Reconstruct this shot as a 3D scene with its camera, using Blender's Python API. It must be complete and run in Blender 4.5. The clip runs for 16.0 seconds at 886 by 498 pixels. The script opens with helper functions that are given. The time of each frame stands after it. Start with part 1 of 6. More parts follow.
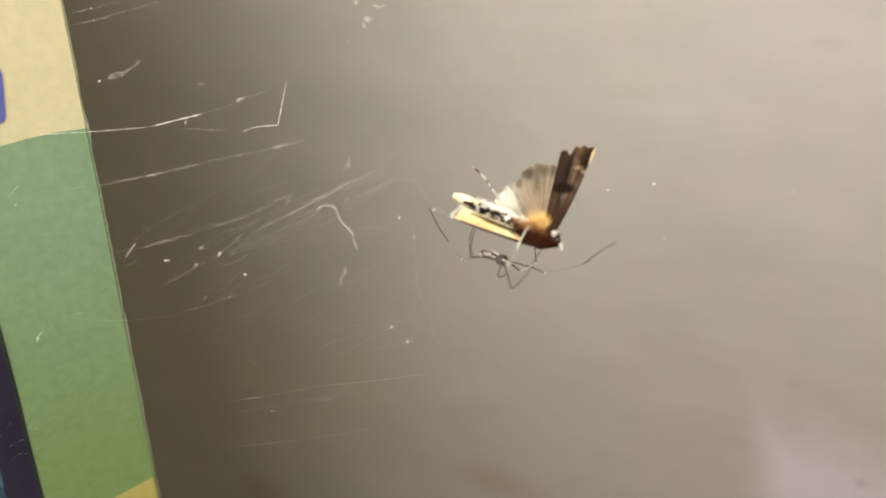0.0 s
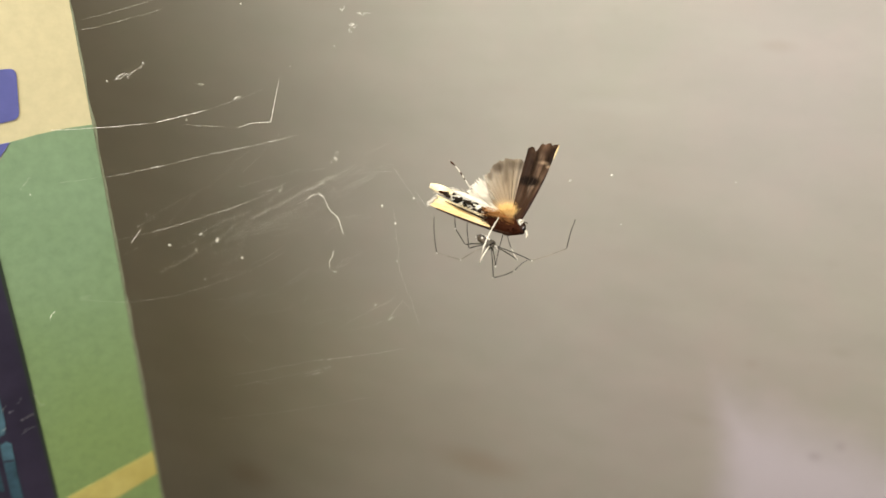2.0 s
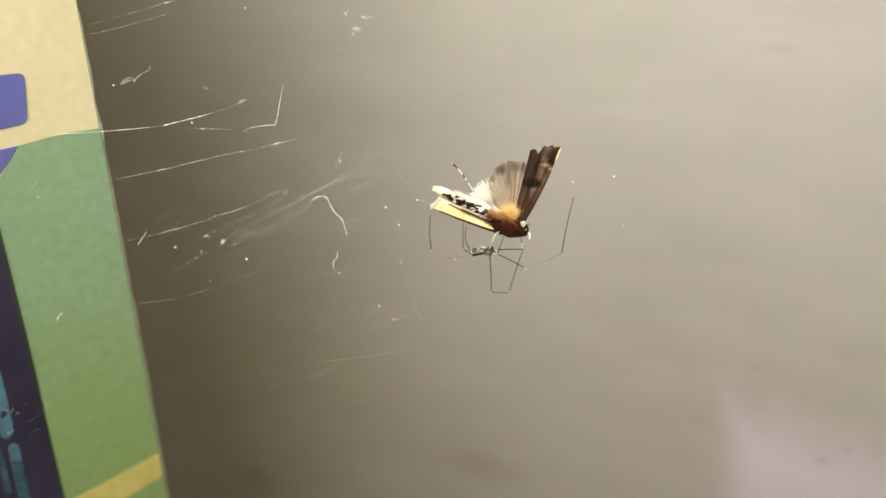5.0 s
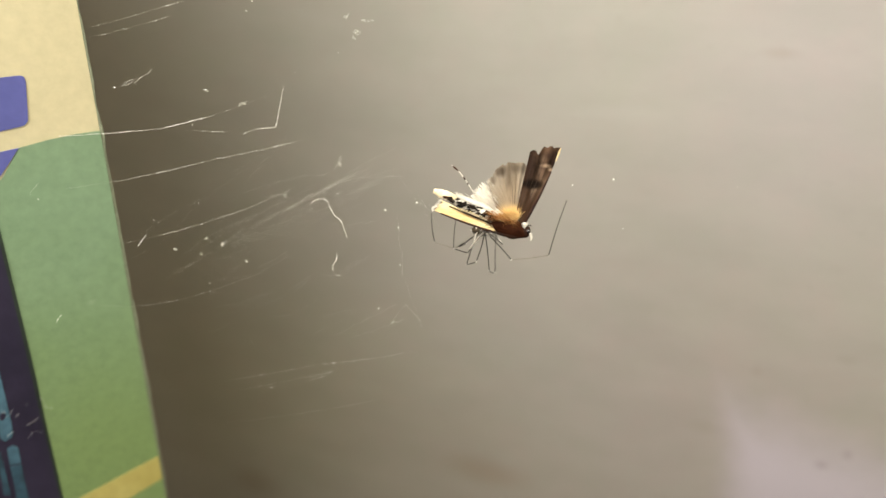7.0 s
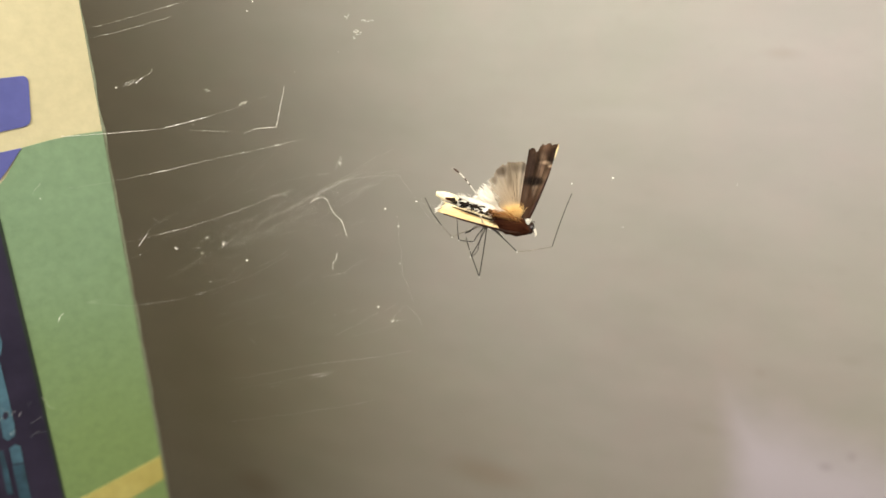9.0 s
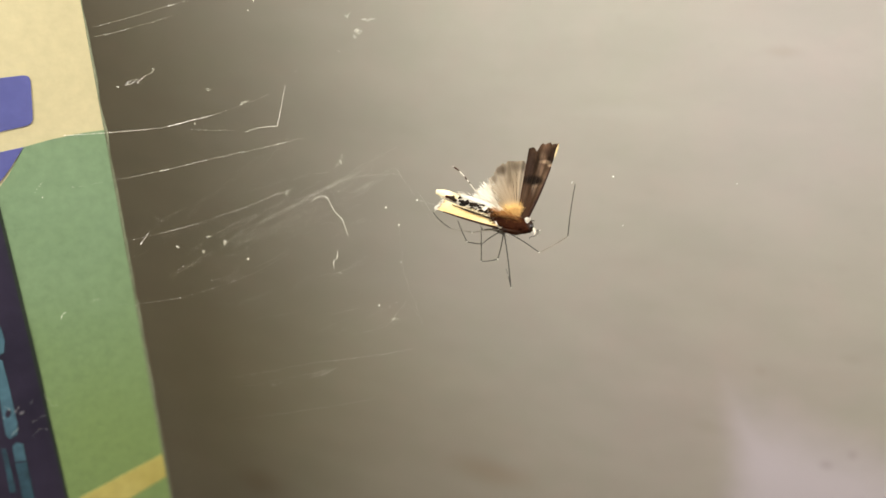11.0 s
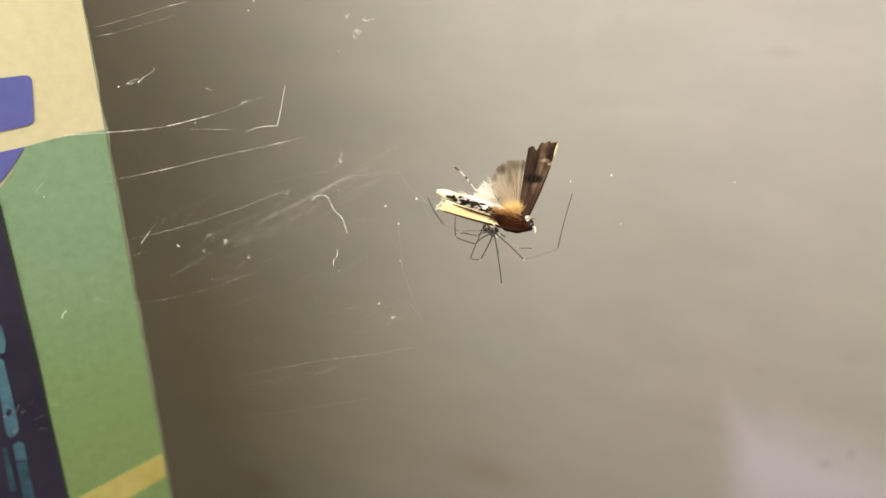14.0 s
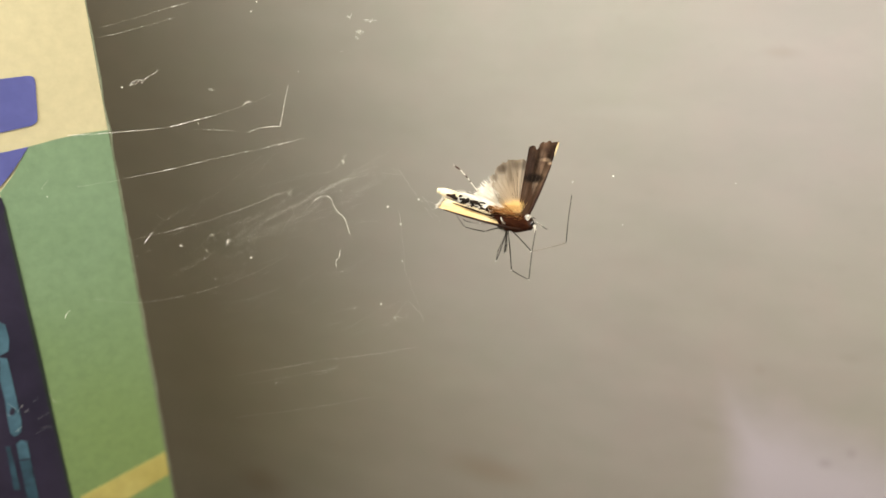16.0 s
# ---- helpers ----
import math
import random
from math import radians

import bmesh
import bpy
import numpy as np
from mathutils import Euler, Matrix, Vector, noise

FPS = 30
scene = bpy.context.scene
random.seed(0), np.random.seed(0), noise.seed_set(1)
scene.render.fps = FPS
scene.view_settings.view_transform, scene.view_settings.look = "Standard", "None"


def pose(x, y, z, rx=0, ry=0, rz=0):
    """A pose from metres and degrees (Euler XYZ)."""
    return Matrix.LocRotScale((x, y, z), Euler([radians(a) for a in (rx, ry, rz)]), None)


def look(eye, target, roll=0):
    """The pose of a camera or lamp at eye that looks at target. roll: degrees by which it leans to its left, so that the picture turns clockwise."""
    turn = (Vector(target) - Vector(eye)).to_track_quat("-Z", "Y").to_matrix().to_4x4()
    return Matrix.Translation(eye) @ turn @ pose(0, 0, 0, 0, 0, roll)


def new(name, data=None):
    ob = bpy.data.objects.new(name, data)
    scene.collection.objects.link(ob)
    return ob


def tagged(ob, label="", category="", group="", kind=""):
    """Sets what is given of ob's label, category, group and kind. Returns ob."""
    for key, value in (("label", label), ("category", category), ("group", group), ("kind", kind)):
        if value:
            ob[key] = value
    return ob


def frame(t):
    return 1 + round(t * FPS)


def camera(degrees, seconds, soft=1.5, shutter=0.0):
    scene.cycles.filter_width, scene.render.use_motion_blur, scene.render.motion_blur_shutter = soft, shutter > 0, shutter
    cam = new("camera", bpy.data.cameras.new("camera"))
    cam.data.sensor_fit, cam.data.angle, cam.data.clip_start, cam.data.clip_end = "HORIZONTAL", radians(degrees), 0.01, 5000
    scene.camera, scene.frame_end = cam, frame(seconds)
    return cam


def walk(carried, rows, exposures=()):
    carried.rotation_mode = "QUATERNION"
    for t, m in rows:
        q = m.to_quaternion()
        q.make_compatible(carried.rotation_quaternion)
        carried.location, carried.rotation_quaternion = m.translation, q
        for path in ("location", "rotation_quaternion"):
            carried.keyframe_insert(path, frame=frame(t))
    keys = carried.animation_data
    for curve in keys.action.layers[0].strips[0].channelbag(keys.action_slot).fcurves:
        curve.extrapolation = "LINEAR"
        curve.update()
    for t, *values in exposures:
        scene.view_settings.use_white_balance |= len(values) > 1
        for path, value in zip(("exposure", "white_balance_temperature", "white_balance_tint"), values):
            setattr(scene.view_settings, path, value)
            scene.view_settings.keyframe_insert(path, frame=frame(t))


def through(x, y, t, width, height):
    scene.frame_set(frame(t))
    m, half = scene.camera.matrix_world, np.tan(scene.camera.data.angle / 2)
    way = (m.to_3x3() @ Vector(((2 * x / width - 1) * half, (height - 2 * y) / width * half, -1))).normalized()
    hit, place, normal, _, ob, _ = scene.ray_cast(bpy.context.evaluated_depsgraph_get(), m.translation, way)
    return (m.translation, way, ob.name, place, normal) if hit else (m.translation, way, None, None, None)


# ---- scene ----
# A cobweb beside a printed carton, with a dead moth hanging in it and a long-legged spider at work under it.
# World: the camera stands about 0.3 m above the floor and looks 23 degrees down.
MM = 0.001
TILT = -23.0

cam = camera(60, 16.0, soft=1.6)
cam.data.dof.use_dof, cam.data.dof.focus_distance, cam.data.dof.aperture_fstop = True, 0.092, 12.0
walk(cam, [
    (0.0, pose(-0.00166, 0.00965, 0.29893, 65.989, 0.049, 0.466)),
    (0.5, pose(-0.00164, 0.00673, 0.30001, 65.921, -0.157, -0.143)),
    (1.0, pose(-0.00102, 0.00335, 0.29996, 66.333, -0.164, -0.467)),
    (1.5, pose(-0.00129, 0.00171, 0.30127, 65.697, -0.475, -0.850)),
    (2.0, pose(-0.00106, 0.00124, 0.30105, 65.817, -0.290, -0.734)),
    (2.5, pose(-0.00123, 0.00101, 0.30108, 65.855, -0.262, -0.772)),
    (3.0, pose(-0.00123, 0.00076, 0.30120, 65.845, -0.266, -0.692)),
    (3.5, pose(-0.00104, 0.00058, 0.30074, 66.174, -0.181, -0.535)),
    (4.0, pose(-0.00096, 0.00057, 0.30097, 66.062, -0.114, -0.481)),
    (6.5, pose(-0.00019, 0.00036, 0.30011, 66.804, 0.150, -0.085)),
    (7.0, pose(-0.00046, 0.00035, 0.30045, 66.690, -0.060, -0.187)),
    (7.5, pose(-0.00009, 0.00034, 0.30036, 66.762, -0.035, -0.008)),
    (8.0, pose(0.00000, 0.00000, 0.30000, 67.000, -0.000, 0.000)),
    (8.5, pose(0.00007, 0.00003, 0.29991, 67.030, 0.093, 0.080)),
    (9.0, pose(0.00029, -0.00009, 0.29980, 67.080, 0.161, 0.211)),
    (11.5, pose(0.00046, -0.00034, 0.29993, 66.946, 0.244, 0.335)),
    (12.0, pose(0.00047, -0.00043, 0.29984, 67.000, 0.245, 0.337)),
    (12.5, pose(0.00036, -0.00057, 0.29988, 67.016, 0.178, 0.277)),
    (13.0, pose(0.00035, -0.00057, 0.29987, 67.019, 0.183, 0.260)),
    (13.5, pose(0.00038, -0.00063, 0.29982, 67.050, 0.189, 0.270)),
    (14.0, pose(0.00043, -0.00095, 0.29957, 67.206, 0.272, 0.255)),
    (14.5, pose(0.00017, -0.00103, 0.29947, 67.288, 0.232, 0.157)),
    (15.0, pose(0.00021, -0.00102, 0.29976, 67.121, 0.261, 0.208)),
    (15.5, pose(0.00029, -0.00096, 0.29985, 67.058, 0.318, 0.290)),
    (16.0, pose(0.00028, -0.00108, 0.30007, 66.983, 0.232, 0.331)),
], exposures=((0.0, -0.07), (1.0, -0.03), (1.8, 0.0), (16.0, 0.0)))

# ---- world and light ----
world = bpy.data.worlds.new("world")
scene.world = world
world.use_nodes = True
world.node_tree.nodes["Background"].inputs["Color"].default_value = (1.0, 0.95, 0.88, 1)
world.node_tree.nodes["Background"].inputs["Strength"].default_value = 0.3


def area_lamp(name, eye, target, size, power, colour):
    data = bpy.data.lights.new(name, "AREA")
    data.shape, data.size, data.energy, data.color = "DISK", size, power, colour
    ob = new(name, data)
    ob.matrix_world = look(eye, target)
    return ob


# unseen soft area light, added above on the left and fitted to the wall tones
area_lamp("unseen_key_light", (-0.091, 0.007, 0.508), (0.094, 0.129, 0.476), 0.467, 3.6, (1.0, 0.945, 0.88))
# warm fill, added high on the right; no such fixture is modelled
area_lamp("added_fill_light", (0.327, -0.266, 0.892), (0.184, 0.057, 0.346), 0.2, 6.6, (1.0, 0.91, 0.69))


# ---- materials ----
def shader(name):
    m = bpy.data.materials.new(name)
    m.use_nodes = True
    nt = m.node_tree
    return m, nt, nt.nodes["Principled BSDF"], nt.nodes, nt.links


def noise_node(nt, scale, detail=4.0, rough=0.55, coord="Object", stretch=(1, 1, 1)):
    tc, mp, n = nt.nodes.new("ShaderNodeTexCoord"), nt.nodes.new("ShaderNodeMapping"), nt.nodes.new("ShaderNodeTexNoise")
    mp.inputs["Scale"].default_value = stretch
    n.inputs["Scale"].default_value, n.inputs["Detail"].default_value, n.inputs["Roughness"].default_value = scale, detail, rough
    nt.links.new(tc.outputs[coord], mp.inputs["Vector"])
    nt.links.new(mp.outputs["Vector"], n.inputs["Vector"])
    return n


def ramp(nt, source, stops):
    r = nt.nodes.new("ShaderNodeValToRGB")
    while len(r.color_ramp.elements) < len(stops):
        r.color_ramp.elements.new(0.5)
    for e, (p, c) in zip(r.color_ramp.elements, stops):
        e.position, e.color = p, (*c, 1)
    nt.links.new(source, r.inputs["Fac"])
    return r


def mix(nt, fac, a, b, mode="MIX"):
    m = nt.nodes.new("ShaderNodeMix")
    m.data_type, m.blend_type = "RGBA", mode
    if isinstance(fac, float):
        m.inputs[0].default_value = fac
    else:
        nt.links.new(fac, m.inputs[0])
    for socket, value in ((m.inputs[6], a), (m.inputs[7], b)):
        if isinstance(value, tuple):
            socket.default_value = (*value, 1)
        else:
            nt.links.new(value, socket)
    return m.outputs[2]


def bump(nt, bsdf, height, strength, distance):
    b = nt.nodes.new("ShaderNodeBump")
    b.inputs["Strength"].default_value, b.inputs["Distance"].default_value = strength, distance
    nt.links.new(height, b.inputs["Height"])
    nt.links.new(b.outputs["Normal"], bsdf.inputs["Normal"])


def speckled(name, dark, light, scale, rough=0.7, fine=900.0, relief=0.00006, strength=0.5, stretch=(1, 1, 1), gloss=0.5, through=0.0, grain_depth=1.0, tints=()):
    """A surface with two scales of variation between two colours, and fine relief."""
    m, nt, bsdf, nodes, links = shader(name)
    big, small = noise_node(nt, scale, 5, 0.6, stretch=stretch), noise_node(nt, fine, 3, 0.6, stretch=stretch)
    base = ramp(nt, big.outputs["Fac"], ((0.33, dark), (0.67, light)))
    grain = ramp(nt, small.outputs["Fac"], ((0.3, (1 - 0.22 * grain_depth,) * 3), (0.7, (1 + 0.12 * grain_depth,) * 3)))
    colour = base.outputs["Color"]
    for centre, half, tint, amount in tints:
        colour = mix(nt, mark(nt, centre, half, 0.9, amount), colour, tint)
    links.new(mix(nt, 1.0, colour, grain.outputs["Color"], "MULTIPLY"), bsdf.inputs["Base Color"])
    bsdf.inputs["Roughness"].default_value = rough
    bsdf.inputs["Specular IOR Level"].default_value = gloss
    if through:
        t, add = nodes.new("ShaderNodeBsdfTranslucent"), nodes.new("ShaderNodeMixShader")
        links.new(base.outputs["Color"], t.inputs["Color"])
        add.inputs["Fac"].default_value = through
        links.new(bsdf.outputs[0], add.inputs[1])
        links.new(t.outputs[0], add.inputs[2])
        links.new(add.outputs[0], nodes["Material Output"].inputs["Surface"])
    bump(nt, bsdf, small.outputs["Fac"], strength, relief)
    return m


def mark(nt, centre, half, soft, amount):
    """A soft-edged spot on the wall: 1 in its middle, 0 outside; ragged by noise."""
    tc, mp, n = nt.nodes.new("ShaderNodeTexCoord"), nt.nodes.new("ShaderNodeMapping"), noise_node(nt, 90, 3)
    mp.vector_type = "POINT"
    mp.inputs["Scale"].default_value = (1 / half[0], 0, 1 / half[1])
    mp.inputs["Location"].default_value = (-centre[0] / half[0], 0, -centre[1] / half[1])
    ln, add, rr = nt.nodes.new("ShaderNodeVectorMath"), nt.nodes.new("ShaderNodeMath"), nt.nodes.new("ShaderNodeMapRange")
    ln.operation, add.operation = "LENGTH", "MULTIPLY_ADD"
    nt.links.new(tc.outputs["Object"], mp.inputs["Vector"])
    nt.links.new(mp.outputs["Vector"], ln.inputs[0])
    nt.links.new(n.outputs["Fac"], add.inputs[0])
    add.inputs[1].default_value = 0.5
    nt.links.new(ln.outputs["Value"], add.inputs[2])
    rr.interpolation_type = "SMOOTHSTEP"
    rr.inputs["From Min"].default_value, rr.inputs["From Max"].default_value = 1.25 + soft, 1.25 - soft
    rr.inputs["To Min"].default_value, rr.inputs["To Max"].default_value = 0.0, amount
    nt.links.new(add.outputs["Value"], rr.inputs["Value"])
    return rr.outputs["Result"]


# centre and half-size on the wall in metres, softness, colour, strength
WALL_MARKS = [
    ((-0.0006, 0.2022), (0.0011, 0.0009), 0.7, (0.16, 0.14, 0.13), 0.32),
    ((0.0034, 0.2057), (0.0008, 0.0010), 0.7, (0.16, 0.14, 0.13), 0.3),
    ((-0.0152, 0.2203), (0.0009, 0.0010), 0.7, (0.18, 0.16, 0.14), 0.2),
    ((-0.0005, 0.2261), (0.0016, 0.0009), 0.7, (0.18, 0.16, 0.14), 0.2),
    ((-0.1359, 0.1567), (0.0056, 0.0041), 0.9, (0.15, 0.10, 0.06), 0.3),
    ((-0.0692, 0.1803), (0.0082, 0.0030), 0.9, (0.20, 0.145, 0.10), 0.4),
    ((-0.0207, 0.2802), (0.0025, 0.0008), 0.8, (0.20, 0.17, 0.13), 0.25),
    ((-0.0443, 0.2680), (0.0069, 0.0014), 0.8, (0.34, 0.32, 0.29), 0.3),
    ((-0.0226, 0.2052), (0.0032, 0.0013), 0.9, (0.21, 0.19, 0.16), 0.25),
]
# olive and rosy casts of the light, painted into the wall: centre, half-size, colour, strength
WALL_LIGHT_CASTS = [
    ((-0.1210, 0.1862), (0.045, 0.030), (0.278, 0.262, 0.200), 0.8),
    ((-0.0226, 0.2052), (0.0293, 0.0286), (0.290, 0.256, 0.236), 0.75),
    ((-0.0115, 0.2758), (0.0202, 0.0251), (0.300, 0.277, 0.266), 0.75),
    ((-0.0749, 0.1816), (0.0291, 0.0154), (0.272, 0.243, 0.208), 0.6),
]
# edges of a pale patch of light, painted into the wall colour
LIGHT_PATCH_LEAN = -0.106
LIGHT_PATCH_CORNER, LIGHT_PATCH_SLOPE = (-0.0178, 0.2098), -0.221


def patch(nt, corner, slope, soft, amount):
    """The inside of a painted-on patch of pale light: right of an upright edge and under a slanting one."""
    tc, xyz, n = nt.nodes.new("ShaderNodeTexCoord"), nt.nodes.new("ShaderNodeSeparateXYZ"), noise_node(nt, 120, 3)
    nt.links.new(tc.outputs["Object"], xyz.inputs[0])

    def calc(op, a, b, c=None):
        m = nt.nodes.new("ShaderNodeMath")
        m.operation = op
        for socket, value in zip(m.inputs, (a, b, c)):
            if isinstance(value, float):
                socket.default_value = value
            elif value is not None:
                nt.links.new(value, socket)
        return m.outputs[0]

    lean = calc("MULTIPLY_ADD", calc("SUBTRACT", xyz.outputs["Z"], corner[1]), LIGHT_PATCH_LEAN, corner[0])
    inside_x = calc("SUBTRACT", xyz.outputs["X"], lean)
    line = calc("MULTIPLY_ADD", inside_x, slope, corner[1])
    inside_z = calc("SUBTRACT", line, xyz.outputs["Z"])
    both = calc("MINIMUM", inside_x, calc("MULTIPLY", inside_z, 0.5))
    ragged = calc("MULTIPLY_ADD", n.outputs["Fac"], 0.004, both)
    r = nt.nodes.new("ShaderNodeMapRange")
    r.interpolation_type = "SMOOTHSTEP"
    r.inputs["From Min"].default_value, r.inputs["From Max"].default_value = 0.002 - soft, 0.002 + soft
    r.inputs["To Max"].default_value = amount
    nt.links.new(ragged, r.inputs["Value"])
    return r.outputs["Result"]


def wall_paint():
    """Old emulsion paint: faint mottling, brown smudges, a few dark pits, painted light casts and one patch of pale
    light.
    """
    m, nt, bsdf, nodes, links = shader("wall_paint")
    big, mid, fine = noise_node(nt, 9, 4, 0.55), noise_node(nt, 45, 5, 0.6, stretch=(1, 1, 2.5)), noise_node(nt, 420, 4, 0.6)
    c = ramp(nt, big.outputs["Fac"], ((0.32, (0.266, 0.260, 0.222)), (0.68, (0.296, 0.276, 0.248)))).outputs["Color"]
    for centre, half, colour, amount in WALL_LIGHT_CASTS:
        c = mix(nt, mark(nt, centre, half, 0.9, amount), c, colour)
    veil = ramp(nt, mid.outputs["Fac"], ((0.35, (0.945, 0.945, 0.94)), (0.66, (1.03, 1.025, 1.02)))).outputs["Color"]
    c = mix(nt, 1.0, c, veil, "MULTIPLY")
    blotch, fleck = noise_node(nt, 120, 4, 0.65), noise_node(nt, 260, 3, 0.6, stretch=(1, 1, 1.6))
    rosy = ramp(nt, blotch.outputs["Fac"], ((0.36, (0.985, 1.0, 0.985)), (0.5, (1.0, 1.0, 1.0)), (0.66, (1.02, 0.995, 1.0)))).outputs["Color"]
    c = mix(nt, 1.0, c, rosy, "MULTIPLY")
    dim = ramp(nt, fleck.outputs["Fac"], ((0.3, (0.97, 0.97, 0.97)), (0.42, (1.0, 1.0, 1.0)))).outputs["Color"]
    c = mix(nt, 1.0, c, dim, "MULTIPLY")
    # the pale light patch is mixed into the base colour here
    c = mix(nt, patch(nt, LIGHT_PATCH_CORNER, LIGHT_PATCH_SLOPE, 0.005, 0.85), c, (0.41, 0.372, 0.41))
    for centre, half, soft, colour, amount in WALL_MARKS:
        c = mix(nt, mark(nt, centre, half, soft, amount), c, colour)
    links.new(c, bsdf.inputs["Base Color"])
    bsdf.inputs["Roughness"].default_value = 0.6
    bump(nt, bsdf, fine.outputs["Fac"], 0.12, 0.0004)
    return m


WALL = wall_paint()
ROOM = speckled("room_paint", (0.50, 0.47, 0.42), (0.58, 0.54, 0.48), 3, 0.8, 60, 0.0005)
FLOOR = speckled("floor_board", (0.06, 0.038, 0.024), (0.11, 0.07, 0.042), 6, 0.5, 90, 0.0003, stretch=(1, 8, 1))
CREAM = speckled("cream_print", (0.44, 0.396, 0.246), (0.475, 0.43, 0.272), 60, 0.5, 700, 0.00025, 0.25, grain_depth=0.35)
# the yellower tint low down puts reflected light into the green's colour
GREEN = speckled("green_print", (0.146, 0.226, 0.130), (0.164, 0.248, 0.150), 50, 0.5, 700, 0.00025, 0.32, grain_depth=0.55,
                 tints=(((-0.006, 0.222), (0.03, 0.024), (0.148, 0.218, 0.076), 0.85),))
NAVY = speckled("navy_print", (0.014, 0.0125, 0.026), (0.025, 0.021, 0.042), 160, 0.42, 700, 0.0002, 0.18, grain_depth=0.35)
BLUE = speckled("blue_print", (0.072, 0.08, 0.25), (0.085, 0.094, 0.28), 150, 0.5, 700, 0.0002, 0.18, grain_depth=0.35)
YELLOW = speckled("yellow_print", (0.335, 0.288, 0.082), (0.385, 0.338, 0.112), 130, 0.55, 700, 0.0002, 0.18, grain_depth=0.35)
TEAL = speckled("teal_print", (0.028, 0.066, 0.094), (0.062, 0.135, 0.185), 300, 0.5, 700, 0.0002, 0.18, grain_depth=0.35)
OVERPRINT = speckled("overprinted_ink", (0.012, 0.020, 0.014), (0.022, 0.034, 0.022), 160, 0.5, 700, 0.0002, 0.18, grain_depth=0.35)
DIM_TEAL = speckled("dim_teal_print", (0.014, 0.030, 0.046), (0.032, 0.080, 0.115), 420, 0.5, 700, 0.0002, 0.18, grain_depth=0.35)
EDGE = speckled("worn_board_edge", (0.14, 0.165, 0.108), (0.21, 0.225, 0.155), 400, 0.9, 1500, 0.0003, 0.6)
KRAFT = speckled("raw_cardboard", (0.34, 0.28, 0.19), (0.46, 0.40, 0.30), 240, 0.9, 1500, 0.0003, 0.8)
SILK = speckled("silk", (0.75, 0.74, 0.70), (0.92, 0.90, 0.86), 700, 0.35, 3000, 0.00002, 0.3, through=0.35)
LINT = speckled("dusty_lint", (0.78, 0.76, 0.70), (0.95, 0.94, 0.90), 900, 0.6, 4000, 0.00002, 0.3, through=0.3)
LEG = speckled("spider_leg", (0.012, 0.011, 0.009), (0.034, 0.031, 0.024), 900, 0.35, 4000, 0.00002, 0.25, gloss=0.35)
# paler, see-through copies of the leg colour: lamp glints painted on some segments
GLINT_LEG = speckled("glinting_leg", (0.17, 0.152, 0.125), (0.32, 0.29, 0.24), 700, 0.3, 4000, 0.00002, 0.25, through=0.3)
BRIGHT_GLINT = speckled("bright_glint_leg", (0.62, 0.58, 0.50), (0.84, 0.80, 0.72), 700, 0.3, 4000, 0.00002, 0.25, through=0.3)
# lit copy of the leg colour, for the one leg that catches the light
LIT_LEG = speckled("lit_leg", (0.72, 0.68, 0.60), (0.90, 0.87, 0.80), 900, 0.4, 4000, 0.00002, 0.4, through=0.3)
JOINT = speckled("leg_joint", (0.60, 0.58, 0.52), (0.82, 0.80, 0.74), 900, 0.4, 4000, 0.00002, 0.4)
BELLY = speckled("spider_abdomen", (0.014, 0.009, 0.006), (0.115, 0.085, 0.06), 1500, 0.25, 5000, 0.00003, 0.4, gloss=1.0)
SHIELD = speckled("spider_carapace", (0.025, 0.02, 0.014), (0.11, 0.095, 0.07), 1500, 0.35, 5000, 0.00003, 0.5)
CHITIN = speckled("dark_chitin", (0.010, 0.005, 0.004), (0.04, 0.016, 0.008), 900, 0.6, 5000, 0.00003, 0.6, gloss=0.1)
FUR = speckled("chestnut_fur", (0.018, 0.006, 0.0035), (0.055, 0.017, 0.007), 250, 0.8, 5000, 0.00005, 0.8, gloss=0.05)
STRAW = speckled("straw_scales", (0.58, 0.38, 0.14), (0.80, 0.66, 0.38), 420, 0.6, 4000, 0.00004, 0.6, through=0.2, stretch=(0.3, 1, 1.6))


def wing_scales(name, dark, light, marks, through, stretch):
    """Wing membrane: streaks along the wing, and soft markings at their places on it."""
    m, nt, bsdf, nodes, links = shader(name)
    streak, fine = noise_node(nt, 500, 4, 0.65, stretch=stretch), noise_node(nt, 3000, 3)
    c = ramp(nt, streak.outputs["Fac"], ((0.36, dark), (0.66, light))).outputs["Color"]
    for centre, half, soft, colour, amount in marks:
        c = mix(nt, mark(nt, centre, half, soft, amount), c, colour)
    links.new(c, bsdf.inputs["Base Color"])
    bsdf.inputs["Roughness"].default_value = 0.75
    bsdf.inputs["Specular IOR Level"].default_value = 0.05
    t, add = nodes.new("ShaderNodeBsdfTranslucent"), nodes.new("ShaderNodeMixShader")
    links.new(c, t.inputs["Color"])
    add.inputs["Fac"].default_value = through
    links.new(bsdf.outputs[0], add.inputs[1])
    links.new(t.outputs[0], add.inputs[2])
    links.new(add.outputs[0], nodes["Material Output"].inputs["Surface"])
    bump(nt, bsdf, fine.outputs["Fac"], 0.6, 0.00004)
    return m


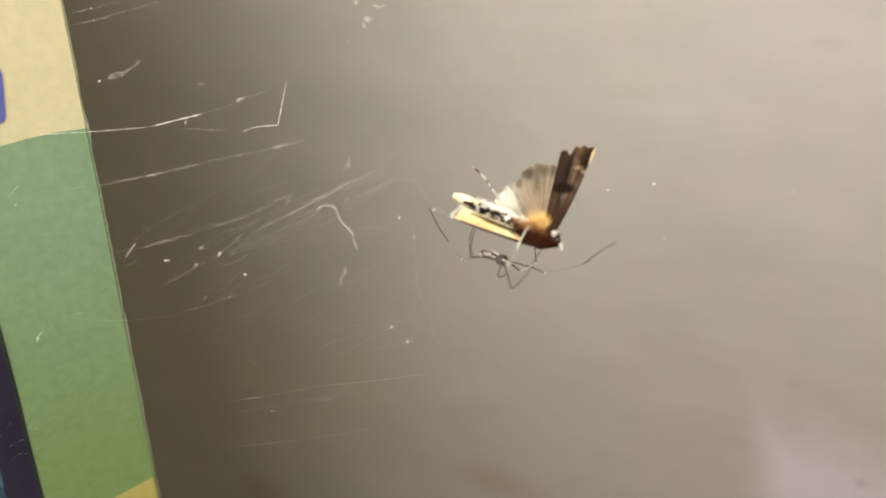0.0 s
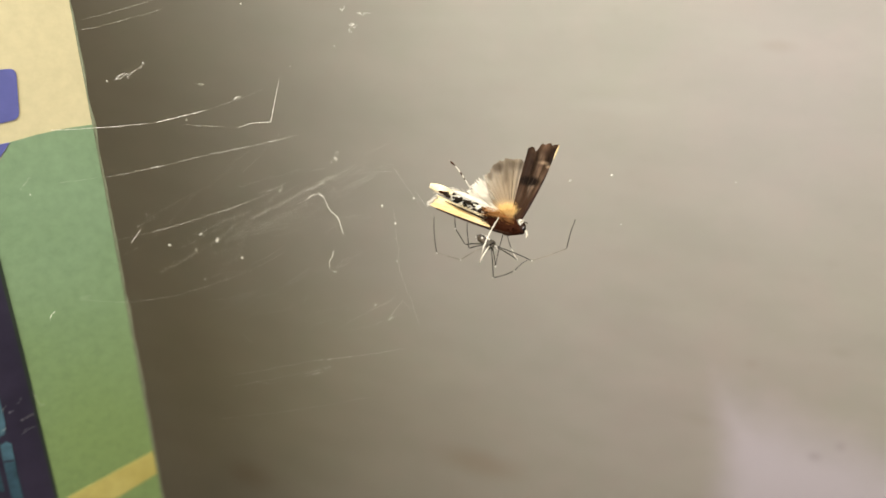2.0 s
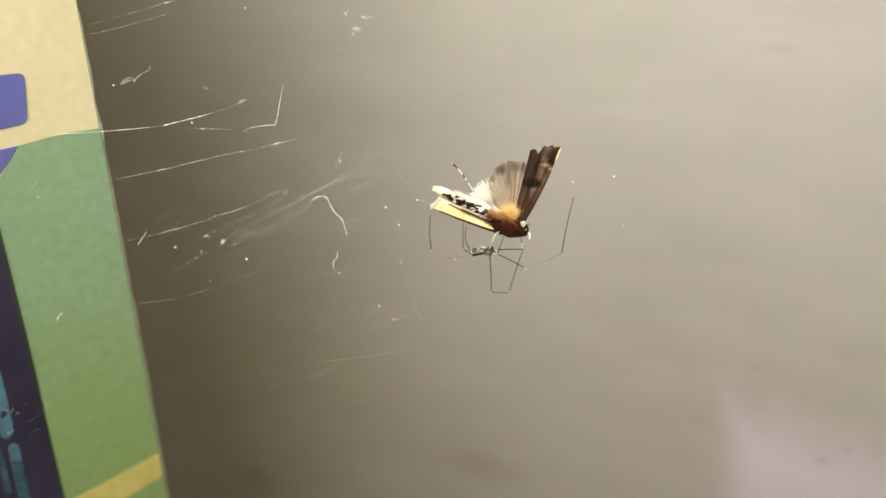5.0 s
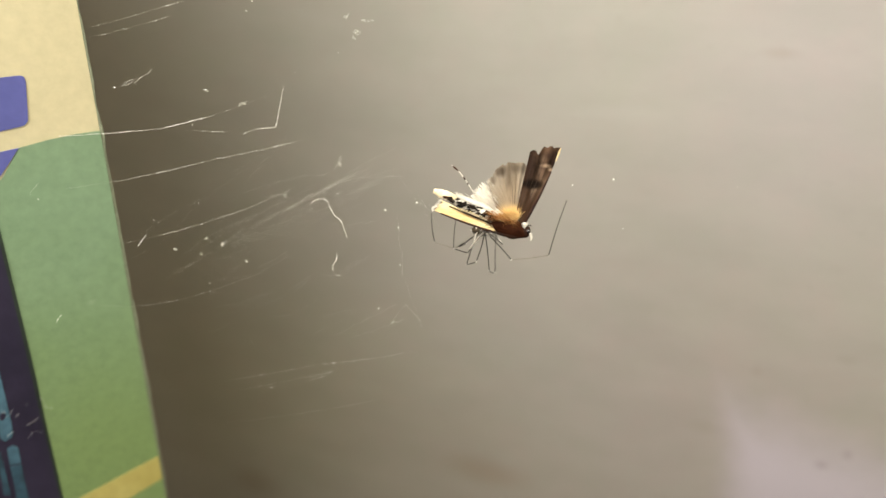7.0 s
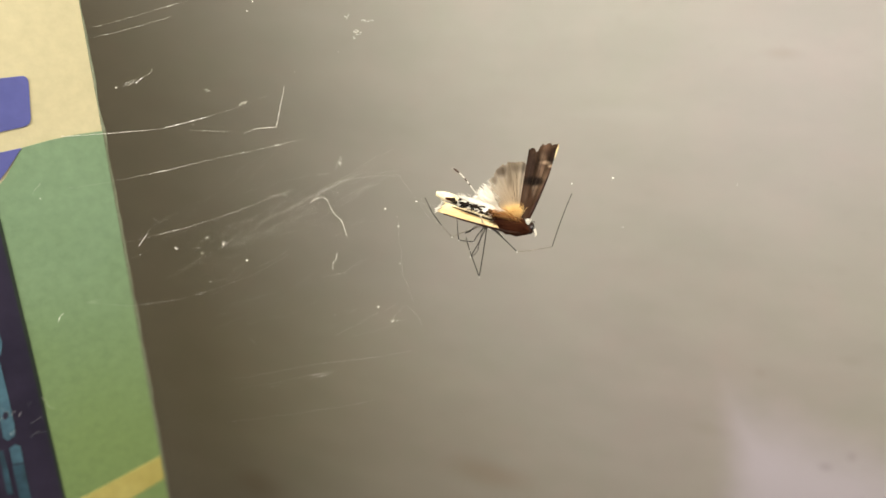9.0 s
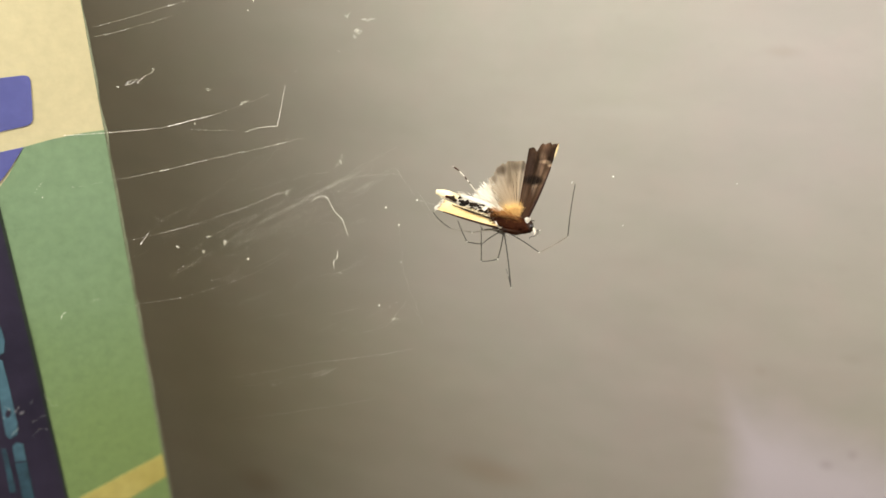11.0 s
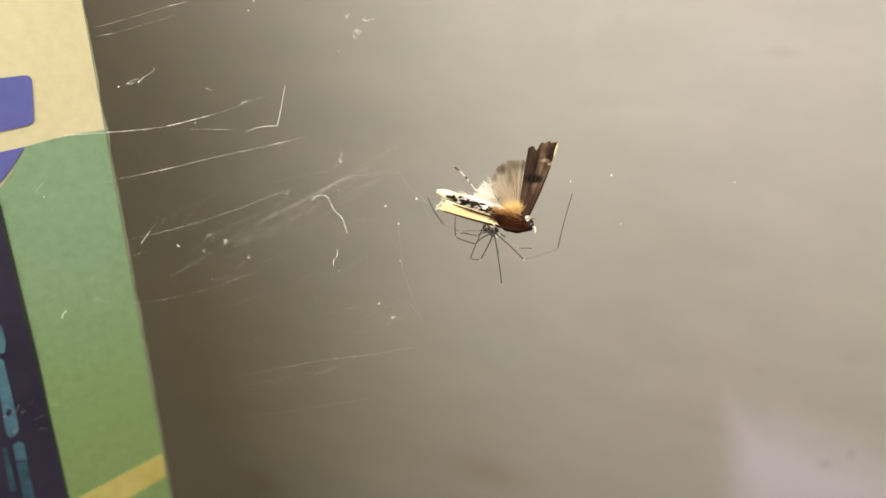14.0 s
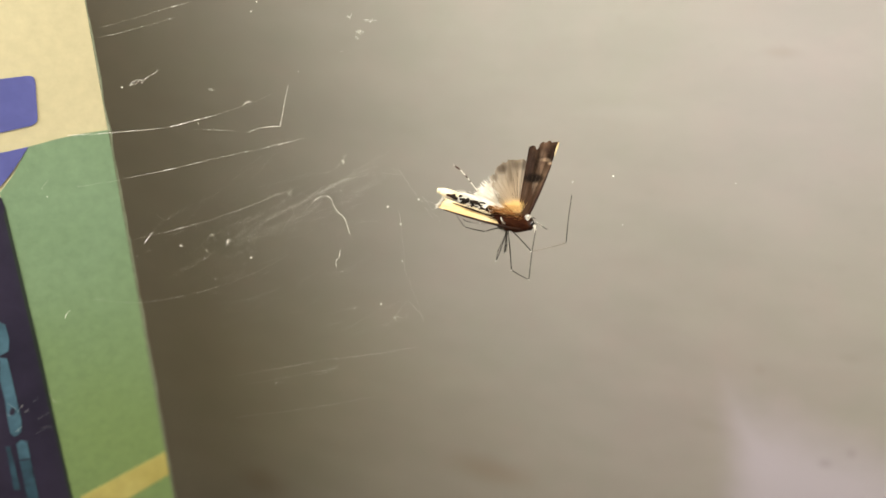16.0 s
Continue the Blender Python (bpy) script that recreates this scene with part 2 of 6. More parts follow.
HINDWING = wing_scales("grey_wing_membrane", (0.11, 0.086, 0.062), (0.32, 0.265, 0.195), [
    ((-0.0022, 0.0042), (0.0013, 0.0030), 0.9, (0.56, 0.49, 0.39), 0.6),
    ((0.0013, 0.0042), (0.0004, 0.0030), 0.7, (0.52, 0.45, 0.35), 0.6),
    ((0.0006, 0.0022), (0.0022, 0.0030), 0.8, (0.44, 0.335, 0.22), 0.6),
    ((-0.0013, 0.0065), (0.0007, 0.0006), 0.7, (0.05, 0.033, 0.02), 0.8),
    ((-0.0021, 0.0054), (0.00035, 0.0006), 0.7, (0.07, 0.048, 0.03), 0.6),
    ((-0.0003, 0.0055), (0.0003, 0.0009), 0.7, (0.08, 0.056, 0.036), 0.5),
    ((0.0008, 0.0070), (0.0014, 0.0005), 0.8, (0.07, 0.05, 0.032), 0.5),
    ((0.0006, 0.0013), (0.0016, 0.0010), 0.9, (0.88, 0.58, 0.25), 0.85)], 0.4, (1, 1, 0.3))
FOREWING = wing_scales("brown_wing_scales", (0.012, 0.0065, 0.004), (0.096, 0.056, 0.034), [
    ((0.0026, 0.0040), (0.0002, 0.0011), 0.8, (0.26, 0.20, 0.145), 0.6),
    ((0.0016, 0.0030), (0.00025, 0.0010), 0.8, (0.20, 0.145, 0.10), 0.5),
    ((0.0030, 0.0036), (0.0004, 0.0016), 0.8, (0.12, 0.078, 0.050), 0.65),
    ((0.0016, 0.0056), (0.0005, 0.0022), 0.8, (0.022, 0.012, 0.008), 0.7),
    ((0.0018, 0.0018), (0.0009, 0.0010), 0.8, (0.05, 0.026, 0.014), 0.8),
    ((0.0037, 0.0054), (0.0005, 0.0014), 0.8, (0.12, 0.078, 0.050), 0.7),
    ((0.0020, 0.0068), (0.00045, 0.0018), 0.7, (0.02, 0.011, 0.008), 0.85),
    ((0.0044, 0.0086), (0.0012, 0.0004), 0.7, (0.022, 0.012, 0.008), 0.75),
    ((0.0039, 0.0075), (0.0005, 0.0002), 0.9, (0.30, 0.215, 0.145), 0.7),
    ((0.0046, 0.0071), (0.0003, 0.00018), 0.9, (0.32, 0.23, 0.155), 0.7),
    ((0.0034, 0.0068), (0.0003, 0.0006), 0.9, (0.14, 0.09, 0.06), 0.5),
    ((0.0036, 0.0082), (0.0003, 0.0005), 0.9, (0.13, 0.085, 0.055), 0.5),
    ((0.0029, 0.0046), (0.0002, 0.0003), 0.9, (0.30, 0.22, 0.15), 0.4),
    ((0.0024, 0.0024), (0.0013, 0.0019), 0.8, (0.036, 0.018, 0.010), 0.85),
    ((0.0025, 0.0052), (0.0013, 0.00058), 0.45, (0.005, 0.003, 0.002), 0.97)], 0.05, (1, 1, 0.35))
BLACK_SCALES = speckled("black_scales", (0.006, 0.005, 0.004), (0.03, 0.02, 0.014), 700, 0.75, 5000, 0.00004, 0.5, gloss=0.08)
CREAMY = speckled("cream_scales", (0.66, 0.54, 0.29), (0.84, 0.76, 0.55), 700, 0.6, 4000, 0.00004, 0.6)
GOLD = speckled("golden_fur", (0.68, 0.40, 0.12), (0.86, 0.64, 0.30), 600, 0.7, 5000, 0.00005, 0.8, gloss=0.15)
FLUFF = speckled("wing_fluff", (0.80, 0.75, 0.65), (0.95, 0.92, 0.86), 500, 0.8, 3000, 0.00003, 0.3, through=0.4, stretch=(1, 1, 0.4), grain_depth=0.5)
DOWN = speckled("white_down", (0.60, 0.56, 0.47), (0.80, 0.77, 0.69), 700, 0.7, 5000, 0.00005, 0.7, through=0.25)
TAWNY = speckled("tawny_fur", (0.24, 0.095, 0.028), (0.52, 0.25, 0.08), 500, 0.7, 5000, 0.00005, 0.8, gloss=0.15)
VEIN = speckled("wing_vein", (0.016, 0.010, 0.006), (0.04, 0.026, 0.016), 800, 0.7, 4000, 0.00002, 0.4, gloss=0.1)
GLOSS = speckled("black_eye", (0.006, 0.004, 0.004), (0.012, 0.008, 0.008), 900, 0.15, 5000, 0.00001, 0.2)


# ---- mesh helpers ----
def part(name, bm, material, parent, label="", smooth=True):
    """Links a bmesh as one mesh object under a thing or a part."""
    me = bpy.data.meshes.new(name)
    bmesh.ops.recalc_face_normals(bm, faces=bm.faces)
    bm.to_mesh(me)
    bm.free()
    me.materials.append(material)
    if smooth:
        me.shade_smooth()
    ob = new(name, me)
    ob.parent = parent
    return tagged(ob, label)


def loft(rings, close=True, bm=None):
    """A skin through rings of points; its ends are closed."""
    bm = bm or bmesh.new()
    rows = [[bm.verts.new(p) for p in ring] for ring in rings]
    n = len(rows[0])
    for a, b in zip(rows, rows[1:]):
        for i in range(n):
            bm.faces.new((a[i], a[(i + 1) % n], b[(i + 1) % n], b[i]))
    if close:
        bm.faces.new(rows[0][::-1])
        bm.faces.new(rows[-1])
    return bm


def tube(points, radii, sides=6, bm=None):
    """A round rod along points, with a radius at each."""
    points = [Vector(p) for p in points]
    rings = []
    side = None
    for i, p in enumerate(points):
        way = (points[min(i + 1, len(points) - 1)] - points[max(i - 1, 0)]).normalized()
        side = way.orthogonal().normalized() if side is None else (side - way * side.dot(way)).normalized()
        up = way.cross(side)
        r = radii[i] if isinstance(radii, (list, tuple)) else radii
        rings.append([p + (side * math.cos(a) + up * math.sin(a)) * r for a in (2 * math.pi * k / sides for k in range(sides))])
    return loft(rings, bm=bm)


def slab(x0, x1, y0, y1, z0, z1, bm=None):
    bm = bm or bmesh.new()
    made = bmesh.ops.create_cube(bm, size=1)["verts"]
    for v in made:
        v.co = Vector(((x0 + x1) / 2 + v.co.x * (x1 - x0), (y0 + y1) / 2 + v.co.y * (y1 - y0), (z0 + z1) / 2 + v.co.z * (z1 - z0)))
    return bm


def blob(centre, size, seed=0, rough=0.0, level=2, bm=None):
    """A lumpy ellipsoid."""
    bm = bm or bmesh.new()
    for v in bmesh.ops.create_icosphere(bm, subdivisions=level, radius=1)["verts"]:
        k = 1 + rough * noise.noise(v.co * 1.7 + Vector((seed * 3.1, seed, 0)))
        v.co = Vector([centre[i] + v.co[i] * size[i] * k for i in range(3)])
    return bm


# ---- the room ----
def structure(name, bm, material, m=Matrix(), label=""):
    ob = part(name, bm, material, None, label, smooth=False)
    ob.matrix_world = m
    return tagged(ob, label, kind="structure")


WALL_POSE = pose(0.0747, 0.1212, 0, 0, 0, -21.17)
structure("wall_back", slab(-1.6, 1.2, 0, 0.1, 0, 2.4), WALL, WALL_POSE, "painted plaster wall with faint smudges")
structure("wall_left", slab(-1.7, -1.6, -2.2, 0.1, 0, 2.4), ROOM, WALL_POSE, "plain painted wall")
structure("wall_right", slab(1.2, 1.3, -2.2, 0.1, 0, 2.4), ROOM, WALL_POSE, "plain painted wall")
structure("wall_front", slab(-1.6, 1.2, -2.2, -2.1, 0, 2.4), ROOM, WALL_POSE, "plain painted wall")
structure("floor", slab(-1.7, 1.3, -2.2, 0.1, -0.1, 0), FLOOR, WALL_POSE, "brown wooden floor")
structure("ceiling", slab(-1.7, 1.3, -2.2, 0.1, 2.4, 2.5), ROOM, WALL_POSE, "plain painted ceiling")


# ---- the printed carton ----
def panel(u0, u1, v0, v1, w0, w1, ragged=0.0, step=0.002):
    """A board with small uneven rounding along its edges; w is its thickness direction."""
    n = max(2, int((v1 - v0) / step))
    rings = []
    for i in range(n + 1):
        v = v0 + (v1 - v0) * i / n
        bow = 0.00017 * max(0, math.sin(math.pi * min(1, max(0, (v - 0.205) / 0.078))))
        j = bow + ragged * (noise.noise(Vector((0, 3, v * 260))) + 0.6 * noise.noise(Vector((5, 1, v * 900))))
        r = 0.00008
        rings.append([(u0, w0, v), (u1 - r + j, w0, v), (u1 - r * 0.25 + j, w0 + r * 0.3, v), (u1 + j, w0 + r, v),
                      (u1 + j * 0.6, w1, v), (u0, w1, v)])
    return loft(rings)


def printed(outline, proud):
    """A flat printed area, 0.1 mm proud of the board, with the given outline (u, v in mm from the upright edge and the floor)."""
    bm = bmesh.new()
    low = [bm.verts.new((u * MM, 0.0002, v * MM)) for u, v in outline]
    top = [bm.verts.new((u * MM, -proud * MM, v * MM)) for u, v in outline]
    n = len(outline)
    bm.faces.new(top)
    bm.faces.new(low[::-1])
    for i in range(n):
        bm.faces.new((top[i], low[i], low[(i + 1) % n], top[(i + 1) % n]))
    return bm


def rounded(corners, radius, steps=5):
    """The outline with its corners rounded."""
    out = []
    n = len(corners)
    for i in range(n):
        a, b, c = (Vector(corners[(i + k - 1) % n]) for k in range(3))
        p, q = b + (a - b).normalized() * radius, b + (c - b).normalized() * radius
        for k in range(steps + 1):
            t = k / steps
            out.append(tuple(p * (1 - t) ** 2 + b * 2 * t * (1 - t) + q * t ** 2))
    return out


def carton():
    box = new("carton")
    box.matrix_world = CARTON_POSE
    tagged(box, "printed cardboard carton in cream, green and navy, standing upright", "box")
    W, H, D, T = 0.30, 0.337, 0.105, 0.003
    front = part("front_panel", slab(-W, -0.00018, 0, T, 0, H), CREAM, box, "cream printed board with a worn edge", smooth=False)
    part("worn_edge", panel(-0.00018, 0.0001, 0, H, 0.00002, T * 0.8, 0.0002, 0.0009), EDGE, front, "frayed grey board edge")
    part("side_panel", slab(-T - 0.0014, -0.0014, T + 0.0002, D, 0, H), KRAFT, box, smooth=False)
    part("side_panel", slab(-W, -W + T, T + 0.0002, D, 0, H), KRAFT, box, smooth=False)
    part("back_panel", slab(-W + T, -T, D - T, D, 0, H), KRAFT, box, smooth=False)
    part("bottom_panel", slab(-W + T, -T, T + 0.0002, D - T, 0, T), KRAFT, box, smooth=False)
    part("top_flap", slab(-W + T, -T, T + 0.0002, D / 2 - 0.0005, H - T, H), KRAFT, box, smooth=False)
    part("top_flap", slab(-W + T, -T, D / 2 + 0.0005, D - T, H - T, H), KRAFT, box, smooth=False)
    for name, material, proud, outline, label in PRINTS:
        part(name, printed(outline, proud), material, front, label, smooth=False)
    return box


CARTON_POSE = pose(-0.0440, 0.0970, 0, 0, 0, 31.0)
PRINTS = [
    ("green_field", GREEN, 0.10, ((-0.16, 20.0), (-0.16, 275.4), (-3.0, 275.35), (-6.3, 275.05), (-9.66, 274.5), (-12.0, 271.2), (-13.9, 269.2), (-14.6, 20.0)), "soft green printed field"),
    ("navy_band", NAVY, 0.16, ((-16.0, 20.0), (-14.25, 221.0), (-14.15, 231.0), (-13.85, 248.0), (-13.8, 268.4), (-15.3, 270.0), (-73.7, 266.2), (-77.5, 20.0)), "dark navy printed band"),
    ("overprint_line", OVERPRINT, 0.21, ((-14.8, 120.0), (-14.0, 221.0), (-13.96, 226.0), (-13.9, 231.0), (-13.86, 236.5), (-13.72, 242.0), (-13.69, 248.0), (-13.7, 267.8), (-14.05, 266.0), (-14.15, 248.0), (-14.4, 221.0), (-15.1, 120.0)), "blackish green line where two inks overlap"),
    ("blue_mark", BLUE, 0.14, rounded(((-7.25, 283.2), (-37.3, 282.2), (-38.6, 273.4), (-8.05, 277.2)), 0.9), "rounded violet-blue printed mark"),
    ("blue_mark", BLUE, 0.18, ((-9.66, 274.51), (-34.5, 271.9), (-37.3, 266.9), (-13.8, 269.9), (-12.53, 271.1), (-11.5, 272.25), (-10.48, 273.5)), "violet-blue printed wedge"),
    ("yellow_stripe", YELLOW, 0.20, ((-0.2, 224.05), (-12.9, 220.9), (-12.9, 216.0), (-7.05, 217.7), (-0.2, 219.8)), "mustard-yellow slanting stripe"),
    ("teal_mark", TEAL, 0.24, ((-17.39, 251.9), (-16.9, 251.3), (-16.85, 249.1), (-17.3, 247.5), (-18.5, 247.1), (-18.3, 250.5)), "teal printed mark"),
    ("teal_mark", TEAL, 0.24, ((-18.42, 246.8), (-17.69, 246.4), (-17.7, 244.1), (-17.8, 239.6), (-17.9, 236.4), (-18.19, 234.8), (-19.15, 234.3), (-19.57, 235.0), (-19.46, 236.9), (-19.15, 240.5), (-19.1, 243.5)), "teal printed mark"),
    ("teal_mark", TEAL, 0.24, ((-19.2, 233.0), (-18.47, 233.4), (-17.87, 232.8), (-17.98, 230.2), (-19.35, 230.4)), "teal printed mark"),
    ("teal_mark", DIM_TEAL, 0.24, ((-19.37, 230.1), (-18.0, 229.9), (-18.14, 226.1), (-18.3, 221.0), (-19.75, 221.5), (-19.49, 226.7)), "dull teal printed mark"),
    ("teal_mark", DIM_TEAL, 0.24, ((-20.52, 233.1), (-19.99, 232.9), (-20.11, 228.0), (-20.16, 225.5), (-20.96, 225.8), (-20.72, 229.2)), "dull teal printed mark"),
    ("dark_ring", NAVY, 0.28, [(-18.65 + 0.4 * math.cos(k * math.pi / 5), 238.3 + 0.6 * math.sin(k * math.pi / 5 + 0.4)) for k in range(10)], "dark round printed spot"),
]
carton()


# ---- the cobweb ----
WEB_AT = (0.00000, 0.08285, 0.26483)
web = new("cobweb")
web.matrix_world = pose(*WEB_AT, TILT)
tagged(web, "tangled dusty cobweb with lint, stretched from the carton edge", "cobweb")
rng = random.Random(4)


def thread(a, b, sag=0.3, radius=0.022, dusty=0.3, wobble=0.05, bm=None, name="thread"):
    """A thread of silk from a to b (mm: right, up, away), sagging, with dust beads on it."""
    a, b = Vector((a[0], a[2], a[1])), Vector((b[0], b[2], b[1]))
    length = (b - a).length
    n = max(6, int(length / 0.28))
    seed = rng.random() * 50
    pts, radii = [], []
    for i in range(n + 1):
        t = i / n
        p = a.lerp(b, t)
        p.z -= sag * 4 * t * (1 - t)
        p += Vector((noise.noise(Vector((seed, t * length * 0.5, 0))), noise.noise(Vector((seed, 7, t * length * 0.5))), noise.noise(Vector((seed, t * length * 0.6, 9))))) * wobble * min(1, length / 6)
        bead = max(0, noise.noise(Vector((seed + 20, t * length * 2.2, 3)))) ** 2 * 5 * dusty + (0.5 if rng.random() < 0.13 * dusty else 0) * 2.4
        pts.append(p * MM)
        radii.append(radius * MM * (0.5 + 1.35 * rng.random() ** 3) * 1.12 * (0.55 + bead + 0.45 * noise.noise(Vector((seed, 4, t * length * 0.35)))) * min(1, 0.3 + 6 * t * (1 - t)))
    made = tube(pts, [max(r, 0.003 * MM) for r in radii], 5, bm)
    return made if bm else part(name, made, SILK, web)


def caught(ob, label, category, group):
    """A loose bit that hangs in the web: its own thing, with its origin at its middle."""
    middle = sum((v.co for v in ob.data.vertices), Vector()) / len(ob.data.vertices)
    ob.data.transform(Matrix.Translation(-middle))
    ob.matrix_world = pose(*WEB_AT, TILT) @ Matrix.Translation(middle)
    return tagged(ob, label, category, group)


def fibre(points, radius, name, label, material=None):
    """A curled fibre or bit of lint through a few points (mm)."""
    pts = [Vector((p[0], p[2], p[1])) for p in points]
    smooth = []
    for i in range(len(pts) - 1):
        p0, p1, p2, p3 = pts[max(i - 1, 0)], pts[i], pts[i + 1], pts[min(i + 2, len(pts) - 1)]
        for k in range(5):
            t = k / 5
            smooth.append(0.5 * (2 * p1 + (p2 - p0) * t + (2 * p0 - 5 * p1 + 4 * p2 - p3) * t * t + (3 * p1 - p0 - 3 * p2 + p3) * t ** 3) * MM)
    smooth.append(pts[-1] * MM)
    radii = [radius * MM * rng.uniform(0.5, 1.3) * max(0.35, 0.75 + 1.1 * noise.noise(Vector((i * 0.93, radius * 90, pts[0].x)))) for i in range(len(smooth))]
    return caught(part(name, tube(smooth, radii, 6), material or LINT, None), label, "fibre", "fibres caught in the cobweb")


def clump(at, size, strands, seed, slope=0.0, thick=0.026):
    """A tuft of tangled lint fibres."""
    r = random.Random(seed)
    bm = bmesh.new()
    for _ in range(strands * 3 // 2):
        c = Vector((at[0], at[2], at[1])) + Vector((r.gauss(0, size[0]), r.gauss(0, min(0.2, size[0])), r.gauss(0, size[1])))
        way = Vector((r.gauss(0, 0.6) * size[0], r.gauss(0, 0.15), r.gauss(0, 0.8) * size[1]))
        offset = c - Vector((at[0], at[2], at[1]))
        c.z += slope * offset.x
        way.z += slope * way.x
        curl = Vector((r.gauss(0, 0.3), r.gauss(0, 0.3), r.gauss(0, 0.3))) * way.length
        tube([(c - way) * MM, (c + curl) * MM, (c + way) * MM], [0.008 * MM, thick * MM, 0.008 * MM], 4, bm)
    return caught(part("lint_tuft", bm, LINT, None), "pale tuft of tangled lint caught in the cobweb", "lint", "lint tufts in the cobweb")


def wisp(paths, radius):
    """A lacy wisp of lint: several kinked strands in one tuft."""
    bm = bmesh.new()
    for k, path in enumerate(paths):
        pts = []
        for a, b in zip(path, path[1:]):
            for i in range(3):
                p = Vector((a[0], a[2], a[1])).lerp(Vector((b[0], b[2], b[1])), i / 3)
                pts.append((p + Vector((0, 0.15 * noise.noise(p * 3), 0.1 * noise.noise(p * 2.3)))) * MM)
        pts.append(Vector((path[-1][0], path[-1][2], path[-1][1])) * MM)
        tube(pts, [radius * MM * max(0.25, 1 + 1.6 * noise.noise(Vector((i * 0.8, k * 5.0, 2)))) for i in range(len(pts))], 5, bm)
    return caught(part("lint_tuft", bm, LINT, None), "pale lacy wisp of lint caught in the cobweb", "lint", "lint tufts in the cobweb")


def speck(at, size, seed):
    return caught(part("dust_speck", blob([c * MM for c in (at[0], at[2], at[1])], (size * MM, size * MM * 0.8, size * MM * 0.9), seed, 0.6, 1), LINT, None), "tiny white dust speck stuck in the cobweb", "dust speck", "dust specks in the cobweb")


thread((-50.29, 14.14, 7.0), (-34.54, 14.74, 4.0), sag=0.1, radius=0.036, wobble=0.05, dusty=0.4)
thread((-34.54, 14.74, 4.0), (-27.64, 15.99, 2.0), sag=0.0, radius=0.045, wobble=0.03, dusty=0.3)
thread((-32.96, 28.37, 0.0), (-30.08, 29.16, 0.0), sag=0.05, radius=0.010, dusty=0.8)
thread((-27.94, 16.16, 3.0), (-21.50, 18.56, 3.0), sag=0.1, radius=0.0035, dusty=1.0)
thread((-38.24, 7.86, -1.0), (-26.64, 10.35, -1.5), sag=0.1, radius=0.0175, dusty=1.0)
thread((-26.64, 10.35, -1.5), (-16.29, 12.56, -2.0), sag=0.1, radius=0.0130, dusty=0.8)
thread((-36.99, 0.72, -1.0), (-22.17, 4.99, -1.0), sag=0.3, radius=0.0100, dusty=1.2)
thread((-26.80, 3.55, -1.0), (-19.72, 6.11, -1.0), sag=0.2, radius=0.0100)
thread((-39.08, -3.62, 21.0), (-33.64, -0.51, 21.0), sag=0.10, radius=0.0073, dusty=0.5, wobble=0.1)
thread((-38.41, -2.96, 20.5), (-34.14, -0.83, 21.0), sag=0.10, radius=0.0065, dusty=0.5, wobble=0.1)
thread((-40.07, -4.12, 21.0), (-35.28, -1.67, 21.5), sag=0.10, radius=0.0052, dusty=0.5, wobble=0.1)
thread((-32.98, -0.35, 21.0), (-29.19, 2.77, 21.0), sag=0.10, radius=0.0081, dusty=0.5, wobble=0.1)
thread((-32.34, 0.14, 20.5), (-29.71, 2.27, 20.5), sag=0.10, radius=0.0073, dusty=0.5, wobble=0.1)
thread((-37.26, -0.84, 20.0), (-26.76, 4.80, 20.5), sag=0.10, radius=0.0052, dusty=0.5, wobble=0.1)
thread((-31.54, 3.08, 20.0), (-26.81, 4.86, 20.0), sag=0.10, radius=0.0073, dusty=0.5, wobble=0.1)
thread((-35.06, 1.12, 19.5), (-28.27, 4.37, 20.0), sag=0.10, radius=0.0044, dusty=0.5, wobble=0.1)
thread((-29.22, 2.75, 20.5), (-18.48, 7.53, 20.0), sag=0.10, radius=0.0073, dusty=0.5, wobble=0.1)
thread((-27.86, 2.91, 20.0), (-16.04, 8.74, 20.0), sag=0.10, radius=0.0065, dusty=0.5, wobble=0.1)
thread((-25.87, 4.04, 20.2), (-11.90, 11.14, 19.5), sag=0.10, radius=0.0073, dusty=0.5, wobble=0.1)
thread((-23.34, 5.33, 19.8), (-10.12, 11.78, 19.5), sag=0.10, radius=0.0065, dusty=0.5, wobble=0.1)
thread((-21.64, 6.61, 19.5), (-10.63, 11.24, 19.0), sag=0.10, radius=0.0073, dusty=0.5, wobble=0.1)
thread((-20.11, 7.13, 20.0), (-14.38, 9.96, 19.8), sag=0.10, radius=0.0087, dusty=0.5, wobble=0.1)
thread((-18.48, 7.53, 20.0), (-15.18, 9.71, 19.8), sag=0.10, radius=0.0087, dusty=0.5, wobble=0.1)
thread((-11.85, 10.12, 19.0), (-7.21, 10.37, 18.5), sag=0.10, radius=0.0065, dusty=0.5, wobble=0.1)
thread((-25.35, 7.00, 18.0), (-20.74, 8.51, 17.0), sag=0.10, radius=0.0087, dusty=0.5, wobble=0.1)
thread((-22.63, 6.69, 9.0), (-19.98, 7.42, 9.0), sag=0.10, radius=0.0060, dusty=1.0, wobble=0.15)
thread((-23.58, -2.49, 6.0), (-19.10, -0.08, 5.0), sag=0.10, radius=0.0045, dusty=1.0, wobble=0.15)
thread((-40.50, -1.29, 9.0), (-38.29, -0.19, 9.0), sag=0.10, radius=0.0100, dusty=1.0, wobble=0.15)
thread((-36.24, 3.96, 5.0), (-34.97, 3.18, 5.0), sag=0.10, radius=0.0100, dusty=1.0, wobble=0.15)
thread((-15.92, 9.21, 5.0), (-14.37, 9.35, 5.0), sag=0.10, radius=0.0060, dusty=1.0, wobble=0.15)
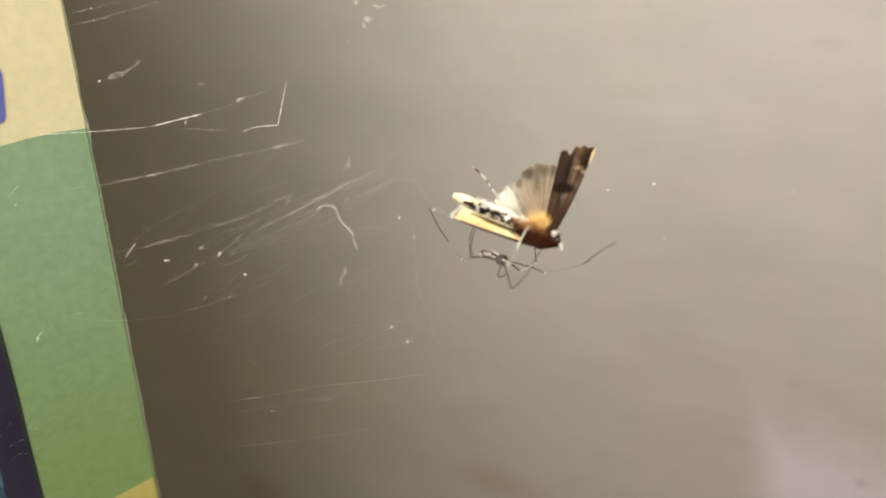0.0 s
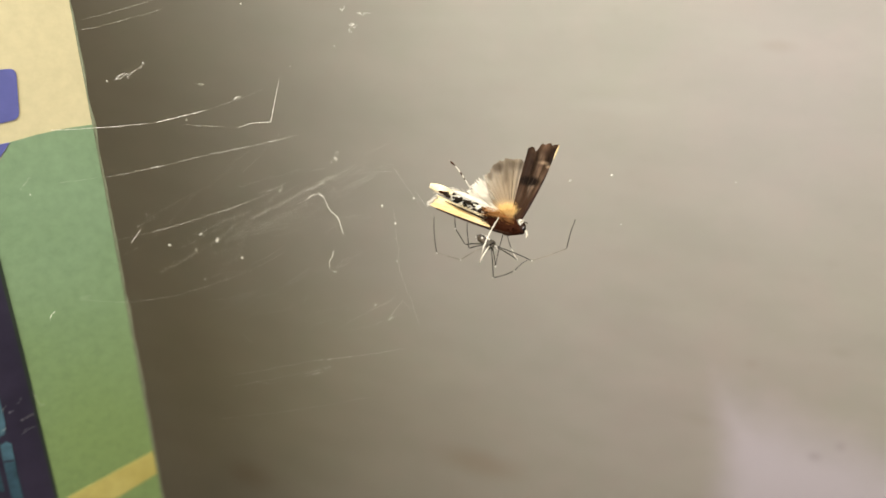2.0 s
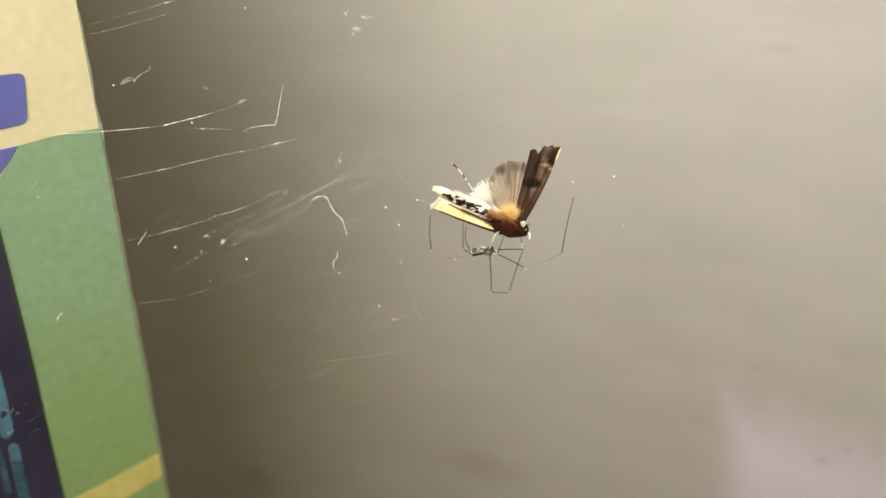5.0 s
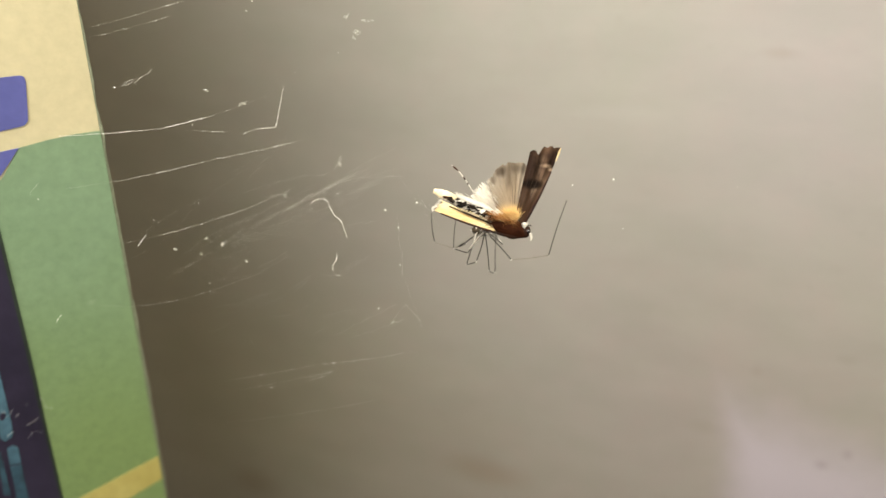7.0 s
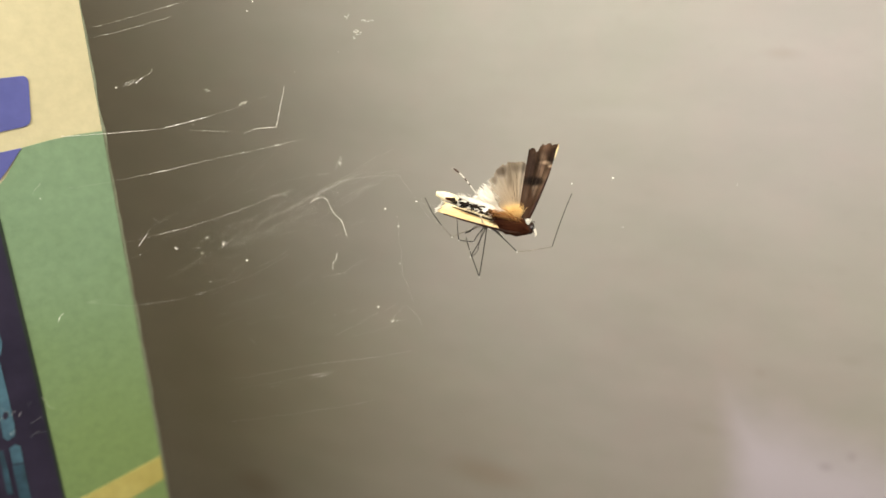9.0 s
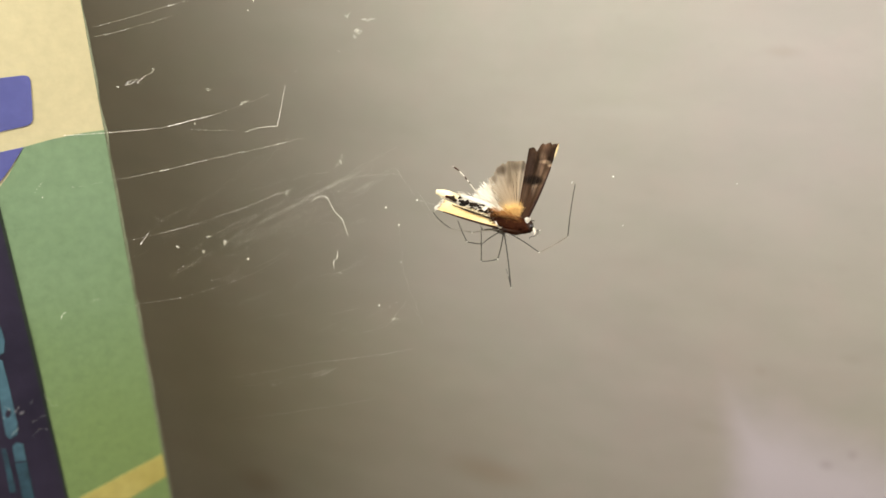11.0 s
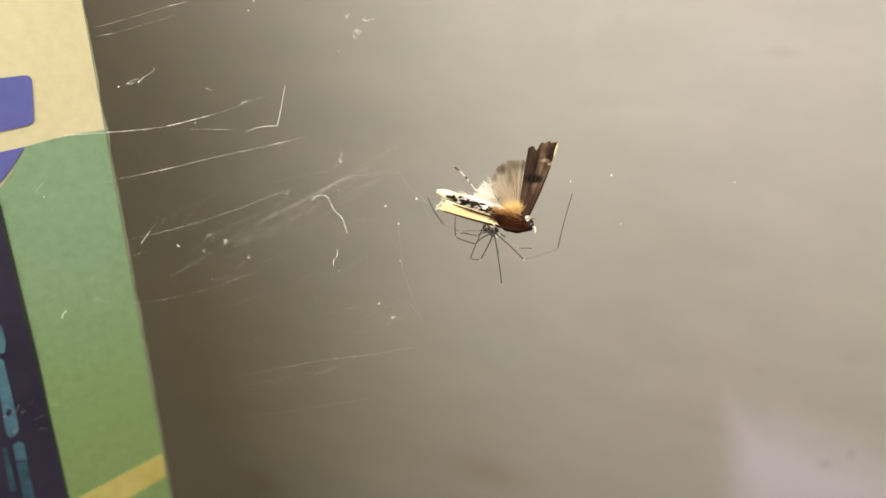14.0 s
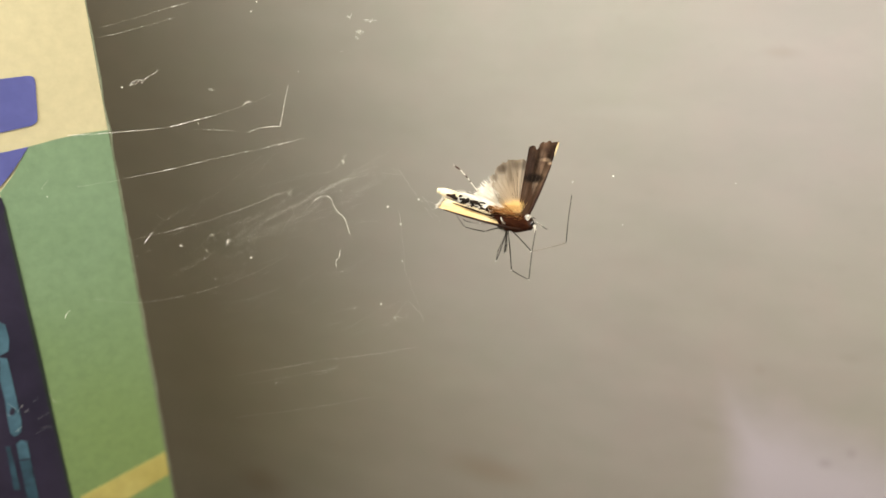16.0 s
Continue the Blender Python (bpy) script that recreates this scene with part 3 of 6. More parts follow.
thread((-13.53, 9.77, 5.0), (-12.54, 11.46, 5.0), sag=0.10, radius=0.0090, dusty=1.0, wobble=0.15)
thread((-24.82, -11.46, 8.0), (-24.02, -12.26, 8.0), sag=0.10, radius=0.0045, dusty=1.0, wobble=0.15)
thread((-22.28, -17.64, 8.0), (-20.82, -17.35, 8.0), sag=0.10, radius=0.0070, dusty=1.0, wobble=0.15)
thread((-17.55, -16.77, 8.0), (-14.28, -15.82, 8.0), sag=0.10, radius=0.0070, dusty=1.0, wobble=0.15)
thread((-32.43, -6.14, 7.0), (-23.93, -3.36, 5.0), sag=0.1, radius=0.008, dusty=1.4)
thread((-23.17, -3.25, 2.0), (-18.50, -0.74, 1.0), sag=0.1, radius=0.0045)
thread((-40.02, -7.36, 9.0), (-31.43, -5.95, 4.0), sag=0.1, radius=0.006, dusty=0.8)
thread((-40.02, -7.36, 9.0), (-46.22, -6.93, 9.0), sag=0.1, radius=0.004)
thread((-28.56, -17.33, 11.0), (-16.33, -14.87, 9.0), sag=0.05, radius=0.007, dusty=0.7)
thread((-16.33, -14.87, 9.0), (-3.96, -12.80, 6.0), sag=0.15, radius=0.008, dusty=0.9)
thread((-26.81, -18.34, 10.0), (-13.86, -15.44, 8.0), sag=0.1, radius=0.003)
thread((-28.56, -22.83, 11.0), (-8.95, -19.41, 8.0), sag=0.2, radius=0.004)
thread((-17.25, -16.38, 8.0), (-14.00, -15.59, 8.0), sag=0.0, radius=0.007)
thread((-41.39, 25.99, 0.0), (-32.96, 28.37, 0.0), sag=0.1, radius=0.0100, dusty=0.9)
thread((-41.60, 24.79, 0.0), (-35.77, 26.24, 0.0), sag=0.1, radius=0.0080, dusty=0.9)
thread((-35.77, 26.24, 0.0), (-32.09, 27.30, 0.0), sag=0.1, radius=0.0100)
thread((-5.63, 4.09, 1.0), (-5.09, -2.61, 1.0), sag=0.0, radius=0.0032, wobble=0.4)
thread((-5.09, -2.61, 1.0), (-2.58, -8.88, 0.0), sag=0.0, radius=0.0036, wobble=0.4)
thread((-6.30, -8.64, 1.0), (-4.51, -6.43, 0.0), sag=0.0, radius=0.007)
thread((-4.51, -6.43, 0.0), (-2.58, -8.55, 0.0), sag=0.0, radius=0.005)
thread((-12.86, 7.69, 0.0), (-4.90, 8.55, 0.0), sag=-0.3, radius=0.005)
thread((-13.43, 9.76, 4.0), (-12.60, 11.49, 4.0), sag=0, radius=0.016)
thread((-5.57, 9.01, 0.0), (-1.61, 3.42, 1.0), sag=0, radius=0.003)
thread((-3.05, 6.36, 0.0), (-0.60, 2.75, 1.0), sag=0, radius=0.003)
thread((-0.94, 5.03, 1.0), (-3.25, 5.50, 0.0), sag=0, radius=0.003)
thread((-55.70, 7.00, 9.0), (-42.58, 8.68, 9.0), sag=0.1, radius=0.007)
thread((-56.72, 6.50, 7.0), (-51.17, 8.59, 8.0), sag=0.1, radius=0.007)
thread((-30.76, 14.23, 2.0), (-25.34, 14.02, 2.0), sag=0, radius=0.01, dusty=0.9)
fibre(((-24.77, 14.27, 5.0), (-23.23, 14.83, 5.0), (-20.78, 15.04, 5.0)), 0.028, "dry_fibre", "pale stiff dry fibre caught in the cobweb")
fibre(((-20.78, 15.04, 5.0), (-20.29, 17.56, 5.0), (-19.80, 20.08, 5.0)), 0.03, "dry_fibre", "pale stiff dry fibre caught in the cobweb")
fibre(((-15.71, 5.30, 0.0), (-14.85, 5.90, 0.0), (-13.79, 5.77, 0.0), (-13.26, 4.71, 0.0), (-12.86, 3.98, 0.0)), 0.034, "curled_fibre", "curled white lint fibre caught in the cobweb")
fibre(((-12.86, 3.98, 0.0), (-12.06, 3.31, 0.0), (-11.66, 2.19, 0.0), (-11.40, 1.39, 0.0)), 0.034, "curled_fibre", "curled white lint fibre caught in the cobweb")
fibre(((-12.45, -0.52, -1.0), (-12.52, -1.25, -1.0), (-12.91, -1.77, -1.0), (-12.85, -2.49, -1.0)), 0.034, "curled_fibre", "curled white lint fibre caught in the cobweb")
fibre(((-12.45, -2.95, -1.0), (-12.06, -3.01, -1.0)), 0.034, "curled_fibre", "curled white lint fibre caught in the cobweb")
fibre(((-36.65, 0.34, 2.0), (-36.18, 1.02, 2.0), (-35.64, 1.76, 2.0)), 0.038, "dry_fibre", "pale stiff dry fibre caught in the cobweb")
fibre(((-46.34, -8.74, 2.0), (-46.14, -8.20, 2.0), (-45.73, -7.79, 2.0)), 0.038, "dry_fibre", "pale stiff dry fibre caught in the cobweb")
fibre(((-57.46, -21.61, 15.44), (-57.16, -21.23, 15.47), (-56.89, -21.01, 15.56)), 0.009, "short_fibre", "short pale fibre stuck to the printed carton")
fibre(((-58.68, -22.98, 15.23), (-58.41, -22.76, 15.31), (-58.16, -22.63, 15.42)), 0.020, "short_fibre", "short pale fibre stuck to the printed carton")
fibre(((-57.63, -24.27, 16.46), (-57.12, -24.09, 16.71), (-56.58, -23.65, 16.88), (-56.20, -23.53, 17.08)), 0.010, "short_fibre", "short pale fibre stuck to the printed carton")
fibre(((-57.94, -26.42, 17.17), (-57.56, -25.95, 17.22), (-57.08, -25.59, 17.38), (-56.32, -25.63, 17.90)), 0.010, "short_fibre", "short pale fibre stuck to the printed carton")
fibre(((-59.98, -25.80, 15.57), (-59.63, -25.42, 15.65), (-59.23, -25.14, 15.79)), 0.024, "short_fibre", "short pale fibre stuck to the printed carton")
fibre(((-60.54, -23.20, 14.11), (-59.83, -23.06, 14.51), (-59.12, -22.57, 14.76), (-58.66, -21.87, 14.77)), 0.013, "short_fibre", "short pale fibre stuck to the printed carton")
fibre(((-55.86, -20.47, 16.00), (-55.53, -20.94, 16.42), (-55.28, -22.27, 17.15), (-54.72, -22.18, 17.47)), 0.013, "short_fibre", "short pale fibre stuck to the printed carton")
fibre(((-60.01, -21.50, 13.73), (-59.77, -22.05, 14.12), (-59.46, -22.26, 14.41)), 0.009, "short_fibre", "short pale fibre stuck to the printed carton")
fibre(((-48.66, -7.42, 15.16), (-48.26, -7.20, 15.33), (-47.69, -6.99, 15.61)), 0.012, "short_fibre", "short pale fibre stuck to the printed carton")
fibre(((-52.17, 6.88, 6.80), (-51.62, 7.61, 6.85), (-51.07, 8.33, 6.90)), 0.010, "short_fibre", "short pale fibre stuck to the printed carton")
wisp((((-38.07, 19.25, 1.0), (-37.60, 19.59, 1.0), (-37.26, 19.92, 1.0), (-36.85, 20.12, 1.0), (-36.99, 19.72, 1.0), (-37.46, 19.45, 1.0), (-37.94, 19.52, 1.0), (-37.60, 19.86, 1.0)),
      ((-36.85, 20.12, 1.0), (-36.52, 19.92, 1.0), (-36.45, 19.51, 1.0), (-36.65, 19.72, 1.0), (-36.11, 20.05, 1.0), (-35.57, 20.53, 1.0)),
      ((-36.18, 20.12, 1.0), (-35.84, 20.26, 1.0), (-35.64, 20.46, 1.0)),
      ((-35.23, 20.59, 1.0), (-34.96, 20.86, 1.0), (-34.62, 21.13, 1.0), (-34.82, 21.40, 1.0))), 0.016)
speck((-38.95, 19.12, 1.0), 0.11, 61)
clump((-10.77, 26.79, 5.0), (0.2, 0.14), 10, 5, 0.0)
clump((-12.03, 28.68, 5.0), (0.2, 0.15), 5, 6, 0.0)
clump((-9.72, 28.26, 5.0), (0.5, 0.05), 5, 7, 0.0)
clump((-11.12, 26.23, 5.0), (0.1, 0.2), 4, 27, 0.0)
clump((-27.64, 0.64, 6.0), (0.09, 0.14), 8, 8, 0.0)
clump((-28.94, 1.38, 4.0), (0.14, 0.05), 4, 9, 0.0)
clump((-32.74, 0.00, 4.0), (0.08, 0.06), 3, 10, 0.0)
clump((-6.03, -8.64, 1.0), (0.14, 0.1), 5, 11, 0.0)
clump((-28.76, 19.24, 3.0), (0.18, 0.05), 4, 12, 0.0)
clump((-24.39, 17.34, 2.0), (0.3, 0.06), 6, 16, 0.4)
clump((-12.74, 10.45, 4.0), (0.08, 0.12), 3, 17, 0.0)
clump((-30.01, -0.63, 5.0), (0.1, 0.06), 3, 18, 0.0)
clump((-20.14, 6.93, 8.0), (0.12, 0.12), 3, 19, 0.3)
clump((15.15, 7.64, 1.0), (0.06, 0.07), 4, 23, 0.0)
speck((-23.13, -1.39, 0.0), 0.119, 76)
speck((-3.25, 5.50, 0.0), 0.128, 77)
speck((-6.89, 4.64, 0.0), 0.119, 78)
speck((-5.37, 2.58, 0.0), 0.119, 79)
speck((19.82, 8.22, 0.0), 0.128, 80)
speck((34.33, 7.36, 0.0), 0.05, 81)
speck((-7.69, -6.89, 0.0), 0.111, 82)
speck((-29.43, 14.58, 0.0), 0.085, 83)
speck((-31.55, 0.07, 0.0), 0.102, 84)
speck((-27.44, -3.91, 0.0), 0.076, 85)
speck((-10.87, -7.42, 0.0), 0.068, 86)
speck((-23.13, 27.90, 0.0), 0.111, 87)
speck((-22.47, 29.03, 0.0), 0.102, 88)
speck((-12.46, 6.56, 0.0), 0.076, 89)
speck((-5.17, -1.79, 0.0), 0.085, 90)
speck((20.94, 2.45, 0.0), 0.068, 91)
speck((-47.45, 5.90, 0.0), 0.085, 92)
speck((-17.50, 20.74, 0.0), 0.043, 93)
speck((-12.39, 23.06, 0.0), 0.043, 94)
haze = bmesh.new()
for _ in range(34):
    x, z = rng.uniform(-42, -12), rng.uniform(-13, 12)
    way = rng.gauss(24, 9)
    length = rng.uniform(3, 10)
    y = rng.uniform(14, 26)
    dx, dz = math.cos(radians(way)) * length, math.sin(radians(way)) * length
    thread((x, z, y), (x + dx, z + dz, y + rng.uniform(-2, 2)), rng.uniform(-0.3, 0.6), rng.uniform(0.0014, 0.0026), 0.5, 0.12, haze)
for _ in range(46):
    x = rng.uniform(-33, -13)
    z = -1.0 + (x + 33) * 0.47 + rng.gauss(0, 1.3)
    way, length = radians(rng.gauss(25, 6)), rng.uniform(3, 8)
    thread((x, z, 20), (x + math.cos(way) * length, z + math.sin(way) * length, 20 + rng.uniform(-1, 1)), rng.uniform(-0.2, 0.4), rng.uniform(0.002, 0.004), 0.5, 0.12, haze)
tagged(part("fine_threads", haze, SILK, web, "faint fine silk threads"), kind="stuff")


# ---- the moth ----
def fan(base, ribs, pleat, lean, curl, ragged, seed, steps=14, between=6, thick=0.035, inner=0.06):
    """A wing that spreads from its root: ribs are (degrees, length in mm); pleated between them, ragged at the rim."""
    r = random.Random(seed)
    cols = []
    for i in range(len(ribs) - 1):
        for k in range(between):
            t = k / between
            cols.append((ribs[i][0] * (1 - t) + ribs[i + 1][0] * t, ribs[i][1] * (1 - t) + ribs[i + 1][1] * t, math.sin(math.pi * t)))
    cols.append((*ribs[-1], 0.0))
    bm = bmesh.new()
    grids = []
    for sign in (-1, 1):
        grid = []
        for c, (deg, length, wave) in enumerate(cols):
            length *= 1 + ragged * (r.random() - 0.6) if sign < 0 else 1
            cols[c] = (deg, length, wave)
            col = []
            for s in range(steps + 1):
                t = inner + (1 - inner) * s / steps
                a = radians(deg)
                d = pleat * wave * t + lean * t + curl * t * t + 0.05 * noise.noise(Vector((c * 0.5, s * 0.5, seed)))
                w = 1 + 0.04 * math.sin(3 * t)
                col.append(bm.verts.new((Vector(base) + Vector((math.cos(a) * length * t * w, d + sign * thick * (1 - 0.6 * t), math.sin(a) * length * t))) * MM))
            grid.append(col)
        grids.append(grid)
    n, m = len(cols), steps + 1
    for g, grid in enumerate(grids):
        for i in range(n - 1):
            for j in range(m - 1):
                q = (grid[i][j], grid[i + 1][j], grid[i + 1][j + 1], grid[i][j + 1])
                bm.faces.new(q if g else q[::-1])
    rim = [(i, 0) for i in range(n)] + [(n - 1, j) for j in range(1, m)] + [(i, m - 1) for i in range(n - 2, -1, -1)] + [(0, j) for j in range(m - 2, 0, -1)]
    for (a, b), (c, d) in zip(rim, rim[1:] + rim[:1]):
        bm.faces.new((grids[0][a][b], grids[0][c][d], grids[1][c][d], grids[1][a][b]))
    return bm


def spindle(a, b, widths, depths, sides=14, rough=0.05, seed=0, bm=None):
    """A body segment from a to b (mm) with a half-height and a half-depth at even steps."""
    a, b = Vector(a), Vector(b)
    way = (b - a).normalized()
    out = Vector((0, 1, 0))
    up = out.cross(way).normalized() * -1
    n = len(widths)
    fine = (n - 1) * 4
    rings = []
    for i in range(fine + 1):
        t = i / fine
        x = t * (n - 1)
        k = min(int(x), n - 2)
        s = (1 - math.cos((x - k) * math.pi)) / 2
        w, d = widths[k] * (1 - s) + widths[k + 1] * s, depths[k] * (1 - s) + depths[k + 1] * s
        c = a.lerp(b, t)
        ring = []
        for j in range(sides):
            ang = 2 * math.pi * j / sides
            q = 1 + rough * noise.noise(Vector((i * 0.6, j * 0.9, seed)))
            ring.append((c + up * math.cos(ang) * w * q + out * math.sin(ang) * d * q) * MM)
        rings.append(ring)
    return loft(rings, bm=bm)


def hairs(a, b, count, length, spread, around, seed, bm=None, thick=0.02, loose=0.35):
    """Short hairs on the line from a to b, combed towards 'around'."""
    r = random.Random(seed)
    bm = bm or bmesh.new()
    for _ in range(count):
        p = Vector(a).lerp(Vector(b), r.random()) + Vector((r.gauss(0, spread), r.gauss(0, spread), r.gauss(0, spread)))
        way = (Vector(around) + Vector((r.gauss(0, loose), r.gauss(0, loose), r.gauss(0, loose)))).normalized() * length * r.uniform(0.5, 1.1)
        tube([p * MM, (p + way * 0.6) * MM, (p + way + Vector((0, 0, -0.06))) * MM], [thick * MM, thick * 0.8 * MM, thick * 0.2 * MM], 3, bm)
    return bm


def bend(a, b, c, t):
    return a * (1 - t) ** 2 + b * 2 * t * (1 - t) + c * t * t


def blade(left, right, depth, pleats, rim, seed, thick=0.04, across=24, along=22):
    """A strap-shaped wing between two bowed edges (three points each, mm), creased lengthwise; rim(u) gives how far each crease reaches."""
    left, right = [Vector((x, 0, z)) for x, z in left], [Vector((x, 0, z)) for x, z in right]
    bm, grids = bmesh.new(), []
    for sign in (-1, 1):
        grid = []
        for i in range(across + 1):
            u = i / across
            col = []
            for j in range(along + 1):
                v = j / along * rim(u)
                p = bend(*left, v).lerp(bend(*right, v), u)
                p.y = depth(u, v) + 0.09 * math.sin(u * pleats * math.pi) * min(1, v * 2) + 0.05 * noise.noise(Vector((i * 0.6, j * 0.4, seed))) + sign * thick * (1 - 0.6 * v)
                col.append(bm.verts.new(p * MM))
            grid.append(col)
        grids.append(grid)
    n, m = across + 1, along + 1
    for g, grid in enumerate(grids):
        for i in range(n - 1):
            for j in range(m - 1):
                q = (grid[i][j], grid[i + 1][j], grid[i + 1][j + 1], grid[i][j + 1])
                bm.faces.new(q if g else q[::-1])
    rim_of = [(i, 0) for i in range(n)] + [(n - 1, j) for j in range(1, m)] + [(i, m - 1) for i in range(n - 2, -1, -1)] + [(0, j) for j in range(m - 2, 0, -1)]
    for (a, b), (c, d) in zip(rim_of, rim_of[1:] + rim_of[:1]):
        bm.faces.new((grids[0][a][b], grids[0][c][d], grids[1][c][d], grids[1][a][b]))
    return bm


def rod(points, radii, sides=7):
    return tube([Vector(p) * MM for p in points], [r * MM for r in radii], sides)


def plume(root, low, high, near, far, length, count, seed, thick, bm=None, back=-0.1):
    """Hairs that radiate from a root, between two angles in degrees."""
    r = random.Random(seed)
    bm = bm or bmesh.new()
    for _ in range(count):
        a = radians(r.uniform(low, high) + r.gauss(0, 3))
        way = Vector((math.cos(a), r.gauss(back, 0.1), math.sin(a)))
        p = Vector(root) + way * r.uniform(near, far) + Vector((r.gauss(0, 0.06), r.gauss(0, 0.1), r.gauss(0, 0.06)))
        way = way * length * r.uniform(0.5, 1.15)
        tube([p * MM, (p + way * 0.6) * MM, (p + way + Vector((0, 0, -0.05))) * MM], [thick * MM, thick * 0.8 * MM, thick * 0.2 * MM], 3, bm)
    return bm


MOTH_HEIGHT = 1.07


def build_moth():
    ob = new("moth")
    tagged(ob, "dead brown and straw-coloured moth hanging in the web, wing raised", "moth")
    # abdomen: white scales with black blotches, dark towards the waist
    tail, waist = Vector((-7.2, 0.15, 2.55)), Vector((-0.9, 0, 0.25))
    belly = part("abdomen", spindle(tail, waist, (0.3, 0.62, 0.75, 0.85, 0.9, 0.7), (0.3, 0.62, 0.75, 0.85, 0.9, 0.7), rough=0.12), DOWN, ob, "white-scaled abdomen with black blotches")
    ridge = spindle((-6.6, 0.0, 3.0), (-1.2, -0.1, 1.25), (0.12, 0.32, 0.42, 0.46, 0.4, 0.15), (0.2, 0.55, 0.68, 0.68, 0.55, 0.2), 12, 0.25, 3)
    hairs((-6.4, -0.3, 3.1), (-1.4, -0.4, 1.4), 150, 0.6, 0.14, (-0.9, -0.2, 0.25), 33, ridge, 0.035)
    part("white_ridge", ridge, DOWN, belly, "white downy ridge")
    spots = random.Random(17)
    for x, z, wide, high in ((-6.7, 2.4, 0.55, 0.3), (-6.1, 2.15, 0.3, 0.16), (-5.45, 1.9, 0.5, 0.3), (-4.5, 1.8, 0.4, 0.2), (-3.9, 1.45, 0.22, 0.1), (-3.35, 1.75, 0.45, 0.17), (-2.45, 1.35, 0.35, 0.14), (-3.0, 0.85, 0.5, 0.2), (-1.95, 0.7, 0.6, 0.34), (-4.6, 1.3, 0.45, 0.16), (-3.7, 1.05, 0.5, 0.18), (-5.9, 1.75, 0.5, 0.2), (-4.95, 1.75, 0.5, 0.24), (-5.8, 2.1, 0.5, 0.2), (-4.1, 1.6, 0.5, 0.16), (-2.7, 1.1, 0.5, 0.2), (-7.2, 2.5, 0.4, 0.16)):
        blotch = bmesh.new()
        wide, high = wide * 1.05, high * 1.1
        for _ in range(6):
            c = (x + spots.gauss(0, wide * 0.45), 0, z + spots.gauss(0, high * 0.5))
            t = min(1, max(0, (c[0] + 7.2) / 6.3))
            middle = tail.lerp(waist, t)
            out = 0.5 + 0.42 * t ** 0.6
            y = -math.sqrt(max(0.06, out * out - (c[2] - middle.z) ** 2)) - 0.06
            blob([c[0] * MM, y * MM, c[2] * MM], (wide * spots.uniform(0.25, 0.5) * MM, 0.16 * MM, high * spots.uniform(0.3, 0.6) * MM), spots.randrange(99), 1.0, 2, blotch)
        part("dark_blotch", blotch, BLACK_SCALES, belly)
    low = hairs((-5.6, -0.95, 1.35), (-2.4, -1.05, 0.35), 60, 0.5, 0.09, (-0.9, -0.1, 0.3), 71, None, 0.035)
    part("lower_scales", low, CREAMY, belly, "cream scales under the blotches")
    tuft = spindle((-9.1, 0.0, 3.25), (-6.3, 0.05, 2.5), (0.26, 0.5, 0.52, 0.36), (0.26, 0.5, 0.52, 0.36), rough=0.1, seed=2)
    hairs((-8.7, -0.2, 3.15), (-7.0, -0.25, 2.8), 40, 0.45, 0.15, (-1, -0.1, 0.22), 5, tuft, 0.03)
    tuft = part("tail_tuft", tuft, CREAMY, ob, "straw-yellow tail tuft")
    part("dark_spot", spindle((-8.2, -0.25, 2.72), (-6.9, -0.3, 2.5), (0.05, 0.16, 0.2, 0.1), (0.1, 0.25, 0.3, 0.15), 10, 0.3, 6), FUR, tuft, "brown underside")
    part("thorax", spindle((-2.6, 0, 0.45), (2.1, -0.05, -0.6), (0.5, 0.9, 1.1, 1.05, 0.6), (0.6, 1.0, 1.2, 1.1, 0.6), rough=0.12, seed=5), FUR, ob)
    fur = hairs((-2.4, -0.85, 0.5), (1.2, -1.0, 0.0), 420, 0.9, 0.22, (-0.75, -0.25, 0.15), 8, None, 0.02, 0.16)
    hairs((-2.2, -0.95, -0.1), (1.7, -1.0, -0.7), 420, 0.8, 0.2, (-0.9, -0.2, -0.05), 9, fur, 0.02, 0.16)
    part("fur_collar", fur, FUR, ob, "chestnut-brown fur")
    tawny = hairs((-2.1, -1.0, 0.85), (1.0, -1.1, 0.3), 330, 0.9, 0.24, (-0.65, -0.25, 0.4), 18, None, 0.02, 0.18)
    part("tawny_fur", tawny, TAWNY, ob, "tawny fur on the shoulder")
    gold = plume((0.35, -1.0, -0.1), 58, 160, 0.4, 1.4, 1.1, 420, 28, 0.018, None, 0.14)
    plume((0.8, -0.9, 0.1), 75, 135, 0.4, 1.4, 1.1, 180, 29, 0.018, gold, 0.28)
    part("golden_tuft", gold, GOLD, ob, "golden-yellow fur at the wing root")
    head = part("head", blob([c * MM for c in (2.15, -0.15, -0.42)], [c * MM for c in (0.55, 0.6, 0.72)], 3, 0.2, 3), CHITIN, ob, "dark glossy head")
    part("eye", blob([c * MM for c in (2.4, -0.5, -0.4)], [c * MM for c in (0.3, 0.26, 0.34)], 0, 0, 2), GLOSS, head)
    # white blob and hairs stand in for the highlight on the dark head
    crown = blob([c * MM for c in (1.9, -0.5, 0.22)], [c * MM for c in (0.22, 0.3, 0.36)], 7, 0.9, 3)
    hairs((1.7, -0.65, 0.15), (2.2, -0.6, 0.3), 40, 0.35, 0.1, (0.35, -0.4, 0.5), 12, crown, 0.04)
    part("head_highlight", crown, DOWN, head, "white highlight on top of the dark head")
    part("palp", rod(((2.5, -0.4, -0.55), (2.78, -0.45, -0.7), (2.9, -0.45, -1.1), (2.8, -0.45, -1.4)), (0.12, 0.16, 0.13, 0.06)), DOWN, head, "curved pale palp")
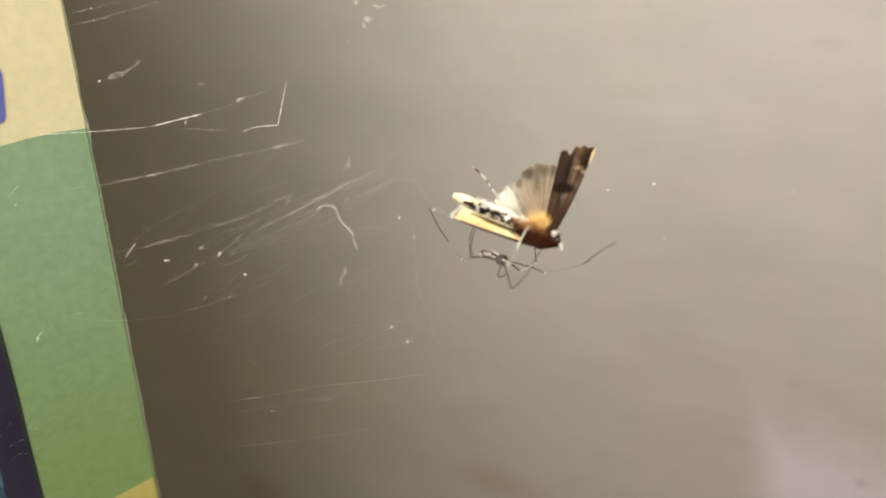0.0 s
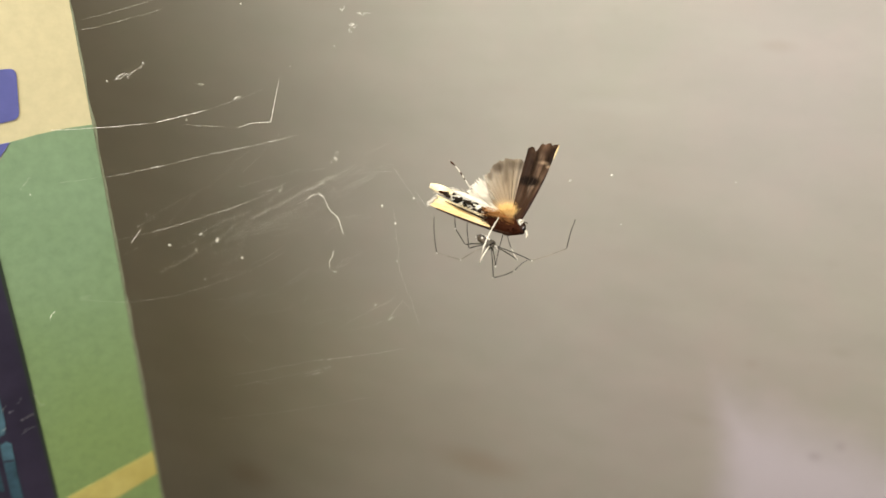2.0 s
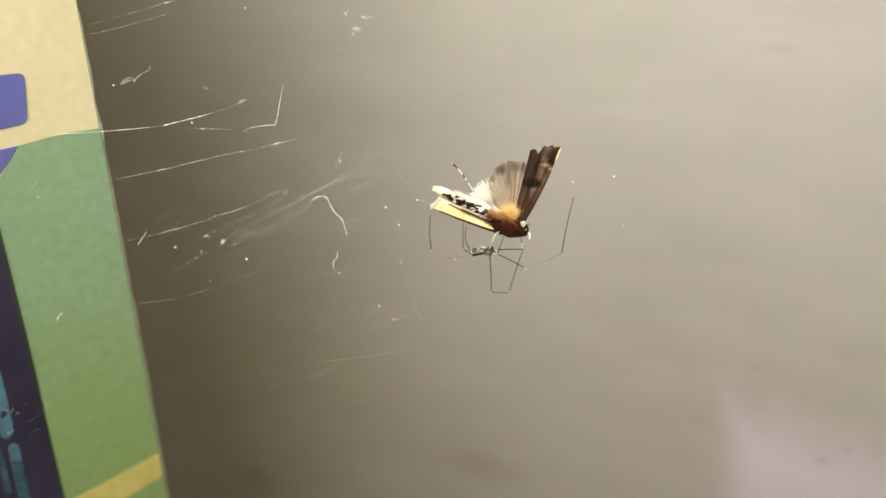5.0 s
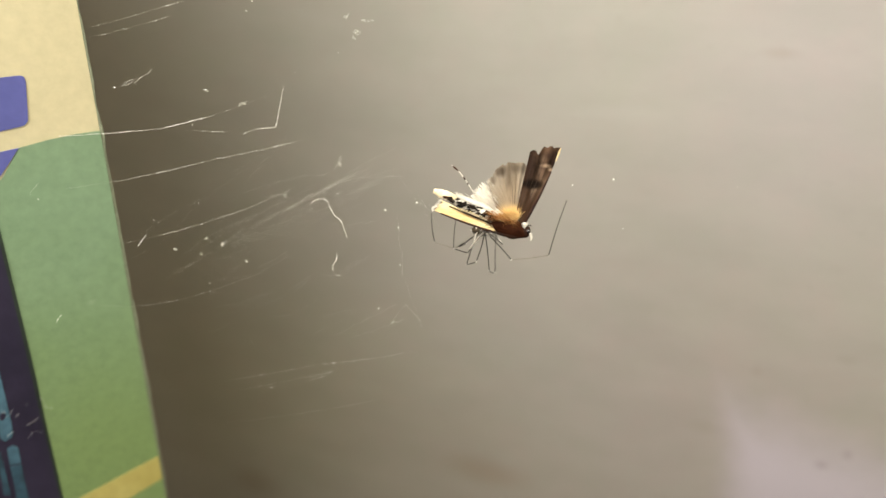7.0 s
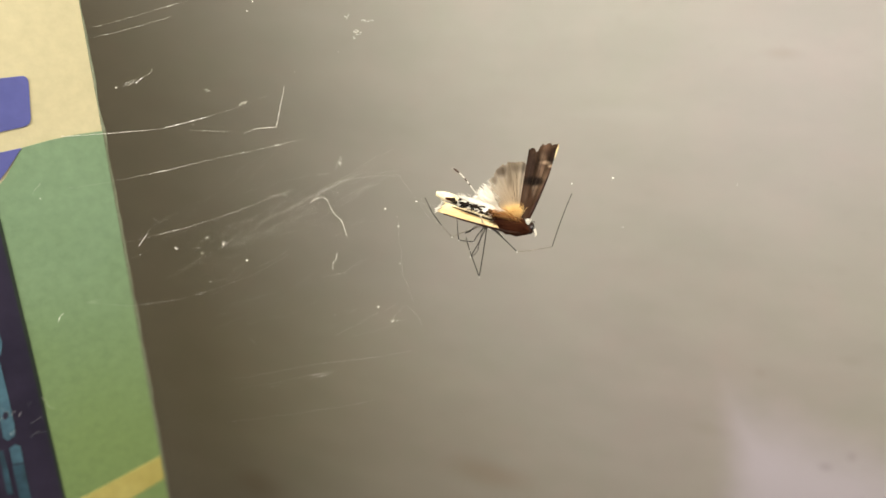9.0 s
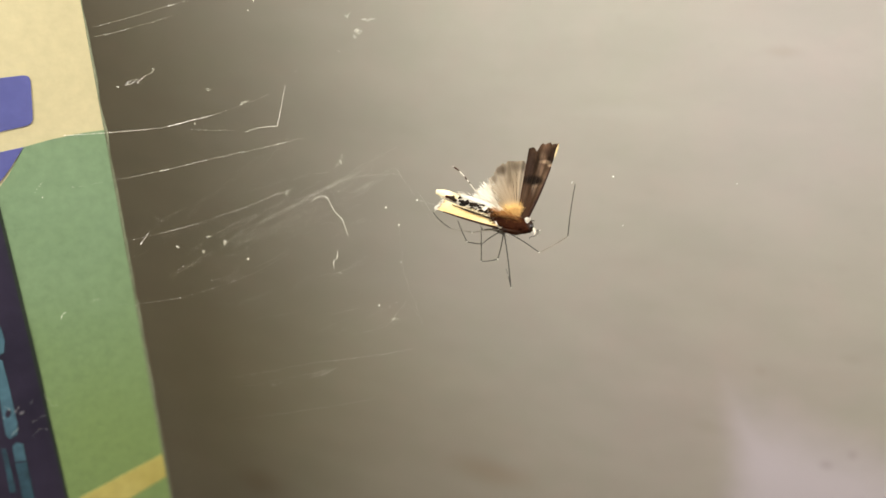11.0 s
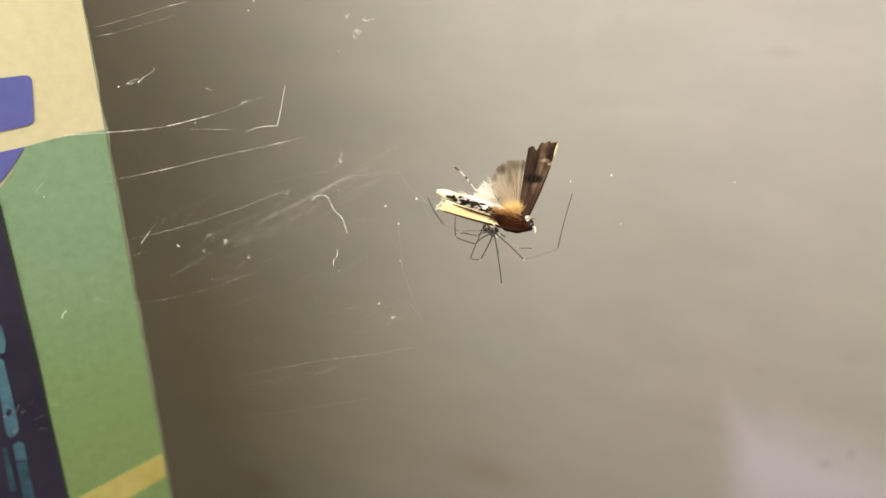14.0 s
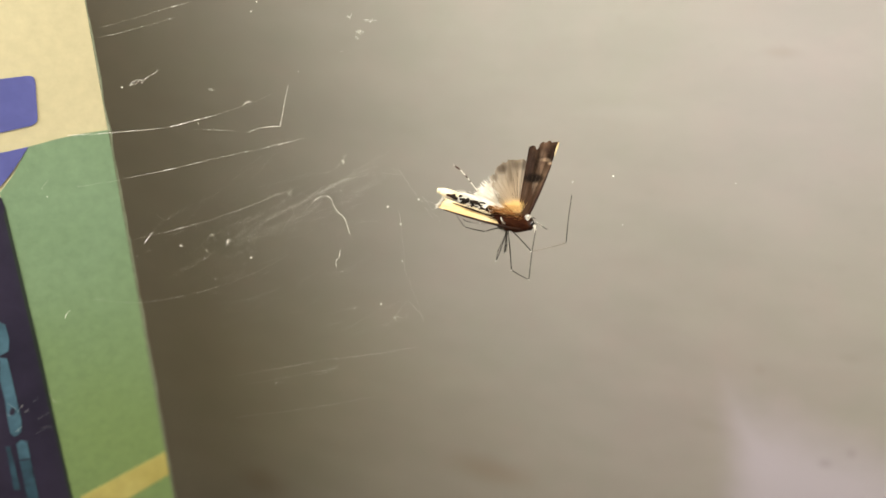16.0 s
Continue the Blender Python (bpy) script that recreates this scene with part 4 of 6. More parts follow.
    part("antenna", rod(((2.3, -0.3, 0.25), (2.65, -0.35, 0.3), (2.85, -0.4, 0.2)), (0.06, 0.05, 0.03)), VEIN, head)
    # the wing folded along the belly
    folded = blade(((-1.9, -0.1), (-4.2, 0.8), (-8.3, 2.3)), ((-1.6, -0.78), (-4.8, -0.05), (-9.1, 1.0)), lambda u, v: -0.9 + 0.25 * v - 0.55 * u, 3, lambda u: 0.97 + 0.015 * math.sin(u * 17) + 0.02 * math.sin(u * 41), 8, 0.05)
    folded = part("folded_forewing", folded, STRAW, ob, "straw-coloured folded wing")
    part("wing_fringe", hairs((-8.9, -0.95, 1.0), (-8.1, -0.85, 2.1), 80, 0.5, 0.1, (-1, -0.1, 0.0), 14, None, 0.035), DOWN, folded, "frayed white fringe")
    part("wing_edge", rod(((-8.2, -1.3, 0.72), (-6, -1.42, 0.1), (-3.5, -1.5, -0.5), (-1.0, -1.5, -1.02), (1.0, -1.2, -1.25)), (0.07, 0.1, 0.12, 0.15, 0.13)), CHITIN, folded, "dark brown leading edge")
    # dark rod drawn as the shadow line between abdomen and folded wing
    part("fold_shadow_line", rod(((-7.2, -0.95, 1.62), (-4.8, -1.15, 0.85), (-2.4, -1.25, 0.15)), (0.05, 0.12, 0.1)), VEIN, folded)
    # the raised wings
    hind = part("hindwing", fan((0.7, 0.2, 0.7), ((149, 2.6), (142, 3.2), (136, 4.1), (129, 5.5), (122, 5.6), (114, 6.1), (106, 6.4), (98, 6.6), (90, 6.5), (82, 6.5), (75, 6.4)), -0.2, 0.2, 0.1, 0.05, 3), HINDWING, ob, "grey translucent hindwing")
    for deg, length in ((127, 5.2), (119, 5.4), (111, 5.9), (104, 6.2), (97, 6.3), (91, 6.3), (85, 6.2)):
        a = radians(deg)
        part("vein", rod([(0.7 + math.cos(a) * length * t, 0.2 + 0.2 * t + 0.1 * t * t - 0.06, 0.7 + math.sin(a) * length * t) for t in (0.3, 0.5, 0.75, 0.97)], (0.02, 0.028, 0.026, 0.012), 5), VEIN, hind)
    down = fan((0.5, 0.35, 0.6), ((160, 5.2), (155, 5.6), (150, 5.5), (144, 5.6), (138, 5.5), (132, 5.3), (126, 5.0), (120, 4.2)), -0.14, 0.3, 0.1, 0.16, 12, inner=0.2)
    plume((0.5, 0.3, 0.6), 128, 161, 4.3, 5.0, 0.8, 200, 22, 0.013, down, 0.05)
    plume((0.5, 0.1, 0.6), 134, 160, 2.6, 4.0, 1.1, 150, 24, 0.02, down, 0.0)
    part("downy_margin", down, FLUFF, hind, "white downy inner margin")
    notch = lambda u: 0.965 + 0.03 * noise.noise(Vector((u * 7, 2.5, 0))) + 0.015 * noise.noise(Vector((u * 23, 8.5, 0))) + 0.05 * min(1, max(0, (u - 0.3) * 8)) - 0.07 * math.exp(-((u - 0.3) / 0.06) ** 2)
    fore = blade(((0.75, 1.0), (1.3, 4.9), (1.95, 8.75)), ((1.75, 0.25), (4.25, 4.7), (5.5, 9.1)), lambda u, v: -0.35 - 0.45 * v + 0.1 * u, 5, notch, 6)
    fore = part("forewing", fore, FOREWING, ob, "dark brown forewing with pale tip")
    for u in (0.18, 0.4, 0.58, 0.76):
        line = [Vector((0.75, 0, 1.0)).lerp(Vector((1.75, 0, 0.25)), u), Vector((1.3, 0, 4.9)).lerp(Vector((4.2, 0, 4.6)), u), Vector((1.95, 0, 8.75)).lerp(Vector((5.5, 0, 9.1)), u)]
        pts = []
        for t in (0.15, 0.4, 0.65, 0.92):
            q = bend(*line, t)
            pts.append((q.x, -0.5 - 0.45 * t + 0.1 * u, q.z))
        part("vein", rod(pts, (0.02, 0.028, 0.026, 0.012), 5), VEIN, fore)
    rimline = (Vector((1.75, 0, 0.25)), Vector((4.25, 0, 4.7)), Vector((5.5, 0, 9.1)))
    edge = [bend(*rimline, t) for t in (0.0, 0.12, 0.25, 0.4, 0.55, 0.7)]
    part("costal_edge", rod([(q.x, -0.35 - 0.06 * k, q.z) for k, q in enumerate(edge)], (0.2, 0.2, 0.17, 0.13, 0.09, 0.06)), CHITIN, fore, "dark stiff front edge")
    tip = [bend(*rimline, t) for t in (0.82, 0.88, 0.94, 1.0)]
    part("pale_tip", rod([(q.x, -0.72 - 0.03 * k, q.z) for k, q in enumerate(tip)], (0.04, 0.1, 0.11, 0.05)), STRAW, fore, "cream wing tip")
    leg = part("leg", rod(((-4.0, 0.1, 3.0), (-4.9, 0.0, 4.1), (-5.6, -0.1, 4.9), (-6.3, -0.1, 5.6), (-7.2, -0.1, 6.2)), (0.055, 0.06, 0.075, 0.06, 0.05)), DOWN, ob, "pale banded hind leg")
    for a, c, wide in (((-7.1, 0, 6.14), (-6.35, 0, 5.64), 0.1), ((-5.75, 0, 5.08), (-5.45, 0, 4.7), 0.09), ((-5.2, 0, 4.45), (-5.05, 0, 4.25), 0.08)):
        part("leg_band", spindle(Vector(a) + Vector((0, -0.12, 0)), Vector(c) + Vector((0, -0.12, 0)), (0.05, wide, wide * 0.8, 0.05), (0.05, wide, wide * 0.8, 0.05), 8, 0.3), FUR, leg)
    for kid in ob.children_recursive:
        kid.data.transform(Matrix.Diagonal((1, 1, MOTH_HEIGHT, 1)))
    return ob


moth = build_moth()


# ---- the spider ----
# Joints in mm (right, up, away) in the web's frame; the legs keep the lengths in SIZES: thigh, shin and foot.
BODY, LEGS = [], {}


def crouch(t, chest, tail):
    BODY.append((t, Vector((chest[0], chest[2], chest[1])), Vector((tail[0], tail[2], tail[1]))))


def stance(leg, t, knee, ankle, toe):
    LEGS.setdefault(leg, []).append((t, *(Vector((p[0], p[2], p[1])) for p in (knee, ankle, toe))))


SIZES = {
    "R1": (5.32, 4.84, 7.26),
    "R2": (7.06, 3.23, 6.49),
    "R3": (4.34, 3.20, 4.50),
    "R4": (4.41, 3.20, 4.85),
    "L1": (4.53, 3.20, 4.53),
    "L2": (4.20, 3.20, 4.50),
    "L3": (4.20, 3.20, 4.50),
    "L4": (4.80, 3.80, 5.10),
}
crouch(0.0, (4.14, 0.14, 3.50), (1.96, 0.84, 4.94))
stance("R1", 0.0, (8.58, -1.15, 0.88), (12.98, -0.30, 2.72), (15.03, 2.10, -3.82))
stance("R2", 0.0, (4.68, -2.69, -2.94), (6.51, -0.50, -4.45), (8.34, 1.42, 1.46))
stance("R3", 0.0, (6.44, -1.25, 6.90), (8.55, -0.36, 9.13), (8.23, 3.59, 6.99))
stance("R4", 0.0, (3.40, -1.63, -0.47), (4.80, -1.17, 2.37), (5.49, -1.40, 7.16))
stance("L1", 0.0, (-0.25, 0.15, 4.65), (-1.63, 1.95, 6.90), (-3.90, 5.87, 6.66))
stance("L2", 0.0, (0.73, 0.37, 5.95), (0.53, 1.99, 3.20), (1.27, 4.03, 7.14))
stance("L3", 0.0, (1.13, 0.17, 6.43), (0.72, 1.37, 3.50), (1.33, 4.10, -0.03))
stance("L4", 0.0, (4.69, -0.18, -1.26), (5.08, 1.52, -4.64), (6.75, 3.81, -0.40))
crouch(0.1, (4.60, 1.19, 3.50), (3.60, 1.80, 5.93))
stance("L1", 0.1, (2.07, -1.36, 6.26), (-0.49, -0.23, 7.81), (-1.62, 3.55, 5.59))
stance("L2", 0.1, (2.28, 0.28, 6.88), (1.02, 2.13, 4.60), (1.45, 4.58, 8.35))
stance("L3", 0.1, (1.44, 2.78, 5.77), (-0.86, 3.86, 3.82), (-3.39, 5.63, 0.55))
stance("L4", 0.1, (4.96, 1.51, -1.28), (5.71, 3.32, -4.53), (7.35, 5.30, -0.12))
stance("R2", 0.1, (5.14, -2.92, -2.22), (5.50, -2.23, -5.35), (7.71, -0.65, 0.54))
stance("R3", 0.1, (6.24, -0.70, 7.05), (9.16, -0.08, 8.20), (7.90, 1.70, 4.26))
stance("R4", 0.1, (3.69, -1.49, 0.12), (5.49, -1.83, 2.74), (7.04, -1.22, 7.30))
crouch(0.3, (4.60, 1.19, 3.50), (3.60, 1.80, 5.93))
stance("L1", 0.3, (2.07, -1.36, 6.26), (-0.49, -0.23, 7.81), (-1.62, 3.55, 5.59))
stance("L2", 0.3, (2.28, 0.28, 6.88), (1.02, 2.13, 4.60), (1.45, 4.58, 8.35))
stance("L3", 0.3, (1.44, 2.78, 5.77), (-0.86, 3.86, 3.82), (-3.39, 5.63, 0.55))
stance("L4", 0.3, (4.96, 1.51, -1.28), (5.71, 3.32, -4.53), (7.35, 5.30, -0.12))
stance("R1", 0.3, (7.17, -2.85, 1.18), (11.95, -3.11, 1.90), (14.80, -0.22, -4.12))
stance("R2", 0.3, (5.14, -2.92, -2.22), (5.50, -2.23, -5.35), (7.71, -0.65, 0.54))
stance("R3", 0.3, (6.24, -0.70, 7.05), (9.16, -0.08, 8.20), (7.90, 1.70, 4.26))
stance("R4", 0.3, (3.69, -1.49, 0.12), (5.49, -1.83, 2.74), (7.04, -1.22, 7.30))
crouch(0.4, (4.60, 1.19, 3.50), (3.60, 1.80, 5.93))
stance("L1", 0.4, (2.07, -1.36, 6.26), (-0.49, -0.23, 7.81), (-1.62, 3.55, 5.59))
stance("L2", 0.4, (2.28, 0.28, 6.88), (1.02, 2.13, 4.60), (1.45, 4.58, 8.35))
stance("L3", 0.4, (1.44, 2.78, 5.77), (-0.86, 3.86, 3.82), (-3.39, 5.63, 0.55))
stance("L4", 0.4, (4.96, 1.51, -1.28), (5.71, 3.32, -4.53), (7.35, 5.30, -0.12))
stance("R1", 0.4, (7.17, -2.85, 1.18), (11.95, -3.11, 1.90), (14.80, -0.22, -4.12))
stance("R2", 0.4, (5.14, -2.92, -2.22), (5.50, -2.23, -5.35), (7.71, -0.65, 0.54))
stance("R3", 0.4, (6.24, -0.70, 7.05), (9.16, -0.08, 8.20), (7.90, 1.70, 4.26))
stance("R4", 0.4, (3.69, -1.49, 0.12), (5.49, -1.83, 2.74), (7.04, -1.22, 7.30))
crouch(0.5, (3.74, -0.73, 3.50), (1.39, 0.20, 4.44))
stance("R1", 0.5, (6.91, -2.87, -0.20), (11.34, -2.87, 1.75), (14.61, -0.88, -4.42))
stance("R2", 0.5, (2.90, -4.41, -2.47), (5.03, -2.72, -4.22), (7.03, 0.49, 1.05))
stance("R3", 0.5, (6.73, -1.65, 6.51), (8.78, -0.73, 8.79), (8.20, 2.88, 6.16))
stance("R4", 0.5, (2.76, -1.92, -0.63), (4.71, -2.69, 1.78), (6.69, -1.63, 6.08))
stance("L1", 0.5, (-0.29, -2.54, 4.49), (-2.39, -0.85, 6.22), (-1.47, 3.45, 5.13))
stance("L2", 0.5, (1.34, -0.07, 6.88), (0.60, 1.57, 4.23), (1.08, 4.69, 7.44))
stance("L3", 0.5, (0.19, 1.50, 3.60), (-2.05, 3.36, 2.26), (-3.92, 5.70, -1.09))
stance("L4", 0.5, (4.00, -0.06, -1.25), (4.94, 1.80, -4.42), (6.55, 3.61, 0.07))
crouch(0.6, (1.55, -1.91, 3.50), (-0.21, -0.70, 5.09))
stance("L1", 0.6, (-2.30, -3.19, 5.53), (-4.15, -1.04, 7.01), (-2.45, 1.91, 4.02))
stance("L2", 0.6, (0.22, -0.51, 7.23), (0.10, 0.59, 4.22), (1.14, 3.64, 7.37))
stance("L3", 0.6, (-1.41, 0.36, 1.58), (-3.31, 2.70, 2.68), (-4.87, 6.19, 0.31))
stance("L4", 0.6, (3.56, -0.56, -0.64), (3.99, 0.23, -4.34), (6.51, 3.28, -1.11))
stance("R1", 0.6, (4.66, -5.11, 0.60), (9.09, -6.06, 2.31), (12.57, -5.39, -4.02))
stance("R2", 0.6, (1.01, -5.99, -2.24), (3.86, -5.82, -3.76), (8.23, -3.17, 0.24))
stance("R3", 0.6, (4.69, -2.44, 6.45), (7.52, -1.45, 7.58), (8.02, 1.78, 4.48))
stance("R4", 0.6, (1.70, -2.48, -0.87), (3.26, -3.36, 1.78), (4.63, -2.88, 6.41))
crouch(0.8, (1.55, -1.91, 3.50), (-0.21, -0.70, 5.09))
stance("L1", 0.8, (-2.30, -3.19, 5.53), (-4.15, -1.04, 7.01), (-2.45, 1.91, 4.02))
stance("L2", 0.8, (0.22, -0.51, 7.23), (0.10, 0.59, 4.22), (1.14, 3.64, 7.37))
stance("L3", 0.8, (-1.41, 0.36, 1.58), (-3.31, 2.70, 2.68), (-4.87, 6.19, 0.31))
stance("L4", 0.8, (3.56, -0.56, -0.64), (3.99, 0.23, -4.34), (6.51, 3.28, -1.11))
stance("R1", 0.8, (4.66, -5.11, 0.60), (9.09, -6.06, 2.31), (12.57, -5.39, -4.02))
stance("R2", 0.8, (1.01, -5.99, -2.24), (3.86, -5.82, -3.76), (8.23, -3.17, 0.24))
stance("R3", 0.8, (4.69, -2.44, 6.45), (7.52, -1.45, 7.58), (8.02, 1.78, 4.48))
stance("R4", 0.8, (1.70, -2.48, -0.87), (3.26, -3.36, 1.78), (4.63, -2.88, 6.41))
crouch(0.9, (1.55, -1.91, 3.50), (-0.21, -0.70, 5.09))
stance("L1", 0.9, (-2.30, -3.19, 5.53), (-4.15, -1.04, 7.01), (-2.45, 1.91, 4.02))
stance("L2", 0.9, (0.22, -0.51, 7.23), (0.10, 0.59, 4.22), (1.14, 3.64, 7.37))
stance("L3", 0.9, (-1.41, 0.36, 1.58), (-3.31, 2.70, 2.68), (-4.87, 6.19, 0.31))
stance("L4", 0.9, (3.56, -0.56, -0.64), (3.99, 0.23, -4.34), (6.51, 3.28, -1.11))
stance("R1", 0.9, (4.66, -5.11, 0.60), (9.09, -6.06, 2.31), (12.57, -5.39, -4.02))
stance("R2", 0.9, (1.01, -5.99, -2.24), (3.86, -5.82, -3.76), (8.23, -3.17, 0.24))
stance("R3", 0.9, (4.69, -2.44, 6.45), (7.52, -1.45, 7.58), (8.02, 1.78, 4.48))
stance("R4", 0.9, (1.70, -2.48, -0.87), (3.26, -3.36, 1.78), (4.63, -2.88, 6.41))
crouch(1.0, (2.82, -1.05, 3.50), (0.86, -0.21, 5.15))
stance("R1", 1.0, (6.71, -4.44, 2.19), (11.46, -4.90, 1.41), (15.21, -4.06, -4.75))
stance("R2", 1.0, (2.58, -5.28, -2.15), (5.47, -5.17, -3.59), (10.30, -2.10, -0.53))
stance("R3", 1.0, (5.25, -2.31, 6.87), (8.06, -1.38, 8.07), (8.06, 2.09, 5.21))
stance("R4", 1.0, (3.59, -1.26, -0.84), (4.92, -2.19, 1.92), (5.93, -2.03, 6.66))
stance("L1", 1.0, (-0.84, -2.93, 5.39), (-3.11, -1.27, 6.91), (-1.71, 2.43, 4.70))
stance("L2", 1.0, (0.55, 0.25, 6.78), (0.23, 1.62, 3.91), (1.43, 5.39, 6.05))
stance("L3", 1.0, (-0.50, 0.94, 5.12), (-2.50, 2.81, 3.47), (-3.38, 4.14, -0.74))
stance("L4", 1.0, (4.41, -0.43, -0.99), (5.23, 1.28, -4.28), (6.78, 3.39, 0.09))
crouch(1.2, (4.67, 0.84, 3.50), (3.07, 1.72, 5.44))
stance("L1", 1.2, (1.81, -1.65, 5.97), (-1.12, -0.80, 6.95), (-0.84, 3.50, 5.56))
stance("L2", 1.2, (1.59, 0.26, 6.29), (0.83, 1.91, 3.65), (0.88, 3.51, -0.55))
stance("L3", 1.2, (2.17, 2.28, 6.55), (0.03, 3.07, 4.30), (-1.51, 3.84, 0.14))
stance("L4", 1.2, (4.31, 0.45, -1.27), (4.24, 0.02, -5.05), (6.29, 3.36, -1.78))
stance("R1", 1.2, (8.94, -1.04, 0.94), (13.03, 0.05, -1.39), (15.01, 3.83, -7.26))
stance("R2", 1.2, (4.85, -2.57, -2.68), (6.93, -2.02, -5.09), (11.28, 0.62, -1.07))
stance("R3", 1.2, (6.45, -0.80, 7.10), (7.57, -1.07, 4.12), (7.35, 1.76, 0.63))
stance("R4", 1.2, (3.77, -1.70, 6.99), (4.74, -2.89, 9.80), (5.42, -3.57, 14.55))
crouch(1.4, (4.67, 0.84, 3.50), (3.07, 1.72, 5.44))
stance("L1", 1.4, (1.81, -1.65, 5.97), (-1.12, -0.80, 6.95), (-0.84, 3.50, 5.56))
stance("L2", 1.4, (1.59, 0.26, 6.29), (0.83, 1.91, 3.65), (0.88, 3.51, -0.55))
stance("L3", 1.4, (2.17, 2.28, 6.55), (0.03, 3.07, 4.30), (-1.51, 3.84, 0.14))
stance("L4", 1.4, (4.31, 0.45, -1.27), (4.24, 0.02, -5.05), (6.29, 3.36, -1.78))
stance("R1", 1.4, (9.32, -1.66, 2.83), (12.57, -1.00, -0.69), (13.64, 4.78, -4.95))
stance("R2", 1.4, (4.80, -2.82, -2.53), (7.63, -1.82, -3.74), (11.34, 3.49, -3.47))
stance("R3", 1.4, (6.45, -0.80, 7.10), (7.57, -1.07, 4.12), (7.35, 1.76, 0.63))
stance("R4", 1.4, (3.77, -1.70, 6.99), (4.74, -2.89, 9.80), (5.42, -3.57, 14.55))
crouch(1.5, (3.95, -0.67, 3.50), (1.71, 0.82, 3.59))
stance("R1", 1.5, (5.89, -4.40, 0.24), (10.48, -5.16, 1.55), (13.29, -2.50, -4.60))
stance("R2", 1.5, (2.81, -4.68, -2.20), (5.56, -4.87, -3.88), (9.82, -2.08, 0.14))
stance("R3", 1.5, (5.73, -1.98, 7.23), (8.56, -1.38, 8.59), (8.17, 1.86, 5.49))
stance("R4", 1.5, (2.81, -1.60, -0.66), (3.07, -3.19, 2.11), (3.08, -5.33, 6.46))
stance("L1", 1.5, (0.17, -2.46, 5.23), (-2.42, -1.11, 6.55), (-1.37, 3.23, 5.82))
stance("L2", 1.5, (1.24, -0.13, 6.66), (0.41, 1.50, 4.03), (1.12, 3.98, 7.72))
stance("L3", 1.5, (0.45, 1.65, 3.53), (-1.90, 3.31, 2.14), (-3.28, 4.71, -1.91))
stance("L4", 1.5, (4.26, -0.09, -1.25), (4.98, 1.54, -4.61), (6.61, 3.62, -0.25))
crouch(1.6, (2.37, -1.78, 3.50), (0.48, -0.73, 5.05))
stance("L1", 1.6, (-1.71, -3.08, 4.97), (-3.73, -1.20, 6.59), (-2.72, 1.41, 10.15))
stance("L2", 1.6, (0.21, -0.21, 0.26), (0.29, 1.76, -2.26), (0.76, 3.46, -6.40))
stance("L3", 1.6, (-0.91, -2.57, 6.01), (-2.90, -0.71, 4.33), (-3.87, 0.91, 0.25))
stance("L4", 1.6, (3.56, -0.77, -1.04), (4.22, 0.13, -4.67), (6.63, 3.38, -1.57))
stance("R1", 1.6, (4.56, -6.07, 5.76), (7.59, -7.03, 2.11), (11.18, -6.14, -4.14))
stance("R2", 1.6, (1.57, -5.80, -2.25), (4.29, -6.62, -3.78), (8.30, -6.77, 1.32))
stance("R3", 1.6, (5.31, -2.72, 6.55), (7.91, -1.73, 8.13), (8.22, 1.79, 5.34))
stance("R4", 1.6, (1.73, -3.32, -0.58), (2.09, -4.02, 2.52), (2.56, -4.35, 7.33))
crouch(1.7, (2.37, -1.78, 3.50), (0.48, -0.73, 5.05))
stance("L1", 1.7, (-1.71, -3.08, 4.97), (-3.73, -1.20, 6.59), (-2.72, 1.41, 10.15))
stance("L2", 1.7, (0.21, -0.21, 0.26), (0.29, 1.76, -2.26), (0.76, 3.46, -6.40))
stance("L3", 1.7, (-0.90, -2.58, 6.02), (-2.97, -0.79, 7.68), (-3.09, -2.32, 3.45))
stance("L4", 1.7, (3.56, -0.77, -1.04), (4.22, 0.13, -4.67), (6.63, 3.38, -1.57))
stance("R1", 1.7, (4.56, -6.07, 5.76), (7.59, -7.03, 2.11), (11.18, -6.14, -4.14))
stance("R2", 1.7, (1.57, -5.80, -2.25), (4.29, -6.62, -3.78), (8.30, -6.77, 1.32))
stance("R3", 1.7, (5.31, -2.72, 6.55), (7.91, -1.73, 8.13), (8.22, 1.79, 5.34))
stance("R4", 1.7, (1.73, -3.32, -0.58), (2.09, -4.02, 2.52), (2.56, -4.35, 7.33))
crouch(1.8, (2.83, -1.34, 3.50), (1.24, -0.36, 5.45))
crouch(2.0, (5.96, 0.08, 3.50), (4.65, 0.96, 5.69))
stance("R1", 2.0, (10.87, -1.85, 2.78), (15.31, -0.42, 4.05), (15.13, 2.92, -2.40))
stance("R2", 2.0, (5.83, -3.61, -2.52), (7.96, -2.73, -4.78), (10.26, -1.69, 1.19))
stance("R3", 2.0, (9.39, -1.84, 5.34), (8.98, -0.50, 8.22), (8.10, 1.79, 4.45))
stance("R4", 2.0, (6.28, -2.43, -0.11), (6.73, -1.41, 2.88), (7.82, 1.51, 6.60))
stance("L1", 2.0, (2.41, -1.84, 5.56), (-0.52, -1.02, 6.56), (-0.87, 3.49, 6.46))
stance("L2", 2.0, (3.01, 0.03, 6.49), (1.74, 2.00, 4.30), (1.92, 4.87, 7.76))
stance("L3", 2.0, (3.52, -0.47, 6.88), (3.25, 0.96, 4.03), (3.06, 2.96, -0.00))
stance("L4", 2.0, (4.35, -1.96, -0.54), (4.58, -0.25, -3.93), (6.61, 3.27, -0.84))
crouch(2.5, (6.67, 0.13, 3.50), (4.88, 0.39, 5.50))
